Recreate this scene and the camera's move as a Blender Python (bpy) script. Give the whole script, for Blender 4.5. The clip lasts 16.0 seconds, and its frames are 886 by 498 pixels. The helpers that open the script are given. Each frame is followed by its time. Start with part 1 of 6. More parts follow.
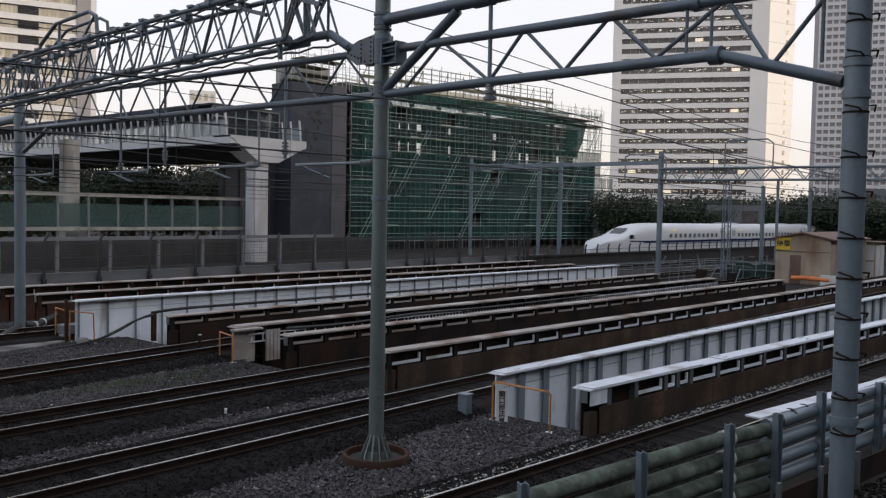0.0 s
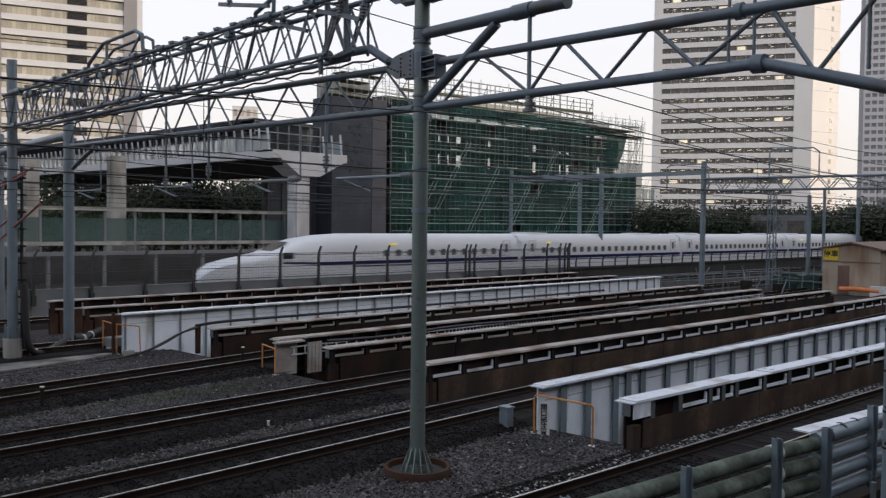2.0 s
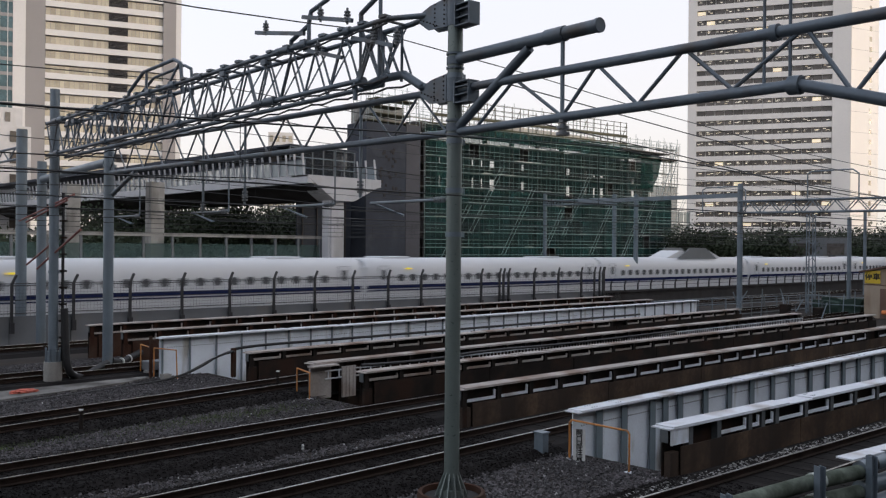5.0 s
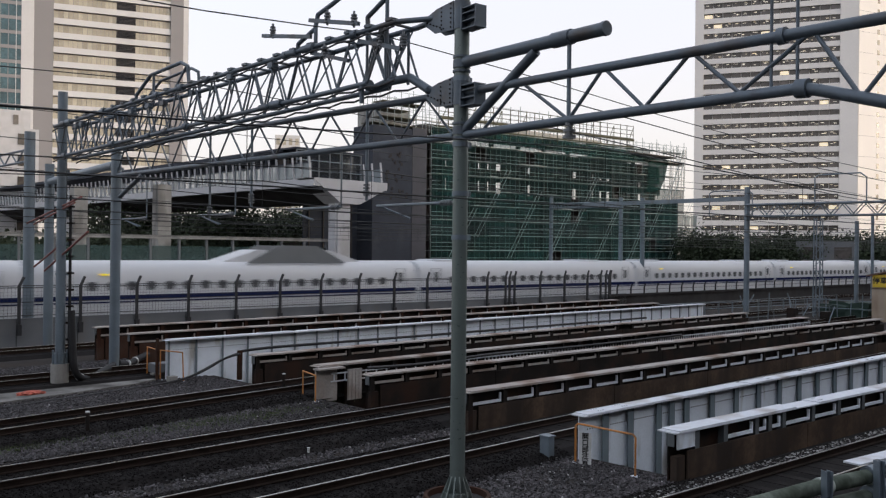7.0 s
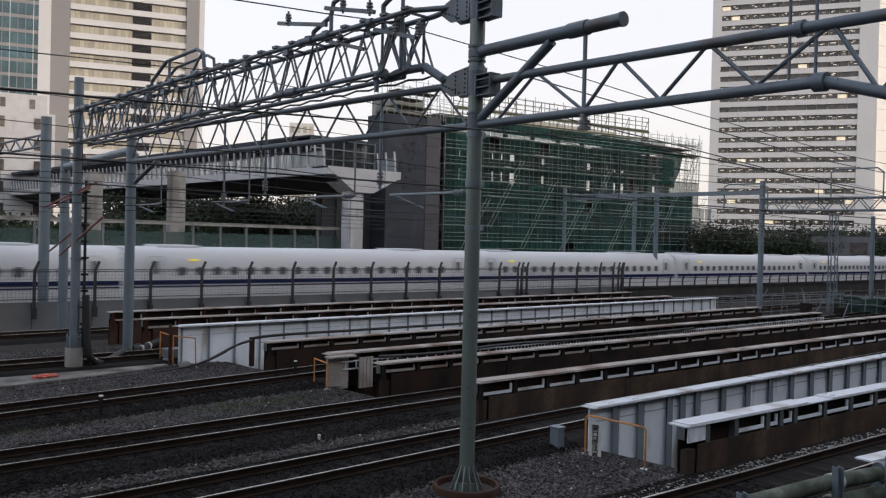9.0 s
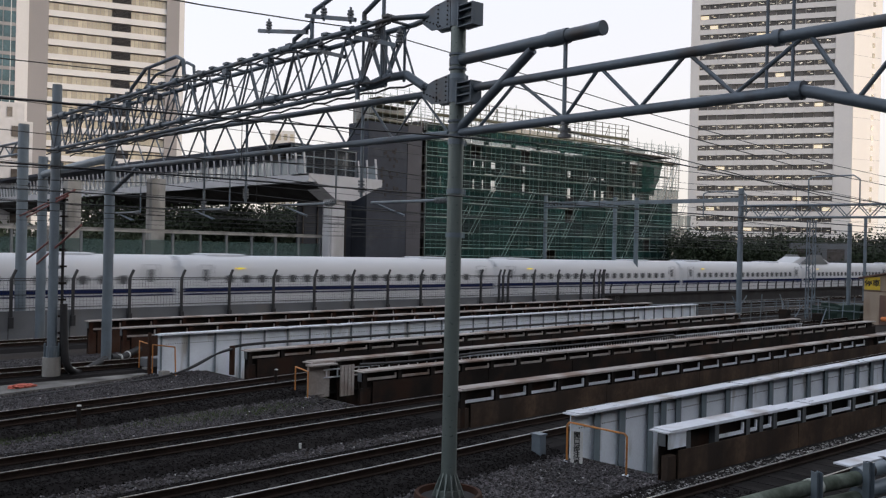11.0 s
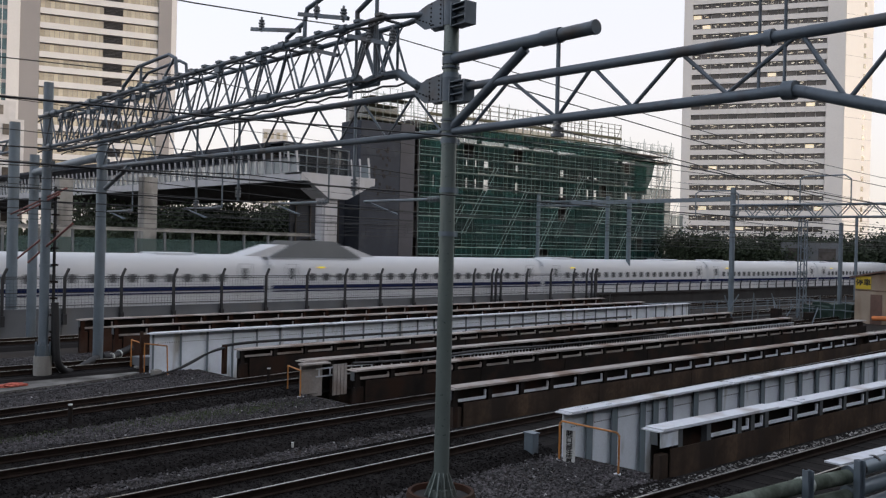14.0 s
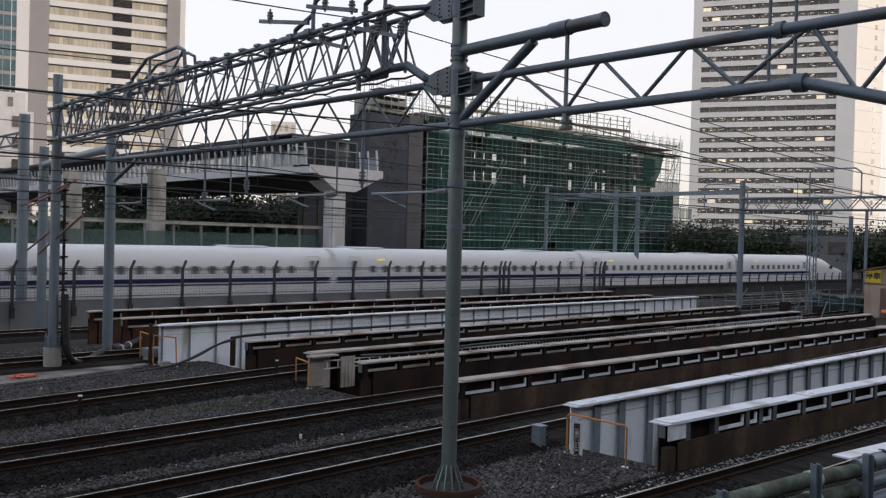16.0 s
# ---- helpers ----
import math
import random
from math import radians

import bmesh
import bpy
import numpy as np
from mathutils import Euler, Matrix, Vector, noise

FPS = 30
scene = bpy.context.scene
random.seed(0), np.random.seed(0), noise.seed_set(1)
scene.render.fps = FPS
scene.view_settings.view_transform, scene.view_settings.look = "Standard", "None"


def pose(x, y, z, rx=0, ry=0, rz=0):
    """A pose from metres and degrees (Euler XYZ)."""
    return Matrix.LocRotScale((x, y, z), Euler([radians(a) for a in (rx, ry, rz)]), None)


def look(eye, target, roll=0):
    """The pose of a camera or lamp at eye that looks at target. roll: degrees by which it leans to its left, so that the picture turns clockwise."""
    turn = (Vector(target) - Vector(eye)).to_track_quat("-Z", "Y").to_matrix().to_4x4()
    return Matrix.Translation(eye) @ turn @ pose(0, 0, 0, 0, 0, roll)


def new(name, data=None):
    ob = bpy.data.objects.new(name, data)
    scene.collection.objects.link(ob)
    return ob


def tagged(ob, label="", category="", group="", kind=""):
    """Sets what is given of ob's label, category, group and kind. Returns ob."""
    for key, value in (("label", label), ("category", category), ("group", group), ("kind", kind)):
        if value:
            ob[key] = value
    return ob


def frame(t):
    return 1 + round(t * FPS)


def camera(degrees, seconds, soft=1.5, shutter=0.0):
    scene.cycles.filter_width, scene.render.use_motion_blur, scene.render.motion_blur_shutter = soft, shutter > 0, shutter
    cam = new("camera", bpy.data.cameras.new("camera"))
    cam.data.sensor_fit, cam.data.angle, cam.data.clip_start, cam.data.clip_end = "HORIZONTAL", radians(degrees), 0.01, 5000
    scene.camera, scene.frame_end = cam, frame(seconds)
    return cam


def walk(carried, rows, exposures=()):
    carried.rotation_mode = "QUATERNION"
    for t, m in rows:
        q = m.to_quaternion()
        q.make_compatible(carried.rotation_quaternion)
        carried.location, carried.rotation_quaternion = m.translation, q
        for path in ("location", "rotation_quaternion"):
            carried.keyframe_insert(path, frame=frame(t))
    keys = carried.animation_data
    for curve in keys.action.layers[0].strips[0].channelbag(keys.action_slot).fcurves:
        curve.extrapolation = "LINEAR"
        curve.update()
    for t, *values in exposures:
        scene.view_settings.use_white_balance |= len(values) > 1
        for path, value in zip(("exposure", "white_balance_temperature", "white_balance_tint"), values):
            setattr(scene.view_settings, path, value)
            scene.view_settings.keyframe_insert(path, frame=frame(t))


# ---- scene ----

# ---- camera and its walk: a phone held still, 4.3 m above the rails ----
EYE_Z = 4.3
cam = camera(54.63, 16.0, soft=1.25, shutter=0.5)
EXPO, SKY_STRENGTH, SUN_POWER = -0.05, 0.16, 1.25
VEIL = 0.87
# seconds, yaw, pitch, roll
PATH = [
    (0.0, -49.500, -2.430, -1.100),
    (0.5, -49.613, -2.078, -0.992),
    (1.0, -49.403, -1.956, -0.977),
    (1.5, -48.341, -1.965, -0.881),
    (2.0, -46.825, -1.650, -0.691),
    (2.5, -45.499, -1.284, -0.574),
    (3.0, -45.039, -1.076, -0.562),
    (3.5, -44.984, -0.851, -0.555),
    (4.0, -44.766, -0.507, -0.537),
    (6.5, -44.438, 0.120, -0.540),
    (7.0, -44.169, 0.124, -0.619),
    (7.5, -43.868, 0.125, -0.728),
    (8.0, -43.618, -0.081, -0.965),
    (8.5, -43.407, -0.465, -1.332),
    (9.0, -43.322, -0.568, -1.395),
    (9.5, -43.668, -0.428, -1.178),
    (10.0, -44.222, -0.205, -1.221),
    (12.5, -44.664, 0.012, -1.295),
    (13.0, -44.557, -0.022, -1.373),
    (13.5, -44.846, -0.054, -1.402),
    (14.0, -45.047, -0.096, -1.339),
    (14.5, -44.964, -0.251, -1.415),
    (15.0, -44.875, -0.474, -1.510),
    (15.5, -44.726, -0.541, -1.473),
    (16.0, -44.512, -0.600, -1.456),
]
walk(cam, [(t, pose(0, 0, EYE_Z, 90 + p, r, y)) for t, y, p, r in PATH], exposures=[(0.0, EXPO, 6500, 11), (16.0, EXPO, 6500, 11)])

# ---- daylight: low sun behind thin cloud, soft evening sky ----
world = bpy.data.worlds.new("evening_sky")
scene.world = world
world.use_nodes = True
wn = world.node_tree
bg = wn.nodes["Background"]
sky = wn.nodes.new("ShaderNodeTexSky")
sky.sky_type = "NISHITA"
sky.sun_disc = False
SUN_EL, SUN_AZ = 7.0, -66.0     # degrees; azimuth counted from +x towards +y
sky.sun_elevation = radians(SUN_EL)
sky.sun_rotation = radians(90 - SUN_AZ)
sky.air_density, sky.dust_density, sky.ozone_density = 0.5, 8.0, 1.0
wn.links.new(sky.outputs[0], bg.inputs[0])
bg.inputs[1].default_value = SKY_STRENGTH
# a veil of thin high cloud over the whole sky, warmer towards the horizon
veil = wn.nodes.new("ShaderNodeBackground")
veil.inputs[1].default_value = VEIL
where = wn.nodes.new("ShaderNodeTexCoord")
axes = wn.nodes.new("ShaderNodeSeparateXYZ")
rise = wn.nodes.new("ShaderNodeMapRange")
rise.inputs[1].default_value, rise.inputs[2].default_value = 0.0, 0.5
tint = wn.nodes.new("ShaderNodeMix")
tint.data_type = "RGBA"
tint.inputs[6].default_value, tint.inputs[7].default_value = (1.09, 1.0, 0.9, 1), (0.92, 0.98, 1.1, 1)
wn.links.new(where.outputs["Generated"], axes.inputs[0]), wn.links.new(axes.outputs[2], rise.inputs[0])
wn.links.new(rise.outputs[0], tint.inputs[0]), wn.links.new(tint.outputs[2], veil.inputs[0])
both = wn.nodes.new("ShaderNodeAddShader")
wn.links.new(bg.outputs[0], both.inputs[0]), wn.links.new(veil.outputs[0], both.inputs[1])
wn.links.new(both.outputs[0], wn.nodes["World Output"].inputs[0])
sun = new("sun", bpy.data.lights.new("sun", "SUN"))
sun.data.energy, sun.data.angle, sun.data.color = SUN_POWER, radians(6), (1.0, 0.84, 0.68)
sa, se = radians(SUN_AZ), radians(SUN_EL)
sun.matrix_world = look((math.cos(sa) * math.cos(se) * 100, math.sin(sa) * math.cos(se) * 100, math.sin(se) * 100), (0, 0, 0))

# ---- helpers for meshes and materials ----
def mat(name, color, rough=0.6, metal=0.0, vary=0.25, scale=3.0, grain=40.0, bump=0.15, stain=None, stain_amt=0.0, stain_scale=1.2,
        rand=0.0, streak=False, island=0.0):
    """A painted, stained or bare surface: large and small variation, stains with a shape of their own, fine relief."""
    m = bpy.data.materials.new(name)
    m.use_nodes = True
    nt = m.node_tree
    b = nt.nodes["Principled BSDF"]
    b.inputs["Roughness"].default_value, b.inputs["Metallic"].default_value = rough, metal
    b.inputs["Specular IOR Level"].default_value = 0.1 if rough > 0.84 else 0.5
    tc = nt.nodes.new("ShaderNodeTexCoord")
    def noise_tex(sc, detail, stretch=None):
        n = nt.nodes.new("ShaderNodeTexNoise")
        n.inputs["Scale"].default_value, n.inputs["Detail"].default_value = sc, detail
        src = tc.outputs["Object"]
        if stretch:
            mp = nt.nodes.new("ShaderNodeMapping")
            mp.inputs["Scale"].default_value = stretch
            nt.links.new(src, mp.inputs[0])
            src = mp.outputs[0]
        nt.links.new(src, n.inputs["Vector"])
        return n
    def ramp(src, lo, hi, a, c):
        r = nt.nodes.new("ShaderNodeMapRange")
        r.inputs[1].default_value, r.inputs[2].default_value, r.inputs[3].default_value, r.inputs[4].default_value = lo, hi, a, c
        nt.links.new(src, r.inputs[0])
        return r.outputs[0]
    def mul(a, c):
        n = nt.nodes.new("ShaderNodeMath")
        n.operation = "MULTIPLY"
        nt.links.new(a, n.inputs[0]), nt.links.new(c, n.inputs[1])
        return n.outputs[0]
    big, small = noise_tex(scale, 3), noise_tex(grain, 4)
    f = mul(ramp(big.outputs[0], 0.3, 0.7, 1 - vary, 1 + vary), ramp(small.outputs[0], 0.25, 0.75, 1 - vary * 0.8, 1 + vary * 0.8))
    if rand:
        oi = nt.nodes.new("ShaderNodeObjectInfo")
        f = mul(f, ramp(oi.outputs["Random"], 0, 1, 1 - rand, 1 + rand))
    if island:
        ge = nt.nodes.new("ShaderNodeNewGeometry")
        f = mul(f, ramp(ge.outputs["Random Per Island"], 0, 1, 1 - island, 1 + island))
    hs = nt.nodes.new("ShaderNodeVectorMath")
    hs.operation = "SCALE"
    hs.inputs[0].default_value = color
    nt.links.new(f, hs.inputs["Scale"])
    out = hs.outputs[0]
    if stain:
        st = noise_tex(stain_scale, 6, (1.0, 1.0, 0.25) if streak else None)
        mx = nt.nodes.new("ShaderNodeMix")
        mx.data_type = "RGBA"
        mx.inputs[7].default_value = (*stain, 1)
        nt.links.new(ramp(st.outputs[0], 0.62 - stain_amt * 0.3, 0.72 - stain_amt * 0.1, 0.0, 0.85), mx.inputs[0])
        nt.links.new(out, mx.inputs[6])
        out = mx.outputs[2]
    nt.links.new(out, b.inputs["Base Color"])
    nt.links.new(ramp(small.outputs[0], 0.3, 0.7, max(rough - 0.12, 0.03), min(rough + 0.12, 1)), b.inputs["Roughness"])
    if bump:
        bp = nt.nodes.new("ShaderNodeBump")
        bp.inputs["Strength"].default_value, bp.inputs["Distance"].default_value = bump, 0.01
        nt.links.new(small.outputs[0], bp.inputs["Height"])
        nt.links.new(bp.outputs[0], b.inputs["Normal"])
    return m


def glow(name, color, power):
    m = bpy.data.materials.new(name)
    m.use_nodes = True
    b = m.node_tree.nodes["Principled BSDF"]
    b.inputs["Base Color"].default_value = (*color, 1)
    b.inputs["Emission Color"].default_value = (*color, 1)
    b.inputs["Emission Strength"].default_value = power
    return m


def glass(name, color, rough=0.05, alpha=0.35):
    m = bpy.data.materials.new(name)
    m.use_nodes = True
    b = m.node_tree.nodes["Principled BSDF"]
    b.inputs["Base Color"].default_value = (*color, 1)
    b.inputs["Roughness"].default_value, b.inputs["Alpha"].default_value = rough, alpha
    b.inputs["Specular IOR Level"].default_value = 0.8
    return m


BALLAST = mat("ballast", (0.03, 0.027, 0.025), 0.95, 0, 0.45, 0.5, 16, 0.9, (0.045, 0.036, 0.03), 0.5, 0.35)
STONE = mat("ballast_stone", (0.04, 0.035, 0.037), 0.7, 0, 0.35, 0.6, 9, 0.3, island=0.9)
STONE_NEW = mat("fresh_ballast_stone", (0.24, 0.235, 0.23), 0.9, 0, 0.3, 2.0, 9, 0.3, island=0.7)
ASPHALT = mat("asphalt", (0.05, 0.05, 0.052), 0.9, 0, 0.2, 0.4, 30, 0.2)
CONCRETE = mat("concrete", (0.3, 0.29, 0.27), 0.9, 0, 0.18, 1.0, 30, 0.3, (0.14, 0.13, 0.12), 0.4, 0.8, streak=True)
CONC_DARK = mat("dark_concrete", (0.048, 0.046, 0.046), 0.92, 0, 0.25, 0.6, 20, 0.3, (0.035, 0.032, 0.03), 0.5, 0.6, streak=True)
PALE = mat("pale_concrete", (0.45, 0.45, 0.465), 0.8, 0, 0.08, 0.7, 25, 0.1, (0.35, 0.34, 0.33), 0.2, 0.5, streak=True)
TROUGH = mat("stained_trough_concrete", (0.17, 0.165, 0.155), 0.9, 0, 0.35, 1.6, 30, 0.4, (0.06, 0.055, 0.05), 0.6, 0.9)
WHITE_STEEL = mat("pale_grey_painted_steel", (0.76, 0.81, 0.87), 0.5, 0, 0.07, 1.2, 18, 0.06, (0.36, 0.34, 0.3), 0.15, 1.6, streak=True)
FLANGE = mat("weathered_flange_paint", (0.6, 0.62, 0.66), 0.7, 0, 0.1, 0.9, 14, 0.1, (0.32, 0.29, 0.27), 0.3, 0.9)
FLANGE_OLD = mat("rust_stained_flange_paint", (0.38, 0.345, 0.32), 0.85, 0, 0.18, 0.8, 14, 0.12, (0.19, 0.13, 0.1), 0.55, 0.7)
STIFF = mat("grey_blue_painted_steel", (0.17, 0.21, 0.235), 0.5, 0, 0.1, 1.5, 20, 0.06)
BED = mat("near_black_ballast", (0.011, 0.0095, 0.009), 0.95, 0, 0.45, 0.6, 14, 0.9)
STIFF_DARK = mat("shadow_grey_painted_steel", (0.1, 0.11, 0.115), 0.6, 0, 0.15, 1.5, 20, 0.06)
DARK_STEEL = mat("near_black_steel", (0.022, 0.018, 0.016), 0.86, 0, 0.3, 1.0, 18, 0.2, (0.04, 0.022, 0.015), 0.5, 1.0)
RUST = mat("rusty_steel", (0.05, 0.024, 0.016), 0.85, 0, 0.3, 1.3, 16, 0.25, (0.06, 0.042, 0.033), 0.5, 0.8)
BROWN = mat("brown_rust_dusted_plate", (0.08, 0.054, 0.038), 0.88, 0, 0.35, 1.1, 10, 0.25, (0.03, 0.025, 0.022), 0.7, 0.9, streak=True)
RAIL_TOP = mat("polished_rail_head", (0.5, 0.49, 0.47), 0.32, 1.0, 0.08, 2, 20, 0.03)
RAIL_SIDE = mat("rusted_rail_web", (0.022, 0.015, 0.012), 0.9, 0, 0.25, 2, 20, 0.2)
SLEEPER = mat("dark_sleeper", (0.016, 0.014, 0.013), 0.9, 0, 0.3, 2, 20, 0.3, rand=0.3)
GALV = mat("blue_grey_mast_paint", (0.15, 0.185, 0.215), 0.45, 0.2, 0.12, 1.2, 16, 0.05, (0.13, 0.14, 0.14), 0.3, 1.4, streak=True)
MAST_GREEN = mat("grey_green_mast_paint", (0.15, 0.18, 0.168), 0.38, 0.3, 0.06, 1.0, 14, 0.01, (0.12, 0.12, 0.11), 0.25, 1.3, streak=True)
BEAM = mat("dark_blue_grey_beam_paint", (0.1, 0.125, 0.15), 0.45, 0.2, 0.15, 1.0, 16, 0.06, (0.07, 0.06, 0.055), 0.35, 1.2)
WIRE = mat("dark_copper_wire", (0.025, 0.025, 0.025), 0.6, 0.3, 0.1, 2, 20, 0)
INSUL = mat("grey_porcelain", (0.16, 0.17, 0.18), 0.3, 0, 0.1, 4, 30, 0)
BLACK = mat("black_rubber", (0.015, 0.015, 0.016), 0.6, 0, 0.2, 2, 20, 0.1)
ORANGE = mat("orange_painted_pipe", (0.5, 0.2, 0.045), 0.5, 0, 0.12, 3, 30, 0.05, (0.2, 0.11, 0.06), 0.35, 5)
REDPIPE = mat("red_brown_painted_bar", (0.2, 0.06, 0.05), 0.6, 0, 0.15, 3, 30, 0.05)
PIPE_GREEN = mat("mossy_grey_pipe", (0.12, 0.14, 0.115), 0.85, 0, 0.4, 1.6, 14, 0.12, (0.03, 0.038, 0.026), 0.75, 2.2)
PIPE_CAP = mat("pale_pipe_band", (0.42, 0.46, 0.42), 0.5, 0, 0.12, 2, 15, 0.05)
TRAIN_WHITE = mat("white_train_paint", (0.54, 0.55, 0.57), 0.42, 0, 0.02, 0.3, 6, 0)
TRAIN_BLUE = mat("navy_train_stripe", (0.008, 0.014, 0.06), 0.86, 0, 0.05, 0.5, 8, 0)
TRAIN_GREY = mat("grey_train_roof_gear", (0.22, 0.23, 0.25), 0.5, 0, 0.1, 0.8, 8, 0)
TRAIN_SKIRT = mat("pale_grey_train_skirt", (0.52, 0.54, 0.57), 0.4, 0, 0.04, 0.6, 8, 0)
TRAIN_GLASS = mat("dark_train_glass", (0.11, 0.115, 0.12), 0.1, 0, 0.1, 1, 5, 0)
CAB_GLASS = mat("dark_cab_glass", (0.02, 0.022, 0.026), 0.08, 0, 0.1, 1, 5, 0)
COVER_GREY = mat("grey_pantograph_cover", (0.15, 0.16, 0.165), 0.7, 0, 0.06, 0.8, 8, 0)
LED = glow("amber_led_sign", (1.0, 0.75, 0.05), 0.35)
FENCE = mat("dark_bronze_fence", (0.035, 0.035, 0.038), 0.6, 0.2, 0.15, 2, 20, 0.05)
WALL_GREY = mat("grey_parapet_panel", (0.14, 0.148, 0.158), 0.75, 0, 0.1, 0.8, 14, 0.1, (0.15, 0.145, 0.14), 0.35, 0.7, streak=True)
NET_DARK = mat("dark_grey_sheeting", (0.03, 0.036, 0.05), 0.8, 0, 0.15, 0.5, 12, 0.1, (0.055, 0.058, 0.07), 0.3, 0.4)
SHEET_GREY = mat("pale_grey_sheeting", (0.07, 0.07, 0.08), 0.8, 0, 0.12, 0.5, 12, 0.1)
SCAF = mat("galvanised_scaffold_tube", (0.34, 0.38, 0.36), 0.45, 0.3, 0.1, 2, 20, 0)
PLANK = mat("pale_scaffold_board", (0.4, 0.41, 0.38), 0.7, 0, 0.15, 1, 10, 0.05, rand=0.2)
SHEET = mat("pale_scaffold_sheet", (0.5, 0.46, 0.4), 0.7, 0, 0.08, 0.6, 6, 0)
GUARD = mat("weathered_guard_tube", (0.1, 0.095, 0.06), 0.8, 0, 0.25, 2, 20, 0.05)
FRAME_STEEL = mat("dark_building_steel", (0.06, 0.05, 0.045), 0.7, 0.1, 0.2, 0.5, 8, 0)
TOWER = mat("pale_tower_cladding", (0.78, 0.745, 0.71), 0.7, 0, 0.04, 0.05, 2, 0.02)
TOWER2 = mat("white_tower_band", (0.56, 0.555, 0.56), 0.6, 0, 0.05, 0.05, 2, 0.02)
TOWER_GREY = mat("grey_tower_column", (0.24, 0.23, 0.235), 0.7, 0, 0.05, 0.05, 2, 0.02)
WIN_DARK = mat("dark_tower_glass", (0.085, 0.075, 0.068), 0.12, 0.0, 0.3, 0.25, 2, 0.0, rand=0.4)
# warm sky reflection in these panes is put into the base colour
WIN_PALE = mat("sky_reflection_tinted_glass", (0.4, 0.365, 0.29), 0.2, 0.0, 0.1, 0.3, 2, 0.0, rand=0.2)
WIN_LIT_COOL = glow("lit_office_lamp", (1.0, 0.92, 0.76), 0.6)
WIN_LIT = glow("lit_office_window", (1.0, 0.85, 0.6), 0.45)
GLASS_BLUE = mat("blue_green_curtain_glass", (0.07, 0.13, 0.15), 0.1, 0.2, 0.4, 0.15, 2, 0.0, rand=0.3)
LOUVRE = mat("dark_louvre", (0.03, 0.03, 0.035), 0.7, 0, 0.2, 0.3, 4, 0)
HUT = mat("cream_hut_wall", (0.38, 0.31, 0.24), 0.85, 0, 0.1, 0.8, 14, 0.1, (0.2, 0.12, 0.08), 0.5, 0.7, streak=True)
HUT_ROOF = mat("rust_brown_hut_roof", (0.15, 0.09, 0.07), 0.8, 0, 0.2, 1, 12, 0.1)
YELLOW = mat("yellow_sign_board", (0.6, 0.42, 0.03), 0.6, 0, 0.1, 2, 12, 0)
INK = mat("black_sign_ink", (0.011, 0.0095, 0.009), 0.7, 0, 0.1, 2, 12, 0)
SIGN_WHITE = mat("white_sign_board", (0.6, 0.6, 0.58), 0.6, 0, 0.1, 2, 12, 0)
GREEN_GLASS = glass("green_tinted_barrier_glass", (0.07, 0.12, 0.11), 0.15, 0.5)
HALL_GLASS = glass("dark_hall_glass", (0.03, 0.035, 0.042), 0.1, 0.72)
PALE_GLASS = glass("pale_parapet_glass", (0.35, 0.4, 0.42), 0.15, 0.55)
NET_GREEN = mat("green_scaffold_netting", (0.016, 0.06, 0.055), 0.85, 0, 0.4, 0.35, 6, 0.3, rand=0.45)
NET_THIN = mat("thin_green_netting", (0.02, 0.062, 0.058), 0.85, 0, 0.3, 0.35, 6, 0.3, rand=0.3)
NET_THIN.node_tree.nodes["Principled BSDF"].inputs["Alpha"].default_value = 0.42
NET_END = mat("dense_green_netting", (0.012, 0.052, 0.044), 0.85, 0, 0.3, 0.35, 6, 0.3)
NET_GREEN.node_tree.nodes["Principled BSDF"].inputs["Alpha"].default_value = 0.7
NET_END.node_tree.nodes["Principled BSDF"].inputs["Alpha"].default_value = 0.75
BARK = mat("tree_bark", (0.07, 0.055, 0.04), 0.9, 0, 0.2, 3, 20, 0.3)
LEAF = mat("dark_evening_foliage", (0.026, 0.039, 0.018), 0.8, 0, 0.4, 0.4, 2, 0)
GRASS = mat("trackside_weeds", (0.05, 0.07, 0.02), 0.8, 0, 0.4, 2, 8, 0)


def box(bm, x0, y0, z0, x1, y1, z1, m=None):
    r = bmesh.ops.create_cube(bm, size=1)
    bmesh.ops.scale(bm, vec=(x1 - x0, y1 - y0, z1 - z0), verts=r["verts"])
    bmesh.ops.translate(bm, vec=((x0 + x1) / 2, (y0 + y1) / 2, (z0 + z1) / 2), verts=r["verts"])
    if m:
        bmesh.ops.transform(bm, matrix=m, verts=r["verts"])
    return r["verts"]


def tube(bm, a, b, r, n=8, r2=None, caps=True):
    """A round bar from a to b."""
    a, b = Vector(a), Vector(b)
    d = b - a
    res = bmesh.ops.create_cone(bm, cap_ends=caps, segments=n, radius1=r, radius2=r if r2 is None else r2, depth=d.length)
    m = Matrix.Translation((a + b) / 2) @ d.to_track_quat("Z", "Y").to_matrix().to_4x4()
    bmesh.ops.transform(bm, matrix=m, verts=res["verts"])
    return res["verts"]


def bent(bm, pts, r, n=8):
    """A bar along several points, with round joints."""
    for a, b in zip(pts, pts[1:]):
        tube(bm, a, b, r, n)
    for p in pts[1:-1]:
        s = bmesh.ops.create_icosphere(bm, subdivisions=1, radius=r * 1.02)
        bmesh.ops.translate(bm, vec=p, verts=s["verts"])


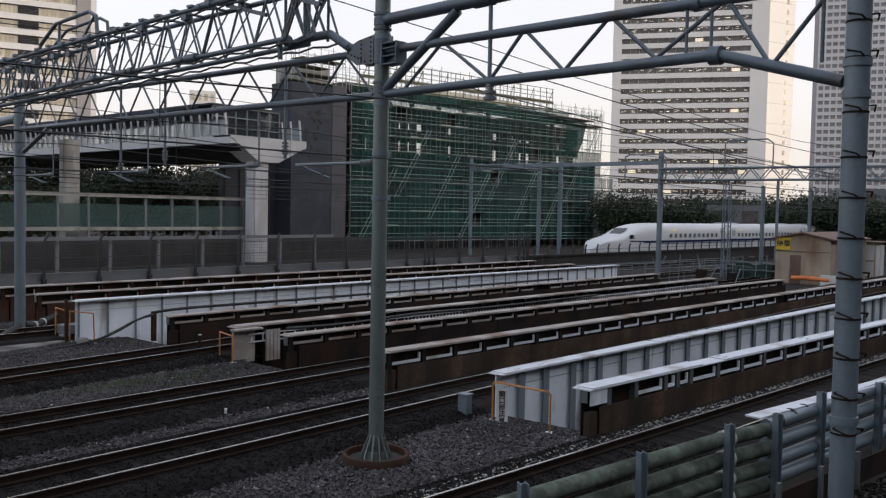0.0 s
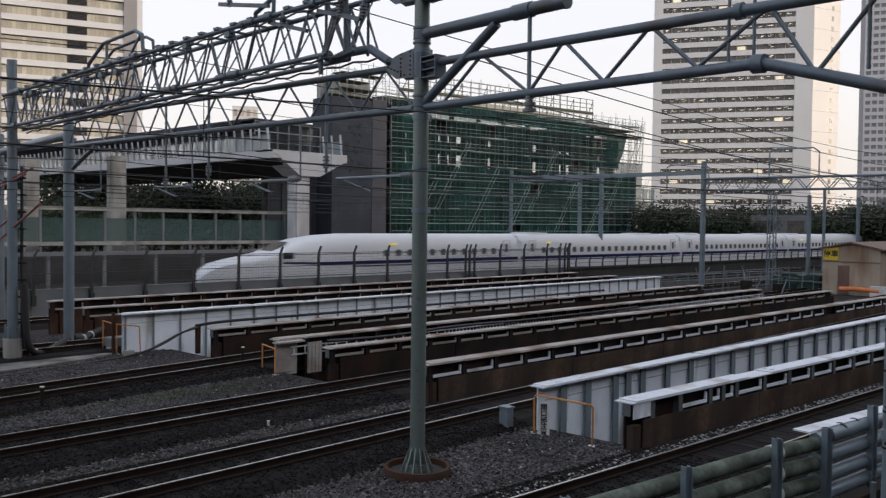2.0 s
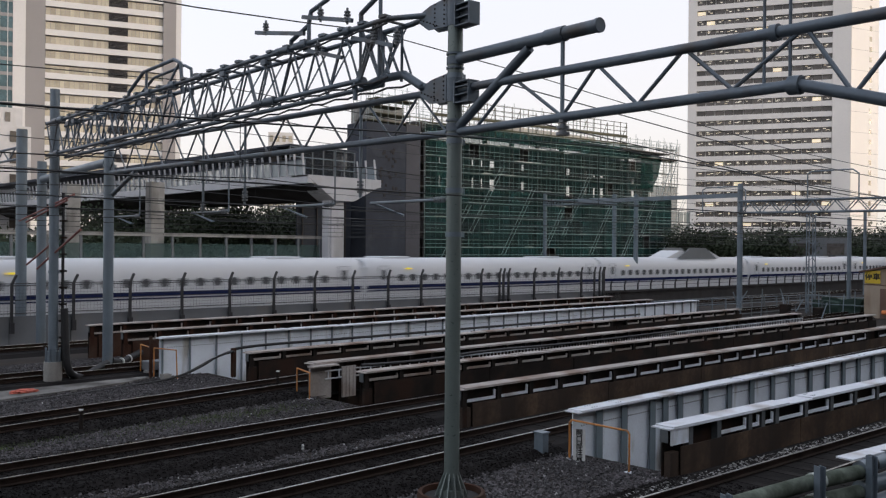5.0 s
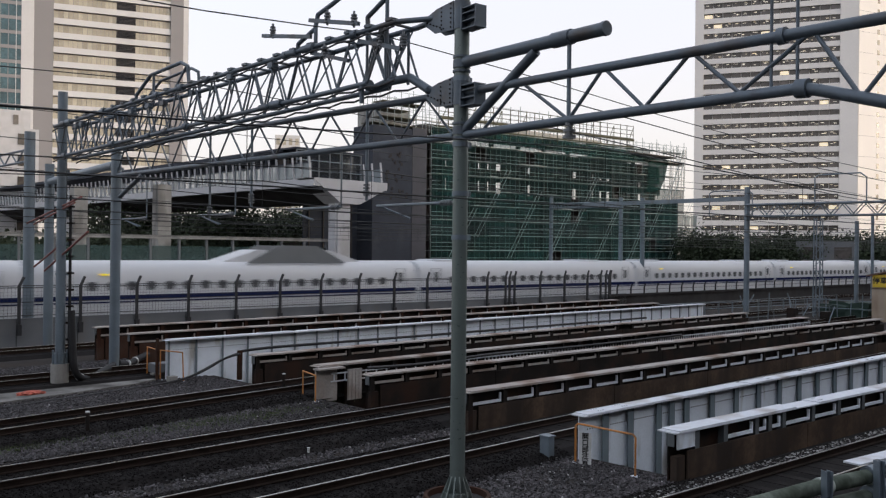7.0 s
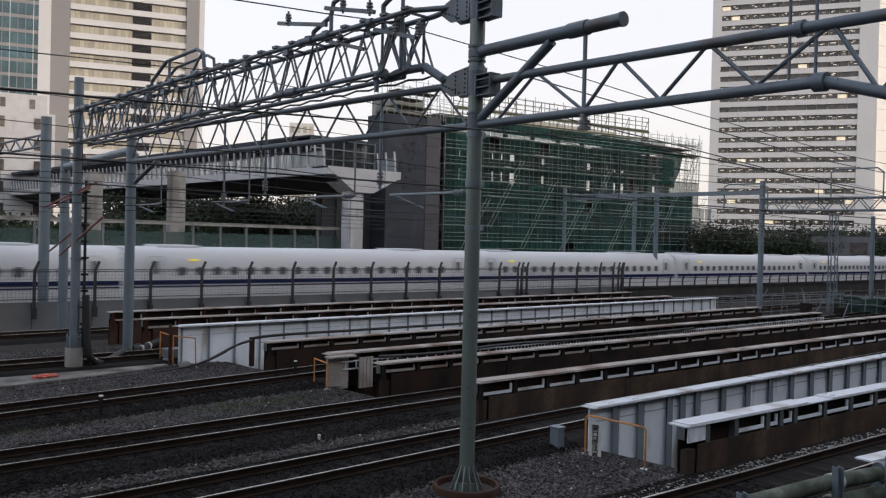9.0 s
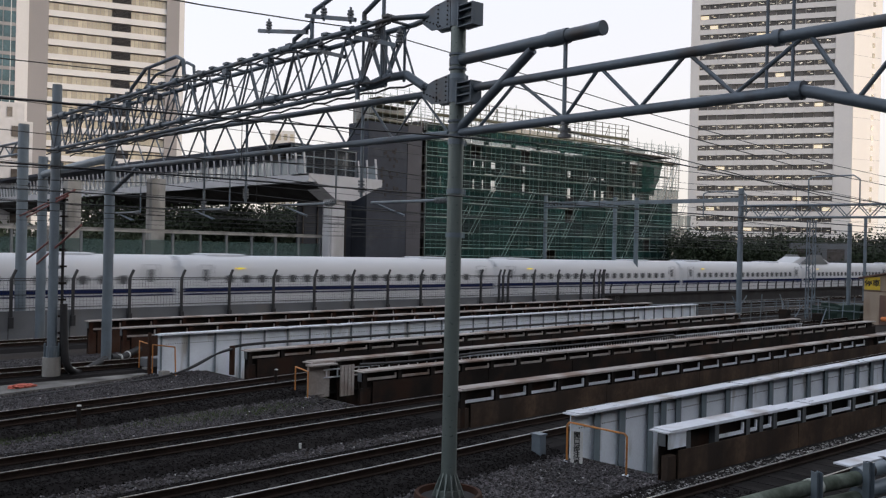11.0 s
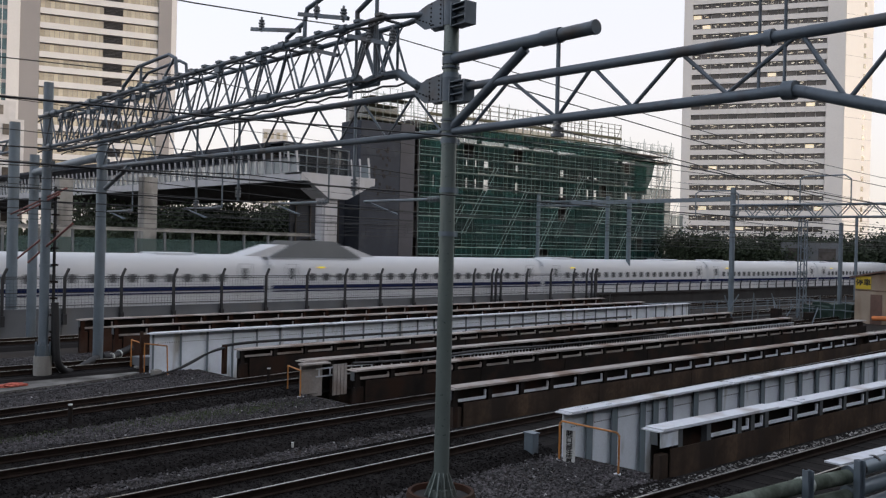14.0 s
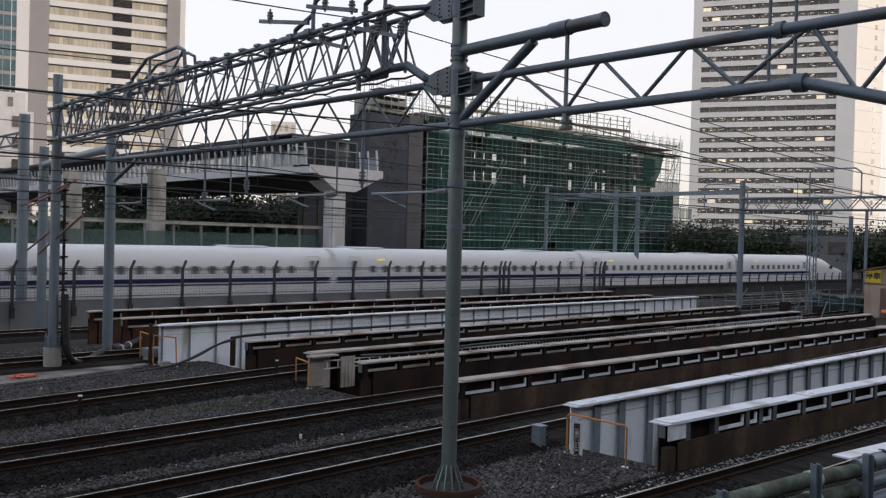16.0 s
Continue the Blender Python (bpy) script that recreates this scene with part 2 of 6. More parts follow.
def strand(bm, pts, r, n=4):
    """One unbroken thin cord along many points."""
    rows = []
    for p in pts:
        rows.append([bm.verts.new((p[0], p[1] + r * math.cos(2 * math.pi * i / n), p[2] + r * math.sin(2 * math.pi * i / n))) for i in range(n)])
    for a, b in zip(rows, rows[1:]):
        for i in range(n):
            j = (i + 1) % n
            bm.faces.new((a[i], b[i], b[j], a[j]))


def bar(bm, a, b, w, h):
    """A square bar from a to b, w wide and h high."""
    a, b = Vector(a), Vector(b)
    d = b - a
    q = d.to_track_quat("X", "Z").to_matrix().to_4x4()
    return box(bm, -d.length / 2, -w / 2, -h / 2, d.length / 2, w / 2, h / 2, Matrix.Translation((a + b) / 2) @ q)


def smooth_mesh(me, angle=40):
    me.polygons.foreach_set("use_smooth", [True] * len(me.polygons))
    me.set_sharp_from_angle(angle=radians(angle))


def part(name, bm, material, parent=None, label="", smooth=True):
    me = bpy.data.meshes.new(name)
    bm.to_mesh(me)
    bm.free()
    me.materials.append(material)
    if smooth:
        smooth_mesh(me)
    ob = new(name, me)
    ob.parent = parent
    return tagged(ob, label)


def share(name, ob, m, parent=None):
    """Another piece on the same mesh, at the pose m."""
    o = new(name, ob.data)
    o.parent = parent
    o.matrix_basis = m
    return o


def thing(name, label, category, group="", kind="", at=None):
    ob = new(name)
    ob.empty_display_size = 0.2
    if at is not None:
        ob.matrix_basis = at
    return tagged(ob, label, category, group, kind)


def along(p, q):
    """A pose at p whose x runs towards q; its length."""
    d = Vector((q[0] - p[0], q[1] - p[1]))
    return pose(p[0], p[1], 0, 0, 0, math.degrees(math.atan2(d.y, d.x))), d.length


B = bmesh.new

# ---- the ground: one sheet, sunk where the road passes below the bridge girders ----
BED_Z = -0.172
GZ = -0.3                      # ballast level; rail heads are at 0
CUT = (15.75, 50.5, 8.45, 39.0, -5.2)


def build_ground():
    x0, x1, y0, y1, zc = CUT
    xs = [-2500, -60, -10, x0, x0 + 0.02, x1, x1 + 0.02, 140, 2500]
    ys = [-2500, -40, y0, y0 + 0.02, y1, y1 + 0.02, 120, 2500]
    bm = B()
    grid = [[bm.verts.new((x, y, zc if (x0 + 0.01 < x < x1 + 0.01 and y0 + 0.01 < y < y1 + 0.01) else GZ)) for y in ys] for x in xs]
    for i in range(len(xs) - 1):
        for j in range(len(ys) - 1):
            bm.faces.new((grid[i][j], grid[i + 1][j], grid[i + 1][j + 1], grid[i][j + 1]))
    return tagged(part("ground", bm, BALLAST, smooth=False), "dark grey brown railway ballast ground", "ground", kind="structure")


ground = build_ground()


# plain unseen walls behind the eye; the south one keeps low sun off the yard
bm = B()
box(bm, -140, -46.0, GZ, 320, -45.0, 38.0)
tagged(part("wall_south", bm, CONC_DARK, smooth=False), "plain unseen dark wall added to close off light round the yard", "wall", kind="structure")
bm = B()
box(bm, -61, -45.0, GZ, -60, 30, 20.0)
tagged(part("wall_west", bm, CONC_DARK, smooth=False), "plain unseen dark wall added to close off light round the yard", "wall", kind="structure")


def build_track(name, y_of, x0, x1, label):
    """Two rails on sleepers; y_of(x) is the middle of the track."""
    tr = thing(name, label, "railway track", group="tracks")
    n = 60
    xs = [x0 + (x1 - x0) * i / n for i in range(n + 1)]
    for side in (-1, 1):
        def run(profile):
            bm = B()
            rows = [[bm.verts.new((x, y_of(x) + side * 0.566 + py, pz)) for py, pz in profile] for x in xs]
            for ra, rb in zip(rows, rows[1:]):
                for k in range(len(profile)):
                    l = (k + 1) % len(profile)
                    bm.faces.new((ra[k], rb[k], rb[l], ra[l]))
            return bm
        half = [(0.064, -0.153), (0.064, -0.14), (0.01, -0.12), (0.01, -0.045), (0.0325, -0.035), (0.0325, -0.012), (0.021, -0.006)]
        rail = part("rail", run(half + [(-y, z) for y, z in half[::-1]]), RAIL_SIDE, tr, smooth=False)
        part("rail_head", run([(-0.022, -0.012), (0.022, -0.012), (0.019, 0.0), (-0.019, 0.0)]), RAIL_TOP, rail, "polished running surface", smooth=False)
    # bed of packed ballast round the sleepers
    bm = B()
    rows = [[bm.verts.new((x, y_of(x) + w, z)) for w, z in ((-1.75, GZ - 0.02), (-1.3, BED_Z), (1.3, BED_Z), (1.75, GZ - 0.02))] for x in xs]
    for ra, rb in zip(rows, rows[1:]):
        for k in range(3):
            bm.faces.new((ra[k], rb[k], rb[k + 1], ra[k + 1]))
    part("ballast_bed", bm, BED, tr, "near-black packed ballast bed", smooth=False)
    bm = B()
    box(bm, -0.11, -1.02, -0.3, 0.11, 1.02, -0.165)
    first = None
    x = max(x0, -4.0)
    while x < min(x1, 62.0):
        m = pose(x, y_of(x), 0)
        if first is None:
            first = part("sleeper", bm, SLEEPER, tr, smooth=False)
            first.matrix_basis = m
        else:
            share("sleeper", first, m, tr)
        x += 0.62
    return tr


build_track("railway_track", lambda x: 8.66 - 0.0825 * x, -40, 150, "dark railway track with one polished rail beside pale ballast")
build_track("railway_track", lambda x: 13.41 - 0.012 * max(x - 16, 0), -40, 150, "dark railway track with rusty rails on dark ballast")
build_track("railway_track", lambda x: 17.44 - 0.012 * max(x - 16, 0), -40, 150, "dark railway track with polished rail heads")
build_track("railway_track", lambda x: 22.55 + (0.105 * (x - 9.4) if x < 18 else 0.9 - 0.012 * (x - 18)), -40, 150, "dark railway track beside a concrete strip")
build_track("railway_track", lambda x: 29.9 - 0.01 * max(x - 16, 0), -60, 150, "dark railway track running onto a steel bridge")
build_track("railway_track", lambda x: 38.3 - 0.03 * max(x - 16, 0), -60, 150, "dark railway track near the high-speed line")


# ---- bridge girders over the road ----
def build_girder(p, q, top, depth, label, web_mat, flange_mat, stiff_mat, step=1.05, wide=0.42, board=None, stiff_out=0.13,
                 panels=False, ladder=False, rim=None, jogs=4, stiff_w=0.075, seed=1, rows=None):
    """A plate girder from p to q: web, top flange in lapped plates, upright stiffeners, bottom flange, a plank guard in front."""
    rng = random.Random(seed)
    m, ln = along(p, q)
    g = thing("bridge_girder", label, "bridge girder", group="bridge girders", at=m)
    bm = B()
    box(bm, 0, -0.012, top - depth, ln, 0.012, top - 0.04)
    part("web", bm, web_mat, g, smooth=False)
    bm = B()
    box(bm, -0.03, -wide / 2, top - 0.04, ln, wide / 2, top - 0.012)
    x = 0.0
    cuts = [-0.03] + sorted(rng.uniform(3, ln - 1) for _ in range(jogs)) + [ln]
    for a, b in zip(cuts, cuts[1:]):
        if b - a > 1.2:
            box(bm, a + 0.12, -wide / 2 + 0.01, top - 0.011, b - 0.1, wide / 2 - 0.01, top + 0.006 + rng.random() * 0.014)
    for _ in range(int(ln / 4)):
        cx = rng.uniform(0.5, ln - 0.5)
        for k in range(6):
            s = bmesh.ops.create_cone(bm, cap_ends=True, segments=6, radius1=0.022, radius2=0.016, depth=0.03)
            bmesh.ops.translate(bm, vec=(cx + (k % 3) * 0.09, (-0.1 if k < 3 else 0.1), top + 0.03), verts=s["verts"])
    part("top_flange", bm, flange_mat, g, "weathered top plate with lapped joints", smooth=False)
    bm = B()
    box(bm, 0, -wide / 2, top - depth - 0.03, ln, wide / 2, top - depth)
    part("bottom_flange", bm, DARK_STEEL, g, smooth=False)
    bm = B()
    box(bm, -0.012, -stiff_out, top - depth, 0.012, -0.014, top - 0.042)
    box(bm, -stiff_w, -stiff_out - 0.012, top - depth, stiff_w, -stiff_out + 0.002, top - 0.042)
    first = part("stiffener", bm, stiff_mat, g, smooth=False)
    at = list(rows) if rows else [0.09]
    while at[-1] + step < ln:
        at.append(at[-1] + step)
    first.matrix_basis = pose(at[0], 0, 0)
    for x in at[1:]:
        share("stiffener", first, pose(x, 0, 0), g)
    if rim:
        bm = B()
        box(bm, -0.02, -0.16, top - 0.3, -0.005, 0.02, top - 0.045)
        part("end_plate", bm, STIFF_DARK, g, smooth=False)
        bm = B()
        box(bm, 0.02, -0.2, top - depth, 0.3, -0.05, top - 0.5)
        part("end_block", bm, board[3] if board else DARK_STEEL, g, smooth=False)
    if panels:
        # rows of rivets under the flange
        bm = B()
        x = 0.3
        while x < min(ln, 26):
            box(bm, x - 0.013, -0.022, top - 0.375, x + 0.013, -0.012, top - 0.35)
            x += 0.085
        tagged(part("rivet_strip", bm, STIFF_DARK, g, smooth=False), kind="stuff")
    if rim and rows:
        bm = B()
        box(bm, 0.05, -0.2, top - 0.36, at[0] - 0.08, -0.17, top - 0.045)
        part("end_panel", bm, web_mat if web_mat is WHITE_STEEL else rim[1], g, "pale painted end panel", smooth=False)
    if rim:
        # pale angle frame left bare between the stiffeners; the dark web colour is flange shade
        zr, rmat = rim
        for u, v in zip(at, at[1:]):
            if rng.random() < 0.95:
                bm = B()
                box(bm, u + 0.1, -0.17, zr, v - 0.12, -0.12, zr + 0.07)
                box(bm, v - 0.17, -0.17, zr + 0.07, v - 0.12, -0.12, top - 0.13)
                part("angle_frame", bm, rmat, g, smooth=False)
    if board:
        zb0, zb1, off, bmat = board
        x = 0.35
        while x < ln - 0.5:
            L = min(rng.uniform(4.2, 6.0), ln - x)
            bm = B()
            box(bm, x, -off - 0.03, zb0 + rng.uniform(-0.015, 0.015), x + L - 0.03, -off, zb1 + rng.uniform(-0.02, 0.02))
            part("guard_board", bm, bmat, g, smooth=False)
            x += L
    if ladder:
        bm = B()
        box(bm, 0.4, -0.3, top - 0.28, ln, -0.26, top - 0.24)
        box(bm, 0.4, -0.3, top - 0.52, ln, -0.26, top - 0.48)
        x = 0.5
        while x < ln:
            box(bm, x, -0.29, top - 0.48, x + 0.05, -0.27, top - 0.28)
            x += 0.19 if x > 7 else 0.42
        part("cable_ladder", bm, FLANGE, g, "pale cable ladder under the flange", smooth=False)
    return g


build_girder((15.3, 11.42), (50.4, 10.3), 0.74, 1.9, "pale grey riveted bridge girder with blue-grey stiffeners", WHITE_STEEL, FLANGE, STIFF, 1.24, 0.4, panels=True, stiff_out=0.1, stiff_w=0.115, seed=1, rows=(0.84, 1.8, 2.96, 3.52, 4.19, 5.41))
# dark webs of the rimmed girders carry the shade under their flanges
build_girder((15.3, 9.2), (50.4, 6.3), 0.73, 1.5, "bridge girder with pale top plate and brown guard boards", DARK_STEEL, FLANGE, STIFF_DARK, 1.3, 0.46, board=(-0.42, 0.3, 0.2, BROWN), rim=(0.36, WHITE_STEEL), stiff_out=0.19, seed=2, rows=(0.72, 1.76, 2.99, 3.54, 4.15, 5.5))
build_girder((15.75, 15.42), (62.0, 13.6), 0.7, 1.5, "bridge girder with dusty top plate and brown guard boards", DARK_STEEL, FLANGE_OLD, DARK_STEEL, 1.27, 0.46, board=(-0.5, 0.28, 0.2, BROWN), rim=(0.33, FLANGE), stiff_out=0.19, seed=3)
build_girder((15.75, 19.35), (52.0, 17.7), 0.7, 1.4, "dark bridge girder with pale top plate", DARK_STEEL, FLANGE_OLD, DARK_STEEL, 1.3, 0.46, board=(-0.5, 0.4, 0.2, DARK_STEEL), rim=(0.42, FLANGE_OLD), stiff_out=0.19, seed=4)
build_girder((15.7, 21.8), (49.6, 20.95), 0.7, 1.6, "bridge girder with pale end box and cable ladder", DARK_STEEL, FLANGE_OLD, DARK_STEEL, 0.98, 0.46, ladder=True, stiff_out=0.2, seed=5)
build_girder((15.7, 25.4), (50.2, 24.9), 0.7, 1.4, "dark bridge girder with narrow pale top plate", DARK_STEEL, FLANGE_OLD, DARK_STEEL, 1.3, 0.46, board=(-0.5, 0.4, 0.2, DARK_STEEL), rim=(0.42, FLANGE_OLD), stiff_out=0.19, seed=6)
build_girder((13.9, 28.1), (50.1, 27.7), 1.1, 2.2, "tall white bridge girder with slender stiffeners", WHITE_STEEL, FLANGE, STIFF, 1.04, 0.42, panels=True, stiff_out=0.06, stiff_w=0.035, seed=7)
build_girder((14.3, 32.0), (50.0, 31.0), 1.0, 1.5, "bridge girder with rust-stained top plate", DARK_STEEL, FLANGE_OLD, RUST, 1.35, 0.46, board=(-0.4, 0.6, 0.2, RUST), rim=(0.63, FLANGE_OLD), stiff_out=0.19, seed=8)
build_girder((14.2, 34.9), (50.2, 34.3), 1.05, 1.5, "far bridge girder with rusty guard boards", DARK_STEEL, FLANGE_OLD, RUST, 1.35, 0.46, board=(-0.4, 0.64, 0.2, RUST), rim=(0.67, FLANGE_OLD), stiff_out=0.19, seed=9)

# pale end box beside the ladder girder
bm = B()
box(bm, 15.55, 21.52, GZ - 0.1, 16.35, 21.6, 0.655)
box(bm, 15.5, 21.3, 0.6, 16.5, 21.62, 0.65)
for k in range(8):
    r = bmesh.ops.create_icosphere(bm, subdivisions=1, radius=0.016)
    bmesh.ops.translate(bm, vec=(15.62 + k * 0.095, 21.515, 0.42), verts=r["verts"])
tagged(part("girder_end_box", bm, FLANGE_OLD, smooth=False), "pale steel end box of a bridge girder", "end box")
bm = B()
for k in range(4):
    box(bm, 16.62 + k * 0.14, 21.28, GZ - 0.1, 16.72 + k * 0.14, 21.3, 0.56)
box(bm, 16.6, 21.301, GZ - 0.1, 17.16, 21.32, 0.56)
tagged(part("girder_end_box", bm, FLANGE_OLD, smooth=False), "small pale ribbed steel end panel", "end box")


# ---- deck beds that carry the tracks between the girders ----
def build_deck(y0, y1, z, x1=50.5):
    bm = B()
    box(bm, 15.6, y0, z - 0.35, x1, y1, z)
    return tagged(part("bridge_deck", bm, DARK_STEEL, smooth=False), "dark bridge deck between girders", "deck", group="bridge decks")


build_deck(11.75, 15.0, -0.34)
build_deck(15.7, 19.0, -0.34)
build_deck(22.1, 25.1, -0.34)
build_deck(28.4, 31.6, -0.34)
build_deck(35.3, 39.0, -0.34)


# ---- parapet and fence of the high-speed line ----
FANG = math.atan2(-0.04016, 1.0)
TDIR = Vector((math.cos(FANG), math.sin(FANG), 0))
def far_line(s, d, z=0.0):
    """A point s along the high-speed line and d across it from the eye."""
    return Vector((0, d, z)) + TDIR * s


FAR = pose(0, 0, 0, 0, 0, math.degrees(FANG))
def far_pose(s, d, z=0.0):
    p = far_line(s, d, z)
    return pose(p.x, p.y, p.z, 0, 0, math.degrees(FANG))


wallp = thing("parapet_wall", "grey panelled parapet wall of the high-speed line", "wall", kind="structure", at=far_pose(0, 42.0))
x = -60.0
while x < 57:
    bm = B()
    box(bm, x + 0.015, 0.0, GZ, x + 2.7, 0.22, 1.0)
    part("panel", bm, WALL_GREY, wallp, smooth=False)
    x += 2.715
bm = B()
box(bm, -60, 0.05, GZ, 57, 0.3, 0.96)
part("core", bm, CONC_DARK, wallp, smooth=False)
bank = thing("retaining_wall", "dark retaining wall of the high-speed line", "wall", kind="structure", at=far_pose(57.2, 42.0))
bm = B()
box(bm, 0, 0, GZ, 300, 0.4, 0.95)
box(bm, 0, -0.12, 0.8, 300, 0.0, 0.97)
part("wall_face", bm, CONC_DARK, bank, smooth=False)
# raised bed
bm = B()
box(bm, -150, 42.35, GZ, 420, 54.5, -0.14, FAR)
tagged(part("high_speed_track_bed", bm, CONC_DARK, smooth=False), "dark concrete bed of the high-speed tracks", "track bed", kind="structure")


def build_fence_post():
    bm = B()
    bar(bm, (0, -0.05, 0.3), (0, -0.05, 2.5), 0.12, 0.12)
    bar(bm, (0, -0.05, 2.48), (0.2, -0.02, 2.9), 0.1, 0.1)
    box(bm, -0.09, -0.2, 0.25, 0.09, 0.0, 0.75)
    return bm


def build_mesh_fence():
    f = thing("mesh_fence", "dark wire mesh fence with bent-top posts on a parapet", "fence", at=far_pose(0, 41.9))
    first = None
    k = 0
    s = 18.8 - 2.72 * 20
    while s < 57:
        if first is None:
            first = part("post", build_fence_post(), FENCE, f, smooth=False)
            first.matrix_basis = pose(s, 0, 0)
        else:
            share("post", first, pose(s, 0, 0), f)
        s += 2.72
    for s in (45.09, 45.49, 55.8, 56.45, 57.03):
        share("post", first, pose(s, 0, 0), f)
    bm = B()
    for z in (1.15, 1.75, 2.42, 2.5):
        tube(bm, (-40, -0.05, z), (57, -0.05, z), 0.02, 5)
    part("rail", bm, FENCE, f)
    bm = B()
    x = 10.0
    while x < 57:
        tube(bm, (x, -0.05, 1.0), (x, -0.05, 2.45), 0.006, 3, caps=False)
        x += 0.16
    for z in np.arange(1.1, 2.45, 0.16):
        tube(bm, (10, -0.05, float(z)), (57, -0.05, float(z)), 0.006, 3, caps=False)
    tagged(part("wire_mesh", bm, FENCE, f, "fine dark wire mesh"), kind="stuff")
    return f


build_mesh_fence()
fence2 = thing("short_fence", "row of short dark bent posts on a retaining wall", "fence", at=far_pose(0, 41.9))
first = None
s = 58.0
while s < 200:
    if first is None:
        bm = B()
        bar(bm, (0, 0, 0.9), (0, 0, 1.45), 0.1, 0.09)
        bar(bm, (0, 0, 1.45), (0.16, 0, 1.75), 0.1, 0.08)
        first = part("post", bm, FENCE, fence2, smooth=False)
        first.matrix_basis = pose(s, 0, 0)
    else:
        share("post", first, pose(s, 0, 0), fence2)
    s += 1.85
bm = B()
tube(bm, (57, 0, 1.3), (200, 0, 1.3), 0.02, 5)
part("rail", bm, FENCE, fence2)

# ---- overhead-line portal across the yard ----
P0, P1, PR = Vector((11.17, 11.06, GZ)), Vector((13.33, 31.0, GZ)), Vector((10.27, 2.76, GZ))
GD = (P1 - P0).normalized()


def gp(s, z, off=0.0):
    """A point on the portal's line: s metres from the middle mast towards the far side, at height z, off metres along the tracks."""
    p = P0 + GD * s
    return Vector((p.x + off, p.y + off * -0.1, z))


PB = Vector((10.68, 29.07, GZ))
UD = (PB - P0).normalized()


def gu(s, z, off=0.0):
    """A point on the upper truss's line: s metres from the middle mast towards the mast on the concrete foot."""
    p = P0 + UD * s
    return Vector((p.x + off, p.y, z))


def build_mast(at, r, top, label, material, bands=(), ring=False, pedestal=0.0, fins=False):
    mast = thing("overhead_line_mast", label, "mast", group="overhead line masts", at=pose(at.x, at.y, 0))
    bm = B()
    tube(bm, (0, 0, GZ + pedestal), (0, 0, top), r, 20)
    part("pole", bm, material, mast)
    for z in bands:
        bm = B()
        tube(bm, (0, 0, z - 0.045), (0, 0, z + 0.045), r + 0.018, 20)
        box(bm, r, -0.05, z - 0.05, r + 0.09, 0.05, z + 0.05)
        part("clamp_band", bm, GALV, mast)
    if ring:
        bm = B()
        tube(bm, (0, 0, GZ - 0.05), (0, 0, GZ + 0.05), 0.52, 28)
        part("grout_disc", bm, CONC_DARK, mast)
        bm = B()
        prof = [(0.52, -0.06), (0.62, -0.06), (0.64, 0.06), (0.61, 0.15), (0.55, 0.15), (0.53, 0.05)]
        n = 28
        vs = [[bm.verts.new((rr * math.cos(2 * math.pi * i / n), rr * math.sin(2 * math.pi * i / n), GZ + zz)) for rr, zz in prof] for i in range(n)]
        for i in range(n):
            for j in range(len(prof)):
                k, l = (i + 1) % n, (j + 1) % len(prof)
                bm.faces.new((vs[i][j], vs[k][j], vs[k][l], vs[i][l]))
        part("foundation_ring", bm, RUST, mast, "rust-brown ring round the foot")
    if fins:
        bm = B()
        tube(bm, (0, 0, GZ), (0, 0, GZ + 0.2), r + 0.1, 20)
        part("base_collar", bm, material, mast)
        for i in range(12):
            bm = B()
            a = 2 * math.pi * i / 12
            m = pose(0, 0, 0, 0, 0, math.degrees(a))
            vs = [Vector(v) for v in ((r, -0.012, GZ + 0.08), (r + 0.17, -0.012, GZ + 0.08), (r, -0.012, GZ + 0.5))]
            f1 = [bm.verts.new(m @ v) for v in vs]
            f2 = [bm.verts.new(m @ (v + Vector((0, 0.024, 0)))) for v in vs]
            bm.faces.new(f1), bm.faces.new(f2[::-1])
            for a1, b1 in ((0, 1), (1, 2), (2, 0)):
                bm.faces.new((f1[b1], f1[a1], f2[a1], f2[b1]))
            part("base_fin", bm, material, mast, smooth=False)
    if pedestal:
        bm = B()
        tube(bm, (0, 0, GZ - 0.1), (0, 0, GZ + pedestal), r + 0.13, 16)
        part("pedestal", bm, CONCRETE, mast, "round concrete foot")
        bm = B()
        tube(bm, (0, 0, GZ + pedestal), (0, 0, GZ + pedestal + 0.35), r + 0.05, 16)
        part("collar", bm, GALV, mast)
        for i in range(8):
            bm = B()
            box(bm, r + 0.05, -0.012, GZ + pedestal, r + 0.1, 0.012, GZ + pedestal + 0.45, pose(0, 0, 0, 0, 0, 45 * i))
            part("collar_rib", bm, GALV, mast, smooth=False)
    return mast


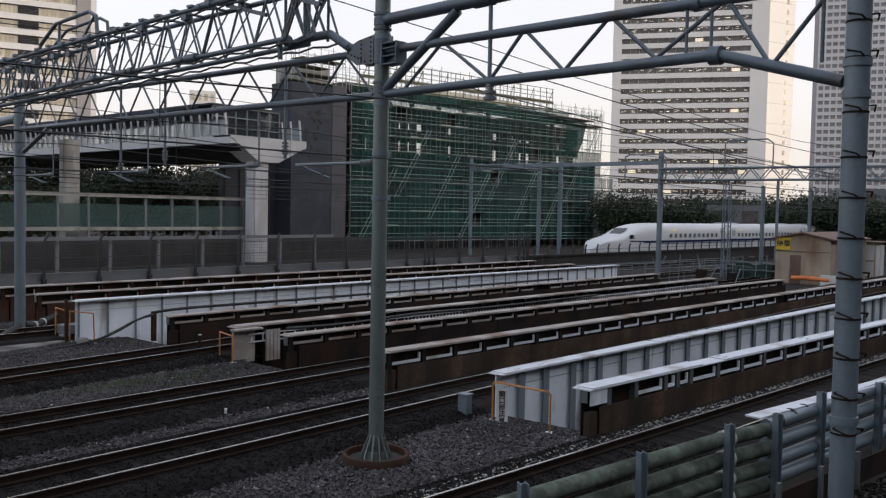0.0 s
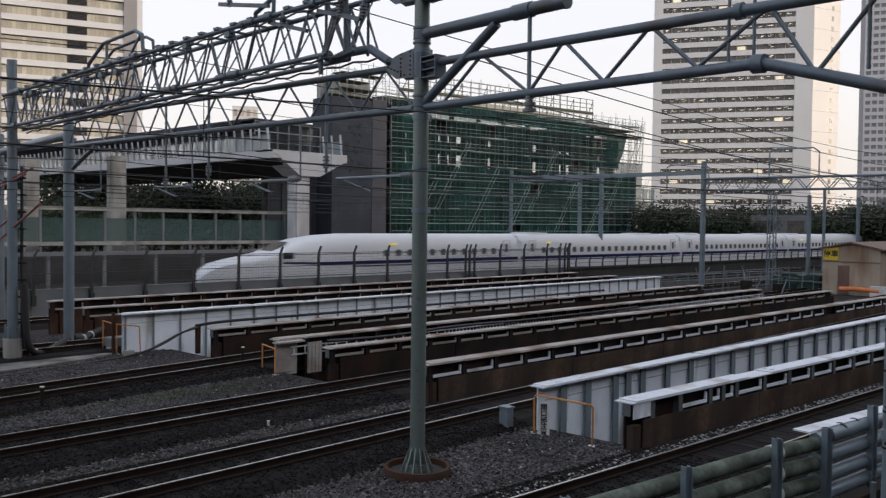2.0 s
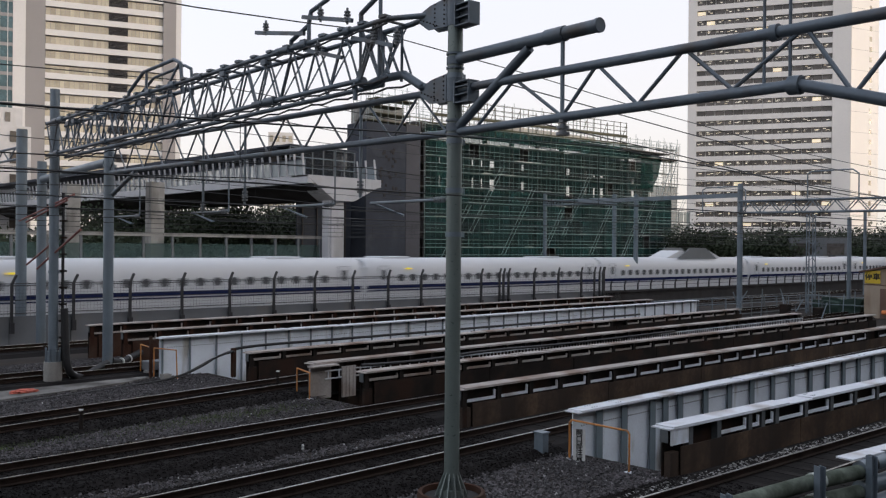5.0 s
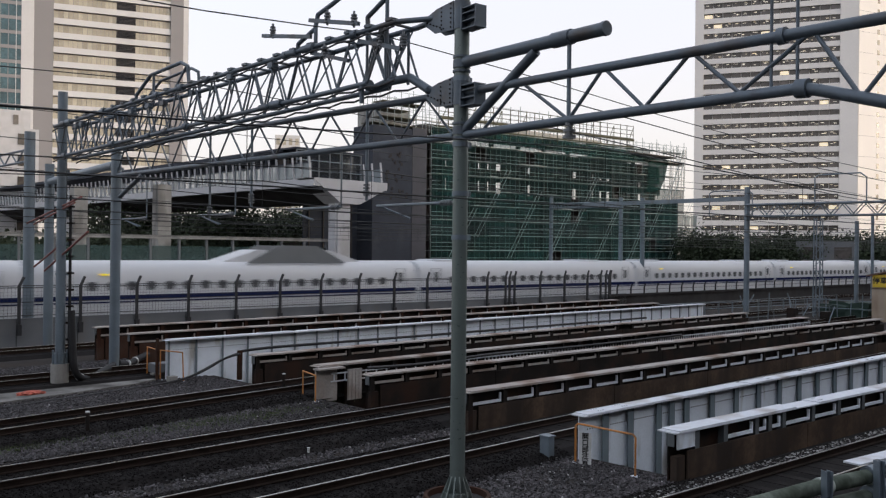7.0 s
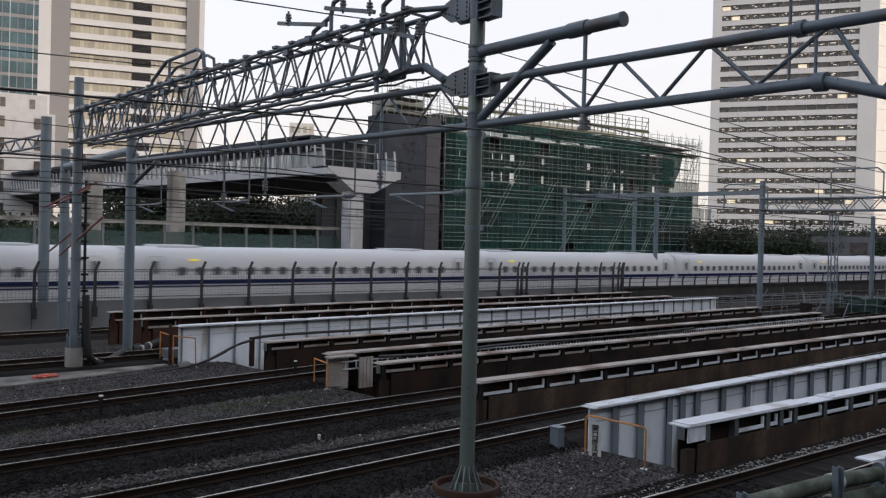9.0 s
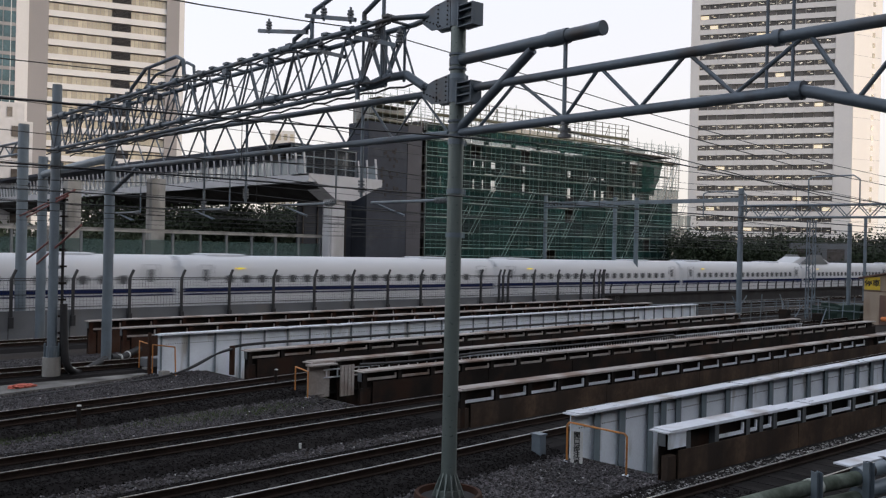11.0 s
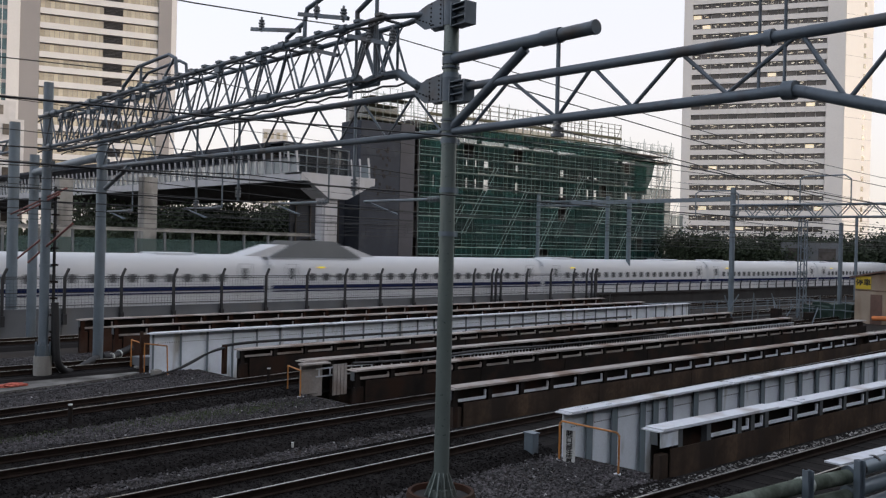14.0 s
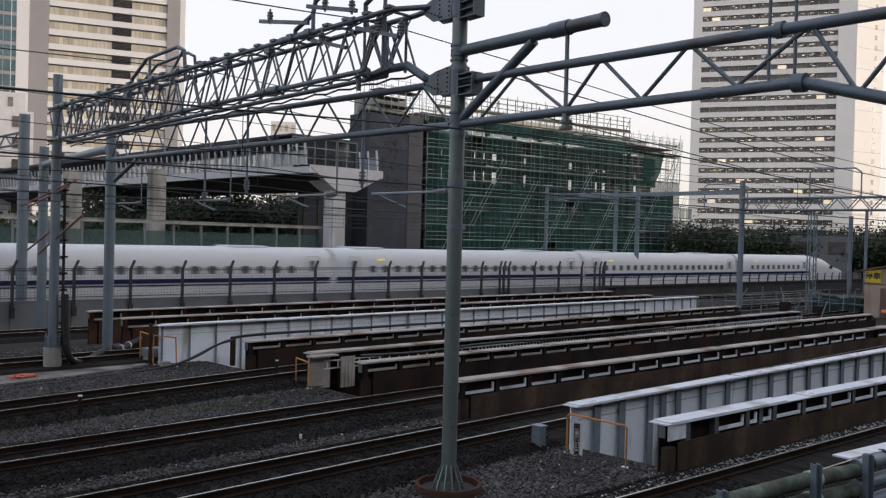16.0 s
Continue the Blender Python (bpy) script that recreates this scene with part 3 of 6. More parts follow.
mast_mid = build_mast(P0, 0.14, 9.6, "grey-green steel pipe mast in a rusty foundation ring", MAST_GREEN, (4.55, 5.35, 6.25, 6.5, 7.45), ring=True, fins=True)
mast_left = build_mast(P1, 0.18, 7.9, "blue-grey steel pipe mast beside a bridge girder end", GALV, (6.2, 7.2))
mast_right = build_mast(PR, 0.134, 9.5, "stout blue-grey pipe mast with climbing pegs", GALV, (2.05, 5.7, 6.05), fins=True)
mast_back = build_mast(Vector((10.68, 29.07, 0)), 0.15, 9.4, "grey pipe mast on a round concrete foot", GALV, (3.4, 4.4, 5.6, 6.8), pedestal=0.75)
for z in (1.9, 2.3, 2.75, 3.2, 3.65, 4.1, 4.55, 5.0, 5.5, 6.1, 6.5):
    bm = B()
    bent(bm, [(-0.12, 0.06, z + 0.07), (-0.19, 0.06, z + 0.07), (-0.2, -0.08, z + 0.03), (-0.12, -0.1, z)], 0.011, 5)
    bent(bm, [(0.02, -0.13, z + 0.07), (0.03, -0.2, z + 0.07), (0.14, -0.16, z + 0.02)], 0.011, 5)
    tube(bm, (0, 0, z - 0.012), (0, 0, z + 0.012), 0.14, 18)
    part("climbing_peg", bm, DARK_STEEL, mast_right)


portal = thing("portal_beam", "dark blue-grey tubular portal beam over the tracks", "portal beam")
# near span, from the middle mast to the stout mast
bm = B()
bent(bm, [gp(0, 6.42), gp(-6.62, 6.34)], 0.075, 12)
bent(bm, [gp(-6.62, 6.34), gp(-6.85, 6.28), gp(-8.2, 5.86)], 0.075, 12)
part("lower_chord", bm, BEAM, portal)
bm = B()
bent(bm, [gp(0, 7.2), gp(-8.3, 6.98)], 0.075, 12)
part("upper_chord", bm, BEAM, portal)
bm = B()
tube(bm, gp(-6.55, 6.34), gp(-6.7, 6.33), 0.12, 12)
tube(bm, gp(-6.3, 7.03), gp(-6.4, 7.03), 0.11, 12)
part("flange_joint", bm, BEAM, portal)
NODES = [(-0.55, 0), (-1.6, 1), (-2.7, 0), (-3.42, 1), (-4.2, 0), (-5.0, 1), (-5.75, 0), (-6.75, 1), (-7.35, 0), (-8.1, 1)]
for (sa, ka), (sb, kb) in zip(NODES, NODES[1:]):
    bm = B()
    lo = lambda s: 6.4 if s > -6.6 else 6.34 + (s + 6.62) * 0.3
    za, zb = (7.2 + sa * 0.026 if ka else lo(sa)), (7.2 + sb * 0.026 if kb else lo(sb))
    tube(bm, gp(sa, za), gp(sb, zb), 0.03, 8)
    part("brace", bm, BEAM, portal)
for sv in (-6.2, -6.55, -7.95):
    bm = B()
    tube(bm, gp(sv, 6.1 if sv < -7 else 6.36), gp(sv, 7.9), 0.022, 8)
    part("hanger_rod", bm, BEAM, portal)
# stub arm with its strut
bm = B()
tube(bm, gp(0, 7.75), gp(-3.46, 7.7), 0.105, 16)
tube(bm, gp(-3.42, 7.7), gp(-3.48, 7.7), 0.115, 16)
tube(bm, gp(-2.35, 7.715), gp(-2.75, 7.71), 0.125, 16)
part("stub_arm", bm, BEAM, portal, "thick stub arm with a capped end")
bm = B()
tube(bm, gp(-0.1, 6.5), gp(-1.95, 7.62), 0.085, 12)
part("strut", bm, BEAM, portal)
bm = B()
tube(bm, gp(-2.7, 6.45), gp(-2.7, 7.72), 0.035, 8)
part("drop_rod", bm, GALV, portal)
bm = B()
for k, (rr, z) in enumerate(((0.07, 6.3), (0.05, 6.24), (0.1, 6.2), (0.06, 6.14), (0.11, 6.1))):
    tube(bm, gp(-2.72, z), gp(-2.72, z + 0.045), rr, 12)
part("insulator", bm, INSUL, portal)
# far span: two box trusses of slender bars
def truss(sa, za0, za1, sb, zb0, zb1, n, r_ch, r_br, off, gp, cut=0.0):
    bm = B()
    u = cut / (sb - sa)
    tube(bm, gp(sa + cut, za0 + (zb0 - za0) * u, off), gp(sb, zb0, off), r_ch, 10)
    part("lower_chord", bm, BEAM, portal)
    bm = B()
    tube(bm, gp(sa, za1, off), gp(sb, zb1, off), r_ch, 10)
    part("upper_chord", bm, BEAM, portal)
    for i in range(n):
        u, v = i / n, (i + 1) / n
        L = lambda w, hi: gp(sa + (sb - sa) * w, (za1 + (zb1 - za1) * w) if hi else (za0 + (zb0 - za0) * w), off)
        bm = B()
        tube(bm, L(u, i % 2), L(v, (i + 1) % 2), r_br, 6)
        part("brace", bm, BEAM, portal)


truss(0.2, 6.42, 7.22, 20.0, 6.95, 7.9, 22, 0.07, 0.026, 0.0, gp)
for off in (-0.3, 0.3):
    truss(1.45, 7.65, 8.71, 17.9, 7.19, 8.22, 37, 0.055, 0.024, off, gu, 0.85)
    bm = B()
    tube(bm, gp(0.6, 8.7), gu(1.5, 8.71, off), 0.055, 10)
    part("upper_chord", bm, BEAM, portal)
bm = B()
bent(bm, [gp(0.75, 7.3), gu(0.85, 7.36), gu(1.36, 7.66), gu(2.0, 7.66), gu(2.5, 7.56)], 0.085, 12)
part("knee_pipe", bm, BEAM, portal, "bent knee pipe at the mast joint")
bm = B()
tube(bm, gu(2.45, 7.25, -0.3), gu(2.45, 7.65, -0.3), 0.05, 12)
tube(bm, gu(2.3, 7.62, -0.2), gu(2.42, 7.6, -0.2), 0.1, 12)
part("flange_joint", bm, BEAM, portal)
bm = B()
bent(bm, [gp(17.2, 6.8), gp(19.6, 6.15)], 0.08, 10)
part("knee_strut", bm, BEAM, portal)
for k in range(26):
    q = 1.6 + k * 0.63
    bm = B()
    z = 8.78 - (q - 1.0) * 0.0296
    box(bm, -0.38, -0.09, z - 0.02, -0.2, 0.09, z + 0.035, Matrix.Translation(gu(q, 0)))
    part("clamp_block", bm, BEAM, portal)


def joint_plate(z0, z1, tip):
    """A tapering bolted plate pair on one side of the mast, a ribbed bracket on the other."""
    for off in (-0.13, 0.11):
        bm = B()
        pts = [(tip, z0 + 0.22), (tip, z1 - 0.12), (tip - 0.35, z1 - 0.02), (0.1, z1 + 0.03), (0.1, z0), (tip - 0.3, z0 + 0.03)]
        f = [bm.verts.new(gp(q, z, off)) for q, z in pts]
        b = [bm.verts.new(gp(q, z, off + 0.02)) for q, z in pts]
        bm.faces.new(f), bm.faces.new(b[::-1])
        for i in range(6):
            j = (i + 1) % 6
            bm.faces.new((f[j], f[i], b[i], b[j]))
        part("gusset_plate", bm, BEAM, portal, "tapering bolted joint plate", smooth=False)
    bm = B()
    for i in range(6):
        for q, z in ((0.17, z0 + 0.06 + i * (z1 - z0) * 0.17), (0.45, z0 + 0.07 + i * (z1 - z0) * 0.16), (tip - 0.06 - i * 0.1, z0 + 0.27 - i * 0.04)):
            r = bmesh.ops.create_icosphere(bm, subdivisions=1, radius=0.018)
            bmesh.ops.translate(bm, vec=gp(q, z, -0.135), verts=r["verts"])
    tagged(part("bolt_row", bm, DARK_STEEL, portal), kind="stuff")
    bm = B()
    m = Matrix.Translation(gp(0, 0)) @ pose(0, 0, 0, 0, 0, math.degrees(math.atan2(GD.y, GD.x)))
    box(bm, -0.5, -0.02, z0 - 0.05, -0.12, 0.02, z1 - 0.15, m)
    for z in (z0 - 0.05, z0 + 0.09, z0 + 0.23, z1 - 0.17):
        box(bm, -0.52, -0.13, z, -0.12, 0.13, z + 0.018, m)
    box(bm, -0.53, -0.13, z0 - 0.05, -0.51, 0.13, z1 - 0.15, m)
    box(bm, -0.15, -0.14, z0 - 0.05, -0.12, 0.14, z1 - 0.12, m)
    part("ribbed_bracket", bm, BEAM, portal, "ribbed bracket bolted to the mast", smooth=False)
    bm = B()
    tube(bm, gp(0, z0), gp(0, z1), 0.155, 20)
    part("mast_collar", bm, BEAM, portal)


joint_plate(6.97, 7.46, 0.9)
joint_plate(8.36, 8.86, 0.95)
for z in (6.5, 7.72):
    bm = B()
    tube(bm, gp(0, z - 0.07), gp(0, z + 0.07), 0.16, 20)
    tube(bm, gp(0, z - 0.15), gp(0, z - 0.11), 0.165, 20)
    tube(bm, gp(0, z + 0.11), gp(0, z + 0.15), 0.165, 20)
    part("clamp_collar", bm, BEAM, portal)
# bow frames and brackets standing on the far span
bm = B()
bent(bm, [gu(12.9, 8.3), gu(12.8, 8.68), gu(11.95, 9.14), gu(10.25, 9.25), gu(9.9, 9.1), gu(9.8, 8.3)], 0.05, 8)
bent(bm, [gu(12.9, 8.3, 0.3), gu(12.8, 8.6, 0.3), gu(11.95, 9.02, 0.3), gu(10.25, 9.14, 0.3), gu(9.9, 9.0, 0.3), gu(9.8, 8.3, 0.3)], 0.04, 8)
tube(bm, gu(11.77, 8.3), gu(11.77, 9.13), 0.04, 6)
tube(bm, gu(10.78, 8.4), gu(9.95, 9.14), 0.035, 6)
part("bow_frame", bm, BEAM, portal)
bm = B()
bent(bm, [gu(5.06, 8.6), gu(5.03, 8.9), gu(4.41, 9.14), gu(4.32, 9.43), gu(3.83, 9.56), gu(2.83, 9.88)], 0.05, 8)
tube(bm, gu(4.39, 8.6), gu(4.39, 9.19), 0.045, 8)
part("bent_bracket", bm, BEAM, portal)
bm = B()
bent(bm, [gu(2.64, 8.6), gu(2.65, 9.07), gu(2.1, 9.35), gu(1.52, 9.83)], 0.05, 8)
part("bent_bracket", bm, BEAM, portal)
bm = B()
tube(bm, gu(2.05, 7.6), gu(2.06, 9.9), 0.04, 8)
part("bracket_post", bm, BEAM, portal)
for sa, za, sb, zb in ((5.91, 9.17, 4.1, 8.85), (4.15, 9.21, 2.52, 8.85), (4.08, 8.5, 2.83, 8.15), (2.51, 8.5, 1.27, 8.15)):
    bm = B()
    bar(bm, gu(sa, za, -0.34), gu(sb, zb, -0.34), 0.07, 0.08)
    part("cross_arm", bm, BEAM, portal)
for q, z in ((5.52, 9.1), (3.54, 9.05), (2.67, 8.85), (3.62, 8.35), (1.85, 8.3), (1.2, 8.2)):
    bm = B()
    for k in range(4):
        tube(bm, gu(q, z + k * 0.06, -0.34), gu(q, z + k * 0.06 + 0.03, -0.34), 0.075 - 0.01 * (k % 2), 10)
    tube(bm, gu(q, z - 0.05, -0.34), gu(q, z + 0.28, -0.34), 0.025, 6)
    part("insulator", bm, INSUL, portal)
# dense bracing panel where the brackets stand
for q0, q1 in ((1.75, 2.3), (2.3, 1.75), (1.75, 1.75), (2.3, 2.3)):
    for off in (-0.3, 0.3):
        bm = B()
        tube(bm, gu(q0, 7.62, off), gu(q1, 8.7, off), 0.03, 6)
        part("brace", bm, BEAM, portal)
for i in range(20):
    u = (i + 0.5) / 20
    bm = B()
    tube(bm, gu(1.2 + 16.5 * u, 7.65 - 0.46 * u, -0.3), gu(1.2 + 16.5 * u, 8.7 - 0.48 * u, 0.3), 0.018, 5)
    part("cross_lacing", bm, BEAM, portal)
    bm = B()
    tube(bm, gu(1.2 + 16.5 * u, 8.72 - 0.5 * u, -0.34), gu(1.2 + 16.5 * u, 8.72 - 0.5 * u, 0.34), 0.03, 6)
    part("cross_tie", bm, BEAM, portal)
rngp = random.Random(21)
for i in range(22):
    q = rngp.uniform(2.2, 17)
    z = 7.69 - q * 0.028 if i % 2 else 8.74 - q * 0.0296
    bm = B()
    tube(bm, gu(q, z, -0.32), gu(q + rngp.uniform(0.12, 0.4), z, -0.32), rngp.uniform(0.07, 0.1), 10)
    part("clamp_sleeve", bm, BEAM, portal)
# ragged signal cabling and small gear lashed along the truss
for i in range(8):
    q = rngp.uniform(3, 16.5)
    z = 8.62 - q * 0.0296
    bm = B()
    box(bm, -0.07, -0.1, -0.06, 0.07, 0.1, 0.06, Matrix.Translation(gu(q, z - rngp.uniform(0.0, 0.25), -0.4)))
    tube(bm, gu(q, z - 0.1, -0.4), gu(q, z - rngp.uniform(0.4, 0.8), -0.4), 0.02, 6)
    part("junction_box", bm, BEAM, portal, smooth=False)
for off, z0, z1 in ((-0.4, 8.6, 8.1), (-0.38, 7.56, 7.1), (0.36, 7.58, 7.12)):
    bm = B()
    pts = [gu(1.4 + i * 0.42, z0 + (z1 - z0) * i / 39 - 0.05 * (i % 2), off) for i in range(40)]
    bent(bm, pts, 0.022, 6)
    part("lashed_cable", bm, BLACK, portal)
# droppers with insulators under the far span
for s, z0, z1 in ((11.45, 7.75, 5.15), (8.72, 7.75, 5.4), (3.15, 7.3, 5.35)):
    bm = B()
    tube(bm, gp(s, z0), gp(s, z1), 0.035, 8)
    part("drop_rod", bm, GALV, portal)
    bm = B()
    for k in range(4):
        tube(bm, gp(s, z1 + 0.1 + k * 0.07), gp(s, z1 + 0.14 + k * 0.07), 0.075, 10)
    part("insulator", bm, INSUL, portal)

# ---- the high-speed train ----
CAR, LEAD, TRAIN_LEN = 25.0, 27.35, 404.7


def section(w, h, base, n=20):
    """Half-round body section: width w, roof height h, skirt at base."""
    pts = []
    for i in range(n + 1):
        a = math.pi * i / n
        c, s = math.cos(a), math.sin(a)
        y = math.copysign(abs(c) ** 0.42, c) * w / 2
        z = 1.7 + (h - 1.7) * (abs(s) ** 0.62)
        if i in (0, n):
            z = 1.7
        pts.append((y, z))
    return [(w / 2 * 0.9, base), (w / 2 * 0.97, base + 0.35), (w / 2, 1.1)] + pts + [(-w / 2, 1.1), (-w / 2 * 0.97, base + 0.35), (-w / 2 * 0.9, base)]


def loft(bm, secs):
    rows = [[bm.verts.new((x, y, z)) for y, z in pts] for x, pts in secs]
    for a, b in zip(rows, rows[1:]):
        for i in range(len(a) - 1):
            bm.faces.new((a[i], b[i], b[i + 1], a[i + 1]))
    bm.faces.new(rows[0][::-1]), bm.faces.new(rows[-1])


def nose_secs():
    out = []
    prof = [(0.0, 0.06, 0.85, 0.55), (0.12, 0.28, 1.12, 0.4), (0.5, 0.5, 1.42, 0.3), (1.2, 0.68, 1.74, 0.26), (2.2, 0.81, 2.0, 0.25), (3.4, 0.89, 2.2, 0.25),
            (4.4, 0.93, 2.4, 0.25), (5.2, 0.95, 2.68, 0.25), (6.0, 0.965, 3.0, 0.25), (7.0, 0.98, 3.27, 0.25), (8.6, 0.995, 3.48, 0.25), (10.7, 1.0, 3.6, 0.25)]
    for x, w, h, base in prof:
        s = section(3.36 * w, max(h, 0.3), base)
        pts = []
        for y, z in s:
            if h < 3.0:
                zz = (z - base) / max(0.01, (max(q[1] for q in s) - base))
                z = base + zz * (h - base)
            pts.append((y, z))
        out.append((x, pts))
    return out


def build_train():
    train = thing("high_speed_train", "white high-speed train with navy stripe passing behind a fence", "train")
    y_side = -1.68

    def window_mesh(w, h):
        bm = B()
        box(bm, -w / 2, -0.02, -h / 2, w / 2, 0.02, h / 2)
        bmesh.ops.bevel(bm, geom=[e for e in bm.edges if abs((e.verts[0].co - e.verts[1].co).y) > 0.03], offset=0.07, segments=2, affect="EDGES")
        return bm

    win = big = door = None

    def pieces(car, x0, x1, first):
        nonlocal win, big, door
        # stripes
        for z0, z1, mt in ((1.56, 1.8, TRAIN_BLUE), (1.42, 1.48, TRAIN_BLUE)):
            bm = B()
            box(bm, x0 - 0.15, y_side - 0.035, z0, x1 + 0.15, y_side + 0.03, z1)
            part("stripe", bm, mt, car, smooth=False)
        bm = B()
        box(bm, x0 + 0.2, y_side - 0.006, 0.27, x1 - 0.2, y_side + 0.1, 0.62)
        part("skirt", bm, TRAIN_SKIRT, car, smooth=False)
        for xd in (x0 + 1.2 if not first else None, x1 - 1.2):
            if xd is None:
                continue
            if door is None:
                bm = B()
                box(bm, -0.42, -0.012, -0.98, -0.4, 0.02, 0.98)
                box(bm, 0.4, -0.012, -0.98, 0.42, 0.02, 0.98)
                box(bm, -0.42, -0.012, 0.96, 0.42, 0.02, 0.98)
                door = part("door_frame", bm, TRAIN_GREY, car, smooth=False)
                door.matrix_basis = pose(xd, y_side - 0.004, 2.1)
                bm = B()
                box(bm, -0.14, -0.016, 0.05, 0.14, 0.02, 0.72)
                big = part("door_window", bm, TRAIN_GLASS, car, smooth=False)
                big.matrix_basis = pose(xd, y_side - 0.004, 2.1)
            else:
                share("door_frame", door, pose(xd, y_side - 0.004, 2.1), car)
                share("door_window", big, pose(xd, y_side - 0.004, 2.1), car)
        a, b = x0 + 2.7, x1 - 2.7
        n = max(1, int((b - a) / 1.04))
        for i in range(n + 1):
            m = pose(a + (b - a) * i / n, y_side - 0.006, 2.28)
            if win is None:
                win = part("window", window_mesh(0.5, 0.46), TRAIN_GLASS, car)
                win.matrix_basis = m
            else:
                share("window", win, m, car)
        bm = B()
        box(bm, x0 + 3.1, y_side - 0.02, 2.83, x0 + 3.6, y_side + 0.03, 2.93)
        part("led_display", bm, LED, car, "amber lit destination display", smooth=False)

    edges = [0.0, LEAD] + [LEAD + CAR * i for i in range(1, 15)] + [TRAIN_LEN]
    body_mesh = None
    for i, (a, b) in enumerate(zip(edges, edges[1:])):
        if i in (0, 15):
            secs = nose_secs() + [(LEAD - 0.25, section(3.36, 3.6, 0.25))]
            bm = B()
            loft(bm, secs)
            car = part("lead_car", bm, TRAIN_WHITE, train, "white long-nosed end car")
            bm = B()
            # cab glass and headlights follow the nose's slope
            for x, z, hw, th in ((4.5, 2.3, 0.62, 0.1), (5.0, 2.62, 0.7, 0.1), (5.5, 2.88, 0.72, 0.08)):
                bar(bm, (x - 0.35, 0, z - 0.2), (x + 0.3, 0, z + 0.16), hw * 2, th)
            part("cab_window", bm, CAB_GLASS, car, "dark wrap-round cab glass")
            bm = B()
            for sg in (-1, 1):
                bar(bm, (2.0, sg * 0.95, 1.42), (3.3, sg * 1.12, 1.66), 0.26, 0.1)
            part("headlight_cover", bm, TRAIN_SKIRT, car)
            bm = B()
            for sg in (-1, 1):
                box(bm, 4.9, sg * 1.62 - 0.03, 2.02, 5.7, sg * 1.62 + 0.03, 2.42)
            part("cab_side_window", bm, CAB_GLASS, car)
            if i == 15:
                car.matrix_basis = pose(TRAIN_LEN, 0, 0, 0, 0, 180)
                # near-side pieces on this car face the other way
                holder = part("car_end", _gangway(), TRAIN_GREY, train)
                holder.matrix_basis = pose(a - 0.02, 0, 0)
                pieces(holder, 0.4, LEAD - 11.2, True)
            else:
                pieces(car, 10.6, LEAD - 0.4, True)
                bm = B()
                # stripe sweeps along the nose
                bar(bm, (5.0, y_side + 0.09, 1.78), (7.6, y_side + 0.0, 1.72), 0.05, 0.12)
                bar(bm, (7.6, y_side - 0.005, 1.68), (10.6, y_side - 0.01, 1.68), 0.05, 0.22)
                part("stripe", bm, TRAIN_BLUE, car, smooth=False)
        else:
            if body_mesh is None:
                bm = B()
                sec = section(3.36, 3.6, 0.25)
                loft(bm, [(0.2, [(y * 0.97, 0.25 + (z - 0.25) * 0.985) for y, z in sec]), (0.3, sec), (CAR - 0.3, sec), (CAR - 0.2, [(y * 0.97, 0.25 + (z - 0.25) * 0.985) for y, z in sec])])
                car = part("car_body", bm, TRAIN_WHITE, train)
                body_mesh = car
                car.matrix_basis = pose(a, 0, 0)
            else:
                car = share("car_body", body_mesh, pose(a, 0, 0), train)
            pieces(car, 0.4, CAR - 0.4, False)
            if i in (4, 11):
                build_pantograph(car, 15.6 if i == 4 else 3.6)
            else:
                bm = B()
                box(bm, 2.0, -1.0, 3.5, 4.4, 1.0, 3.7)
                bmesh.ops.bevel(bm, geom=bm.edges[:], offset=0.05, segments=1, affect="EDGES")
                rb = part("roof_box", bm, TRAIN_SKIRT, car)
                share("roof_box", rb, pose(16.2, 0, -0.02), car)
        if i < 15:
            g = part("gangway", _gangway(), TRAIN_SKIRT, train, "grey covered gap between cars")
            g.matrix_basis = pose(b, 0, 0)
    return train


def _gangway():
    bm = B()
    box(bm, -0.3, -1.62, 0.45, 0.3, 1.62, 3.3)
    bmesh.ops.bevel(bm, geom=[e for e in bm.edges if abs(e.verts[0].co.x - e.verts[1].co.x) > 0.3], offset=0.3, segments=2, affect="EDGES")
    return bm


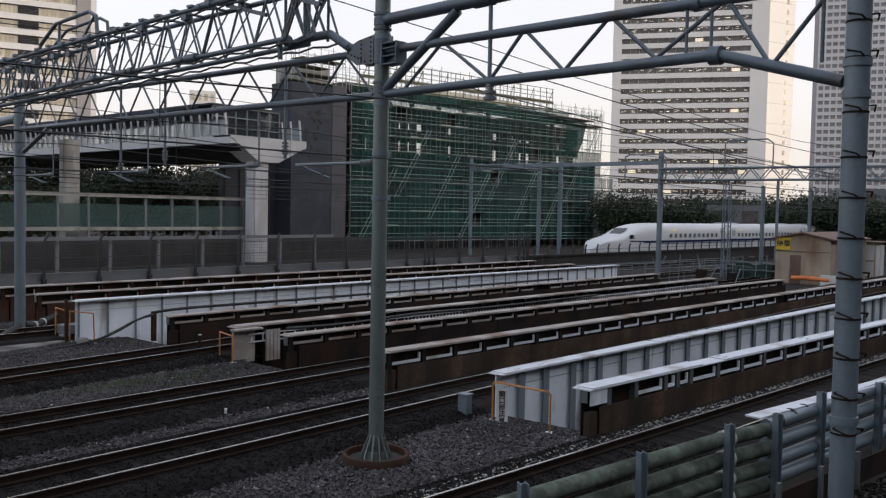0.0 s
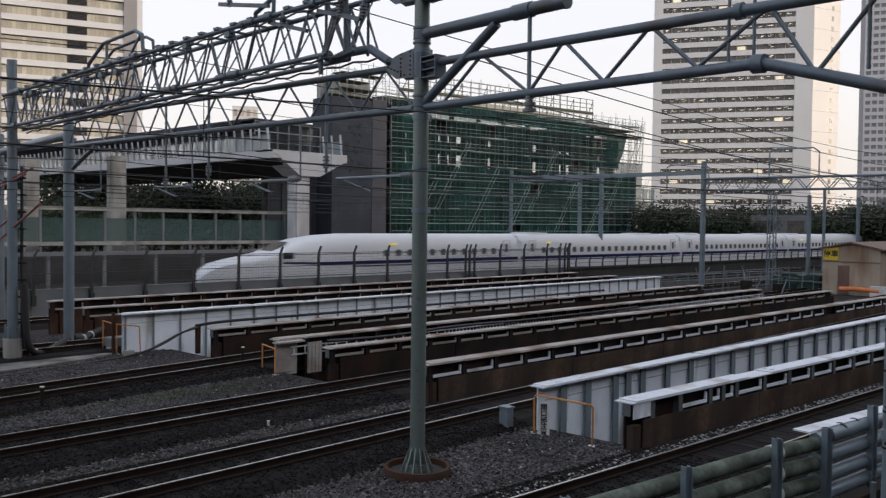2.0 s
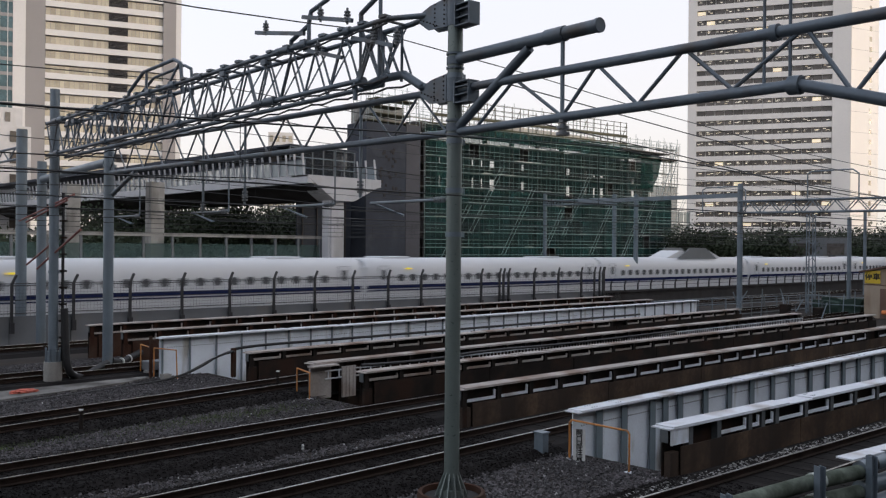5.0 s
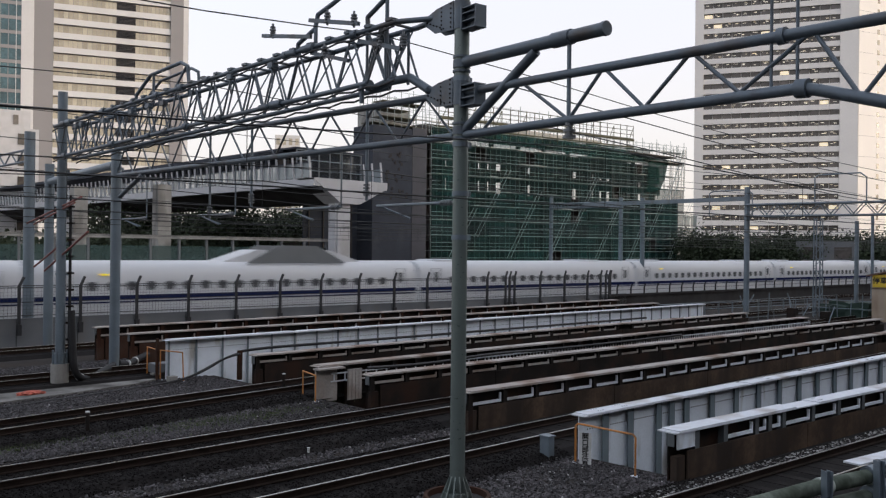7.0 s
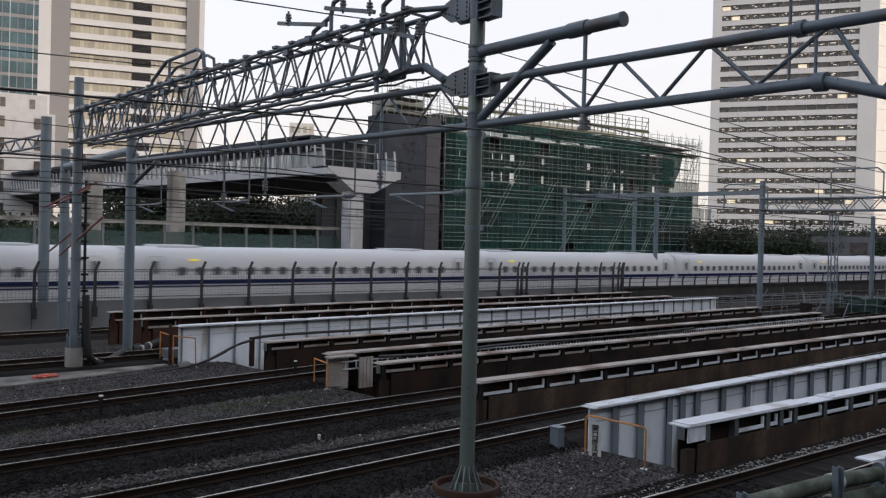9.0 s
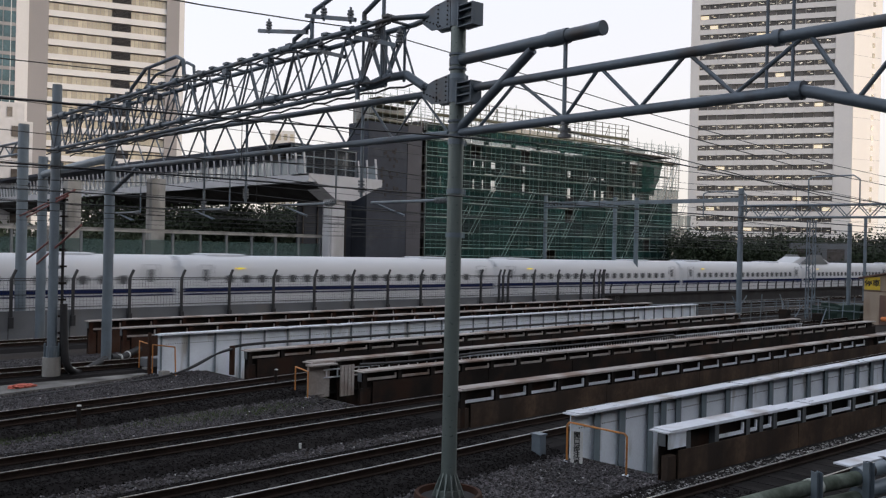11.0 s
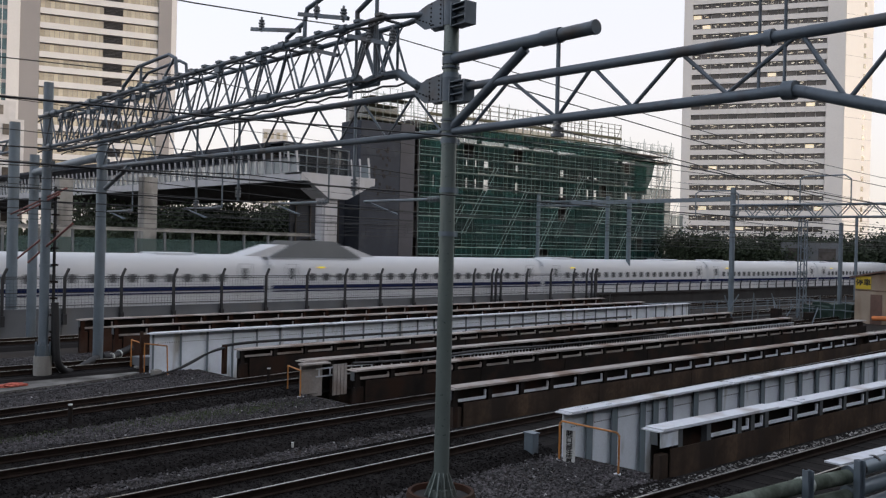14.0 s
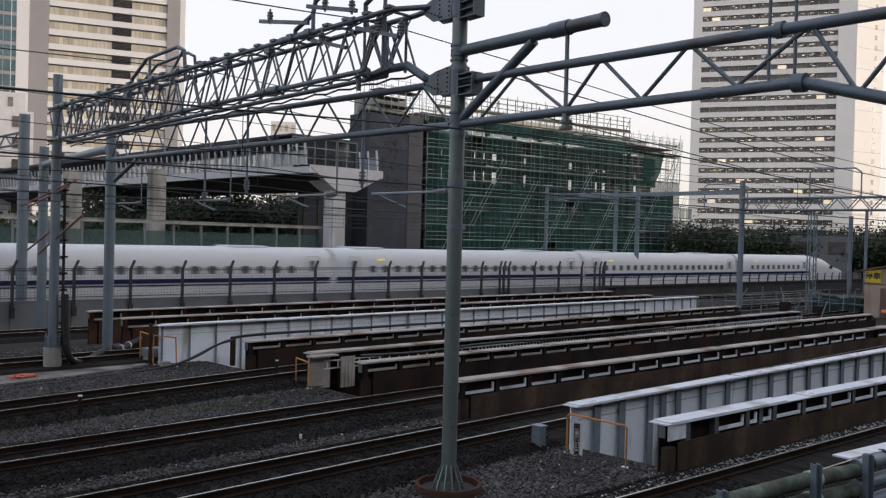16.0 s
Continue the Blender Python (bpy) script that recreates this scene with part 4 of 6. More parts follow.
def build_pantograph(car, mid):
    """Long sloped noise covers with a raised grey housing between them."""
    for sg in (-1, 1):
        bm = B()
        prof = [(mid + x, z) for x, z in ((-3.5, 3.45), (-1.7, 4.35), (-1.35, 4.52), (1.35, 4.52), (1.7, 4.35), (3.5, 3.45))]
        lo = [bm.verts.new((x, sg * 1.42, z)) for x, z in prof]
        hi = [bm.verts.new((x, sg * 1.3, z)) for x, z in prof]
        bm.faces.new(lo), bm.faces.new(hi[::-1])
        for i in range(len(prof)):
            j = (i + 1) % len(prof)
            bm.faces.new((lo[j], lo[i], hi[i], hi[j]))
        part("noise_cover", bm, COVER_GREY, car, "grey sloped pantograph side cover", smooth=False)
        bm = B()
        # low white wind ramps before and behind the pantograph
        prof = [(sg * 5.0, 3.5), (sg * 2.6, 4.25), (sg * 2.0, 4.25), (sg * 2.0, 3.5)]
        lo = [bm.verts.new((mid + x, -1.05, z)) for x, z in prof]
        hi = [bm.verts.new((mid + x, 1.05, z)) for x, z in prof]
        bm.faces.new(lo), bm.faces.new(hi[::-1])
        for i in range(4):
            j = (i + 1) % 4
            bm.faces.new((lo[j], lo[i], hi[i], hi[j]))
        bmesh.ops.recalc_face_normals(bm, faces=bm.faces[:])
        part("wind_ramp", bm, TRAIN_WHITE, car, "white wind ramp on the roof", smooth=False)
    bm = B()
    bent(bm, [(mid + 0.5, 0, 3.6), (mid - 0.7, 0, 4.1), (mid + 0.3, 0, 4.6)], 0.04, 6)
    bar(bm, (mid + 0.3, -0.9, 4.63), (mid + 0.3, 0.9, 4.63), 0.06, 0.06)
    part("pantograph", bm, DARK_STEEL, car)


train = build_train()

# ---- footbridge on its pale pier ----
fb = thing("footbridge", "pale pedestrian footbridge with glass parapets on a white pier", "footbridge", at=pose(42.9, 60.0, 0))
bm = B()
box(bm, 0, 0, 9.75, 8.15, 95, 10.45)
part("deck_fascia", bm, PALE, fb, smooth=False)
# shade below the deck is put into this girder's dark colour
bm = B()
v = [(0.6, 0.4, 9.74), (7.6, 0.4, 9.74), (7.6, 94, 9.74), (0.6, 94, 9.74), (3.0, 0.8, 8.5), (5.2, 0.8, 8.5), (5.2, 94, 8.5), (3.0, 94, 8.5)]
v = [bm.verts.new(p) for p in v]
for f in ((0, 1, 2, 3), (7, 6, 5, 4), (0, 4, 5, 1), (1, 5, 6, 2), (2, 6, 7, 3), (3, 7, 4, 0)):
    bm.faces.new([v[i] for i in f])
part("box_girder", bm, CONC_DARK, fb, "underside girder in a dark colour for shade below the deck", smooth=False)
bm = B()
v = [(0, -0.05, 10.44), (8.15, -0.05, 10.44), (8.15, -0.05, 9.9), (5.0, -0.05, 8.35), (2.9, -0.05, 8.35), (0, -0.05, 10.3)]
f1, f2 = [bm.verts.new(p) for p in v], [bm.verts.new((p[0], 2.4, p[2])) for p in v]
bm.faces.new(f1), bm.faces.new(f2[::-1])
for i in range(6):
    j = (i + 1) % 6
    bm.faces.new((f1[j], f1[i], f2[i], f2[j]))
part("pier_cap", bm, PALE, fb, "white flared pier cap", smooth=False)
bm = B()
v = box(bm, 2.62, 0.3, GZ, 4.3, 1.6, 8.4)
bmesh.ops.bevel(bm, geom=[e for e in bm.edges if abs(e.verts[0].co.z - e.verts[1].co.z) > 2], offset=0.18, segments=2, affect="EDGES")
part("pier", bm, PALE, fb, "white concrete pier", smooth=False)
bm = B()
box(bm, 2.6, 60, GZ, 4.6, 62, 8.4)
part("pier", bm, PALE, fb, smooth=False)
bmp = B()
bar(bmp, (0, 0, 0), (-0.22, 0, 1.9), 0.1, 0.16)
firstp = part("parapet_post", bmp, PALE, fb, smooth=False)
firstp.matrix_basis = pose(0.1, 0.6, 10.45)
for i in range(1, 75):
    share("parapet_post", firstp, pose(0.1, 0.6 + i * 1.25, 10.45), fb)
for i in range(30):
    share("parapet_post", firstp, pose(8.05, 0.6 + i * 1.25, 10.45), fb)
bm = B()
for xx in (0.12, 8.03):
    box(bm, xx - 0.01, 0.5, 10.5, xx + 0.01, 94, 11.75)
part("parapet_glass", bm, PALE_GLASS, fb, "pale tinted parapet glass", smooth=False)
bm = B()
box(bm, 0.0, 0.5, 11.75, 0.16, 94, 11.85)
box(bm, 0.2, 5, 13.0, 7.9, 94, 13.35)
part("canopy", bm, NET_DARK, fb, "dark canopy roof", smooth=False)

for i in range(16):
    for xx in (0.6, 4.0, 7.5):
        bm = B()
        box(bm, xx, 5.2 + i * 1.6, 10.45, xx + 0.12, 5.32 + i * 1.6, 13.0)
        part("canopy_post", bm, NET_DARK, fb, smooth=False)
bm = B()
box(bm, 1.6, 6.2, 10.45, 3.4, 8.0, 12.95)
box(bm, 4.6, 6.2, 10.45, 6.6, 8.6, 12.95)
part("lift_shaft", bm, FRAME_STEEL, fb, "dark lift shaft inside the hall", smooth=False)
for k in range(7):
    bm = B()
    box(bm, 0.25 + k * 1.2, 3.0, 10.45, 0.35 + k * 1.2, 3.1, 13.1)
    part("hall_post", bm, WALL_GREY, fb, smooth=False)
for z in (11.3, 12.2, 13.05):
    bm = B()
    box(bm, 0.25, 2.98, z, 7.55, 3.06, z + 0.09)
    part("hall_rail", bm, GALV, fb, smooth=False)
bm = B()
box(bm, 0.1, 2.9, 13.15, 7.7, 9.5, 13.3)
part("hall_roof", bm, NET_DARK, fb, smooth=False)
bm = B()
box(bm, 0.4, 3.1, 10.5, 7.4, 3.13, 13.0)
part("hall_glass", bm, HALL_GLASS, fb, "dark tinted hall glazing", smooth=False)
bm = B()
box(bm, 3.9, 5.5, 10.45, 7.6, 5.56, 12.9)
part("end_screen", bm, GREEN_GLASS, fb, "dark glazed end screen", smooth=False)
for z in (11.0, 11.6, 12.2):
    bm = B()
    box(bm, 0.3, 4.95, z, 7.8, 5.0, z + 0.05)
    part("end_rail", bm, GALV, fb, smooth=False)
# ---- building under construction, wrapped in green netting ----
GB = pose(67.8, 72.0, 0, 0, 0, -4.0)
gb = thing("building_under_construction", "unfinished building wrapped in green scaffold netting", "building", at=GB)
TOPZ = lambda x: 18.5 + x * 0.018
for k in range(6):
    z = 2.9 + k * 2.9
    bm = B()
    box(bm, 1.0, 2.0, z - 0.25, 48 if k < 3 else 40.5, 13, z)
    part("floor_slab", bm, FRAME_STEEL, gb, smooth=False)
for i in range(9):
    for yy in (2.2, 12.4):
        bm = B()
        box(bm, 2 + i * 4.8, yy, GZ, 2.45 + i * 4.8, yy + 0.45, 18.3)
        part("column", bm, FRAME_STEEL, gb, smooth=False)
bm = B()
box(bm, 0.6, 8.0, GZ, 49.6, 8.3, 11.6)
box(bm, 0.6, 8.0, 16.2, 40, 8.3, 18.3)
box(bm, 0.6, 8.0, 11.6, 9, 8.3, 16.2)
for q in range(23):
    box(bm, 9.4 + q * 1.95, 7.9, 11.6, 10.2 + q * 1.95 + (q * 3 % 4) * 0.28, 8.35, 16.2)
box(bm, 9, 7.9, 13.7, 55, 8.35, 14.7)
box(bm, 49.7, 1.0, GZ, 50.0, 13, 12.3)
box(bm, 40, 8.0, 15.6, 55, 8.3, 18.3)
part("inner_wall", bm, FRAME_STEEL, gb, smooth=False)
for i in range(30):
    x = i * 1.72
    for yy, up in ((0.9, 1.5), (-0.1, 1.8 if i % 2 else 1.1)):
        bm = B()
        tube(bm, (x, yy, GZ), (x, yy, TOPZ(x) + up), 0.035, 5)
        part("scaffold_standard", bm, SCAF, gb)
for k in range(11):
    z = 0.8 + k * 1.78
    for dz, r in ((0, 0.042), (0.45, 0.022), (0.9, 0.032)):
        bm = B()
        tube(bm, (0, -0.26, z + dz), (50.0, -0.26, z + dz + 0.018 * 53 * k / 10), r, 5)
        part("ledger", bm, SCAF, gb)
    bm = B()
    for q in range(29):
        if (q * 7 + k * 3) % 5:
            box(bm, q * 1.72 + 0.03, 0.0, z - 0.05 + q * 0.033 * k / 10, q * 1.72 + 1.69, 0.75, z + q * 0.033 * k / 10)
    tagged(part("scaffold_decking", bm, PLANK, gb, smooth=False), kind="stuff")
for i in range(9):
    bm = B()
    x = 1 + i * 5.6
    z0 = 1 + (i * 5 % 3) * 2.5
    for d in (0, 0.6):
        tube(bm, (x + d, -0.3, z0), (x + d + 5.5, -0.3, z0 + 8.5), 0.03, 5)
    part("scaffold_stair", bm, SCAF, gb, "slanting scaffold stair strings")
rngt = random.Random(14)
for k in range(1, 11):
    for _ in range(5):
        bm = B()
        x, L = rngt.uniform(0, 46), rngt.uniform(0.8, 3.4)
        z = 0.8 + k * 1.78 + 0.018 * x * k / 10
        box(bm, x, -0.3, z + 0.02, x + L, -0.27, z + rngt.uniform(0.08, 0.16))
        part("toe_board", bm, PLANK, gb, smooth=False)
rng = random.Random(4)
net0 = net1 = None
for i in range(31):
    for k in range(10 if i < 29 else 5):
        x, z = i * 1.72, 0.9 + k * 1.78
        if x > 40 and 13 < z or rng.random() < 0.03:
            continue
        thin = 11.0 < z < 16.0 and 4 < x < 40
        if net0 is None:
            bm = B()
            vs = [[bm.verts.new((1.71 * u / 4, -0.2 + 0.06 * math.sin(u * 1.9) * math.sin(v * 1.3), 1.76 * v / 3)) for v in range(4)] for u in range(5)]
            for u in range(4):
                for v in range(3):
                    bm.faces.new((vs[u][v], vs[u + 1][v], vs[u + 1][v + 1], vs[u][v + 1]))
            net0 = part("netting_panel", bm, NET_GREEN, gb)
            net0.matrix_basis = pose(x, 0, z)
        else:
            if thin and net1 is None:
                net1 = net0.data.copy()
                net1.materials[0] = NET_THIN
            pn = share("netting_panel", net0, pose(x, rng.uniform(-0.04, 0.04), z + 0.033 * i * k / 10), gb)
            if thin:
                pn.data = net1
for i in range(26):
    x = 1.0 + i * 1.45
    bm = B()
    tube(bm, (x, -0.2, TOPZ(x) - 0.6), (x, -0.2, TOPZ(x) + 3.3 - (0.35 if i % 5 == 2 else 0)), 0.055, 5)
    part("roof_guard_post", bm, GUARD, gb)
    if i % 3 == 0:
        bm = B()
        tube(bm, (x, -0.18, TOPZ(x) + 0.3), (x + 1.45, -0.18, TOPZ(x) + 3.0), 0.045, 5)
        part("roof_guard_brace", bm, GUARD, gb)
for dz, r in ((0.25, 0.12), (1.25, 0.16), (1.45, 0.05), (2.0, 0.045), (2.6, 0.045), (3.2, 0.045)):
    bm = B()
    tube(bm, (1.0, -0.22, TOPZ(1.0) + dz), (37.3, -0.22, TOPZ(37.3) + dz), r, 5)
    part("roof_guard_rail", bm, GUARD, gb)
for i in range(8):
    x = 2.0 + i * 4.4
    bm = B()
    box(bm, x, -0.1, TOPZ(x) + 0.32, x + 2.6, 0.7, TOPZ(x) + 0.4)
    part("roof_board", bm, PLANK, gb, smooth=False)
# overhanging end: a curved net under the top platform
bm = B()
prof = [(40.4, 13.2), (42.4, 13.3), (43.6, 13.7), (44.6, 15.2), (45.2, 17.0), (45.6, 18.1)]
f1, f2 = [bm.verts.new((x, -0.35, z)) for x, z in prof], [bm.verts.new((x, 9, z)) for x, z in prof]
hi = bm.verts.new((40.6, -0.3, 18.1))
for j in range(5):
    bm.faces.new((f1[j], f1[j + 1], f2[j + 1], f2[j]))
bm.faces.new(f1 + [hi])
part("overhang_net", bm, NET_END, gb, "dark green net curving round the overhang")
bm = B()
box(bm, 36, -0.6, 18.55, 47.2, 9, 18.72)
box(bm, 40, -0.62, 17.75, 49.0, 1.0, 17.85)
part("top_platform", bm, FRAME_STEEL, gb, smooth=False)
# pale netted scaffold leaning out at the very end
for i in range(6):
    bm = B()
    x = 45.6 + i * 0.75
    tube(bm, (x, -0.45, 12.4), (x + 0.4, -0.45, 19.6 + (i % 3) * 0.25), 0.045, 5)
    part("scaffold_standard", bm, SHEET, gb)
for k in range(6):
    bm = B()
    tube(bm, (45.3, -0.45, 12.9 + k * 1.25), (49.6, -0.45, 12.9 + k * 1.25), 0.04, 5)
    part("ledger", bm, SHEET, gb)
bm = B()
tube(bm, (45.4, -0.5, 12.4), (49.2, -0.5, 19.9), 0.07, 5)
tube(bm, (46.6, -0.5, 12.4), (49.3, -0.5, 18.0), 0.06, 5)
part("prop", bm, SCAF, gb)
for i in range(12):
    bm = B()
    x = 40.6 + i * 0.85
    tube(bm, (x, -0.5, 18.6), (x, -0.5, 19.9 + (i % 3) * 0.3), 0.035, 5)
    part("guard_post", bm, SCAF, gb)
bm = B()
for z in (19.2, 19.7):
    tube(bm, (36.6, -0.5, z), (49.6, -0.5, z), 0.022, 5)
part("guard_rail", bm, SCAF, gb)
# roof scaffold with pale boards, set back
for i in range(24):
    bm = B()
    x = -6 + i * 1.83
    tube(bm, (x, 5, 18.2), (x, 5, 23.3 + (i % 3) * 0.25), 0.045, 5)
    tube(bm, (x, 5, 20.0 + (i % 2)), (x + 1.83, 5, 22.0 - (i % 2)), 0.03, 4)
    part("scaffold_standard", bm, SCAF, gb)
for z in (20.2, 21.2, 22.2, 23.1):
    bm = B()
    tube(bm, (-6, 5, z), (36.5, 5, z + 0.3), 0.025, 5)
    part("ledger", bm, SCAF, gb)
bm = B()
box(bm, -6, 4.9, 20.15, 36.5, 5.3, 20.2)
box(bm, 18, 4.9, 20.2, 36.5, 4.95, 20.7)
part("roof_scaffold_board", bm, SHEET, gb, smooth=False)
bm = B()
box(bm, 0, 1.0, 18.3, 40, 4.5, 19.1)
part("roof_edge", bm, FRAME_STEEL, gb, smooth=False)
# dark sheeted stair tower at its end
st = thing("sheeted_stair_tower", "tall stair tower wrapped in dark grey sheeting", "tower", at=pose(57.7, 67.4, 0, 0, 0, -3))
bm = B()
box(bm, -2.2, 0, GZ, 4.85, 3.4, 17.1)
part("sheeting", bm, NET_DARK, st, smooth=False)
bm = B()
box(bm, -8.7, 2.6, GZ, -2.2, 2.8, 9.9)
part("netted_bay", bm, NET_DARK, st, "dark sheeted bay beside the tower", smooth=False)
for k in range(4):
    bm = B()
    box(bm, -8.2 + k * 1.7, 2.4, GZ, -8.08 + k * 1.7, 2.52, 10.0)
    part("bay_post", bm, FRAME_STEEL, st, smooth=False)
bm = B()
box(bm, 2.95, -0.06, GZ, 4.9, 0.0, 17.3)
part("corner_sheet", bm, SHEET_GREY, st, smooth=False)
for k in range(9):
    bm = B()
    box(bm, -2.2, -0.05, 1.0 + k * 1.8, 4.85, 0.0, 1.05 + k * 1.8)
    part("sheet_seam", bm, NET_DARK, st, smooth=False)
# lit spots of the sheeting, drawn as small opaque patches of paler colour
rng = random.Random(9)
for k in range(34):
    bm = B()
    x, z = rng.uniform(-0.6, 2.4), rng.uniform(9.5, 14.5)
    box(bm, x, -0.03, z, x + 0.25, 0.0, z + 0.3)
    part("sheet_window", bm, CONC_DARK, st, "paler patch standing in for light on the sheeting", smooth=False)


# scaffold and unfinished lift core standing over the sheeting
bm = B()
box(bm, 1.2, 3.6, 16.9, 5.4, 7.5, 19.6)
part("lift_core", bm, CONCRETE, st, "bare concrete lift core", smooth=False)
for i in range(9):
    for yy in (0.4, 2.6):
        bm = B()
        tube(bm, (-2.0 + i * 0.95, yy, 17.0), (-2.0 + i * 0.95, yy, 20.2 + (i * 3 % 4) * 0.2), 0.035, 5)
        part("scaffold_standard", bm, SCAF, st)
for k, z in enumerate((17.7, 18.5, 19.3, 20.1)):
    bm = B()
    tube(bm, (-2.2, 0.35, z), (6.2, 0.35, z + 0.15), 0.03, 5)
    part("ledger", bm, SCAF, st)
    bm = B()
    box(bm, -2.0 + (k % 2) * 1.5, 0.5, z - 0.3, 5.0 - (k % 3), 2.4, z - 0.22)
    part("walk_board", bm, GUARD, st, smooth=False)


# ---- office towers ----
# right tower: broad banded face and a blank flank
def build_tower_right():
    m, ln = along((302.8, 172.1), (327.9, 119.9))
    t = thing("office_tower", "pale office tower with dark window bands and lit rooms", "tower", group="office towers", at=m)
    H, FL, X0, X1, Z0 = 165, 3.905, 3.46, 51.76, 7.47
    bm = B()
    box(bm, 0.2, 0.9, GZ, ln, 34, H)
    part("core", bm, TOWER, t, smooth=False)
    for a, b in ((0.2, X0), (X1, ln)):
        bm = B()
        box(bm, a, -0.3, GZ, b, 1.0, H)
        part("corner_pier", bm, TOWER, t, smooth=False)
    rng = random.Random(3)
    band = pane = None
    n = 14
    w = (X1 - X0) / n
    for k in range(40):
        z = Z0 + k * FL
        if band is None:
            bm = B()
            box(bm, X0, -0.1, 0, X1, 0.92, 1.98)
            band = part("wall_band", bm, TOWER, t, smooth=False)
            band.matrix_basis = pose(0, 0, z)
        else:
            share("wall_band", band, pose(0, 0, z), t)
        if k > 30:
            continue
        quiet = k in (12, 15, 16, 22)
        for j in range(n):
            if pane is None:
                bm = B()
                box(bm, 0.12, 0.5, 1.99, w - 0.12, 0.7, FL - 0.01)
                pane = part("window", bm, WIN_DARK, t, smooth=False)
                pane.matrix_basis = pose(X0 + j * w, 0, z)
            else:
                share("window", pane, pose(X0 + j * w, 0, z), t)
            # ceiling lamps seen in rows behind the glass
            for _ in range(0 if quiet and rng.random() < 0.8 else rng.choice((1, 2, 3))):
                bm = B()
                x0, wl = X0 + j * w + 0.2 + rng.random() * (w - 1.6), rng.uniform(0.5, 1.3)
                zz = z + 2.6 + rng.random() * 0.9
                box(bm, x0, 0.42, zz, x0 + wl, 0.48, zz + rng.uniform(0.1, 0.2))
                part("lit_room", bm, WIN_LIT if rng.random() < 0.3 else WIN_LIT_COOL, t, "lit ceiling lamps behind glass", smooth=False)
            if rng.random() < 0.04:
                bm = B()
                box(bm, X0 + j * w + 0.2, 0.44, z + 2.2, X0 + (j + 1) * w - 0.3, 0.49, z + 3.5)
                part("lit_room", bm, WIN_LIT, t, "warm lit office behind blinds", smooth=False)
    return t


build_tower_right()
flank = thing("tower_flank", "blank pale flank of an office tower with small square windows", "tower", group="office towers", at=along((328.2, 119.8), (341.0, 115.0))[0])
bm = B()
box(bm, 0, 0.0, GZ, 14.2, 20, 165)
part("wall", bm, TOWER, flank, smooth=False)
for k in range(32):
    bm = B()
    box(bm, 9.3, -0.05, 9.8 + k * 3.83, 10.5, 0.0, 11.6 + k * 3.83)
    part("window", bm, WIN_DARK, flank, smooth=False)
for k in range(20):
    bm = B()
    box(bm, 0.0, -0.012, 10 + k * 7.66, 14.2, -0.004, 10.1 + k * 7.66)
    part("panel_joint", bm, TOWER_GREY, flank, smooth=False)
# far tower
m, ln = along((497.4, 153.9), (522.4, 89.9))
ft = thing("office_tower", "distant grey office tower with fine window grid", "tower", group="office towers", at=m)
bm = B()
box(bm, 0, 0, GZ, ln, 40, 190)
part("core", bm, TOWER_GREY, ft, smooth=False)
for k in range(44):
    bm = B()
    box(bm, 0, -0.5, 10 + k * 4, ln, 0, 11.9 + k * 4)
    part("wall_band", bm, TOWER2, ft, smooth=False)
for k in range(22):
    bm = B()
    box(bm, k * ln / 21 - 0.4, -0.6, GZ, k * ln / 21 + 0.4, 0, 190)
    part("mullion", bm, TOWER2, ft, smooth=False)


def build_tower_left():
    m, ln = along((79.0, 274.0), (131.6, 252.8))
    t = thing("office_tower", "white banded office tower with louvres and warm-tinted panes", "tower", group="office towers", at=m)
    u = lambda px: ln * (px - 0) / 352.0
    H = 140
    bm = B()
    box(bm, u(-60), 1.2, GZ, u(352), 30, H)
    part("core", bm, TOWER_GREY, t, smooth=False)
    for a, b, mt, out in ((55, 76, TOWER2, -0.6), (76, 109, TOWER_GREY, -0.3), (318, 342, TOWER_GREY, -0.5), (342, 352, TOWER2, -0.2)):
        bm = B()
        box(bm, u(a), out, GZ, u(b), 1.3, H)
        part("column", bm, mt, t, smooth=False)
    bm = B()
    box(bm, u(-60), -0.2, GZ, u(55), 1.25, H)
    part("glass_bay", bm, GLASS_BLUE, t, smooth=False)
    for q in range(9):
        bm = B()
        box(bm, u(-58 + q * 13), -0.34, GZ, u(-58 + q * 13) + 0.18, -0.2, H)
        part("mullion", bm, TOWER2 if q % 3 == 2 else TOWER_GREY, t, smooth=False)
    fl = 4.35
    for k in range(32):
        z = 2 + k * fl
        bm = B()
        box(bm, u(109), -0.1, z, u(318), 1.2, z + 1.75)
        part("wall_band", bm, TOWER2, t, smooth=False)
        bm = B()
        box(bm, u(-60), -0.3, z, u(55), -0.2, z + 1.0)
        part("spandrel", bm, TOWER_GREY, t, smooth=False)
        for a, b, n, mt in ((109, 184, 9, WIN_PALE), (184, 219, 5, WIN_PALE), (253, 318, 9, WIN_PALE)):
            w = (u(b) - u(a)) / n
            for j in range(n):
                bm = B()
                box(bm, u(a) + j * w + 0.06, 0.5, z + 1.76, u(a) + (j + 1) * w - 0.06, 0.8, z + fl - 0.35)
                part("window", bm, mt, t, smooth=False)
        bm = B()
        for q in range(6):
            box(bm, u(219), 0.2, z + 1.8 + q * 0.42, u(253), 0.7, z + 2.0 + q * 0.42)
        part("louvre", bm, LOUVRE, t, smooth=False)
    return t


build_tower_left()


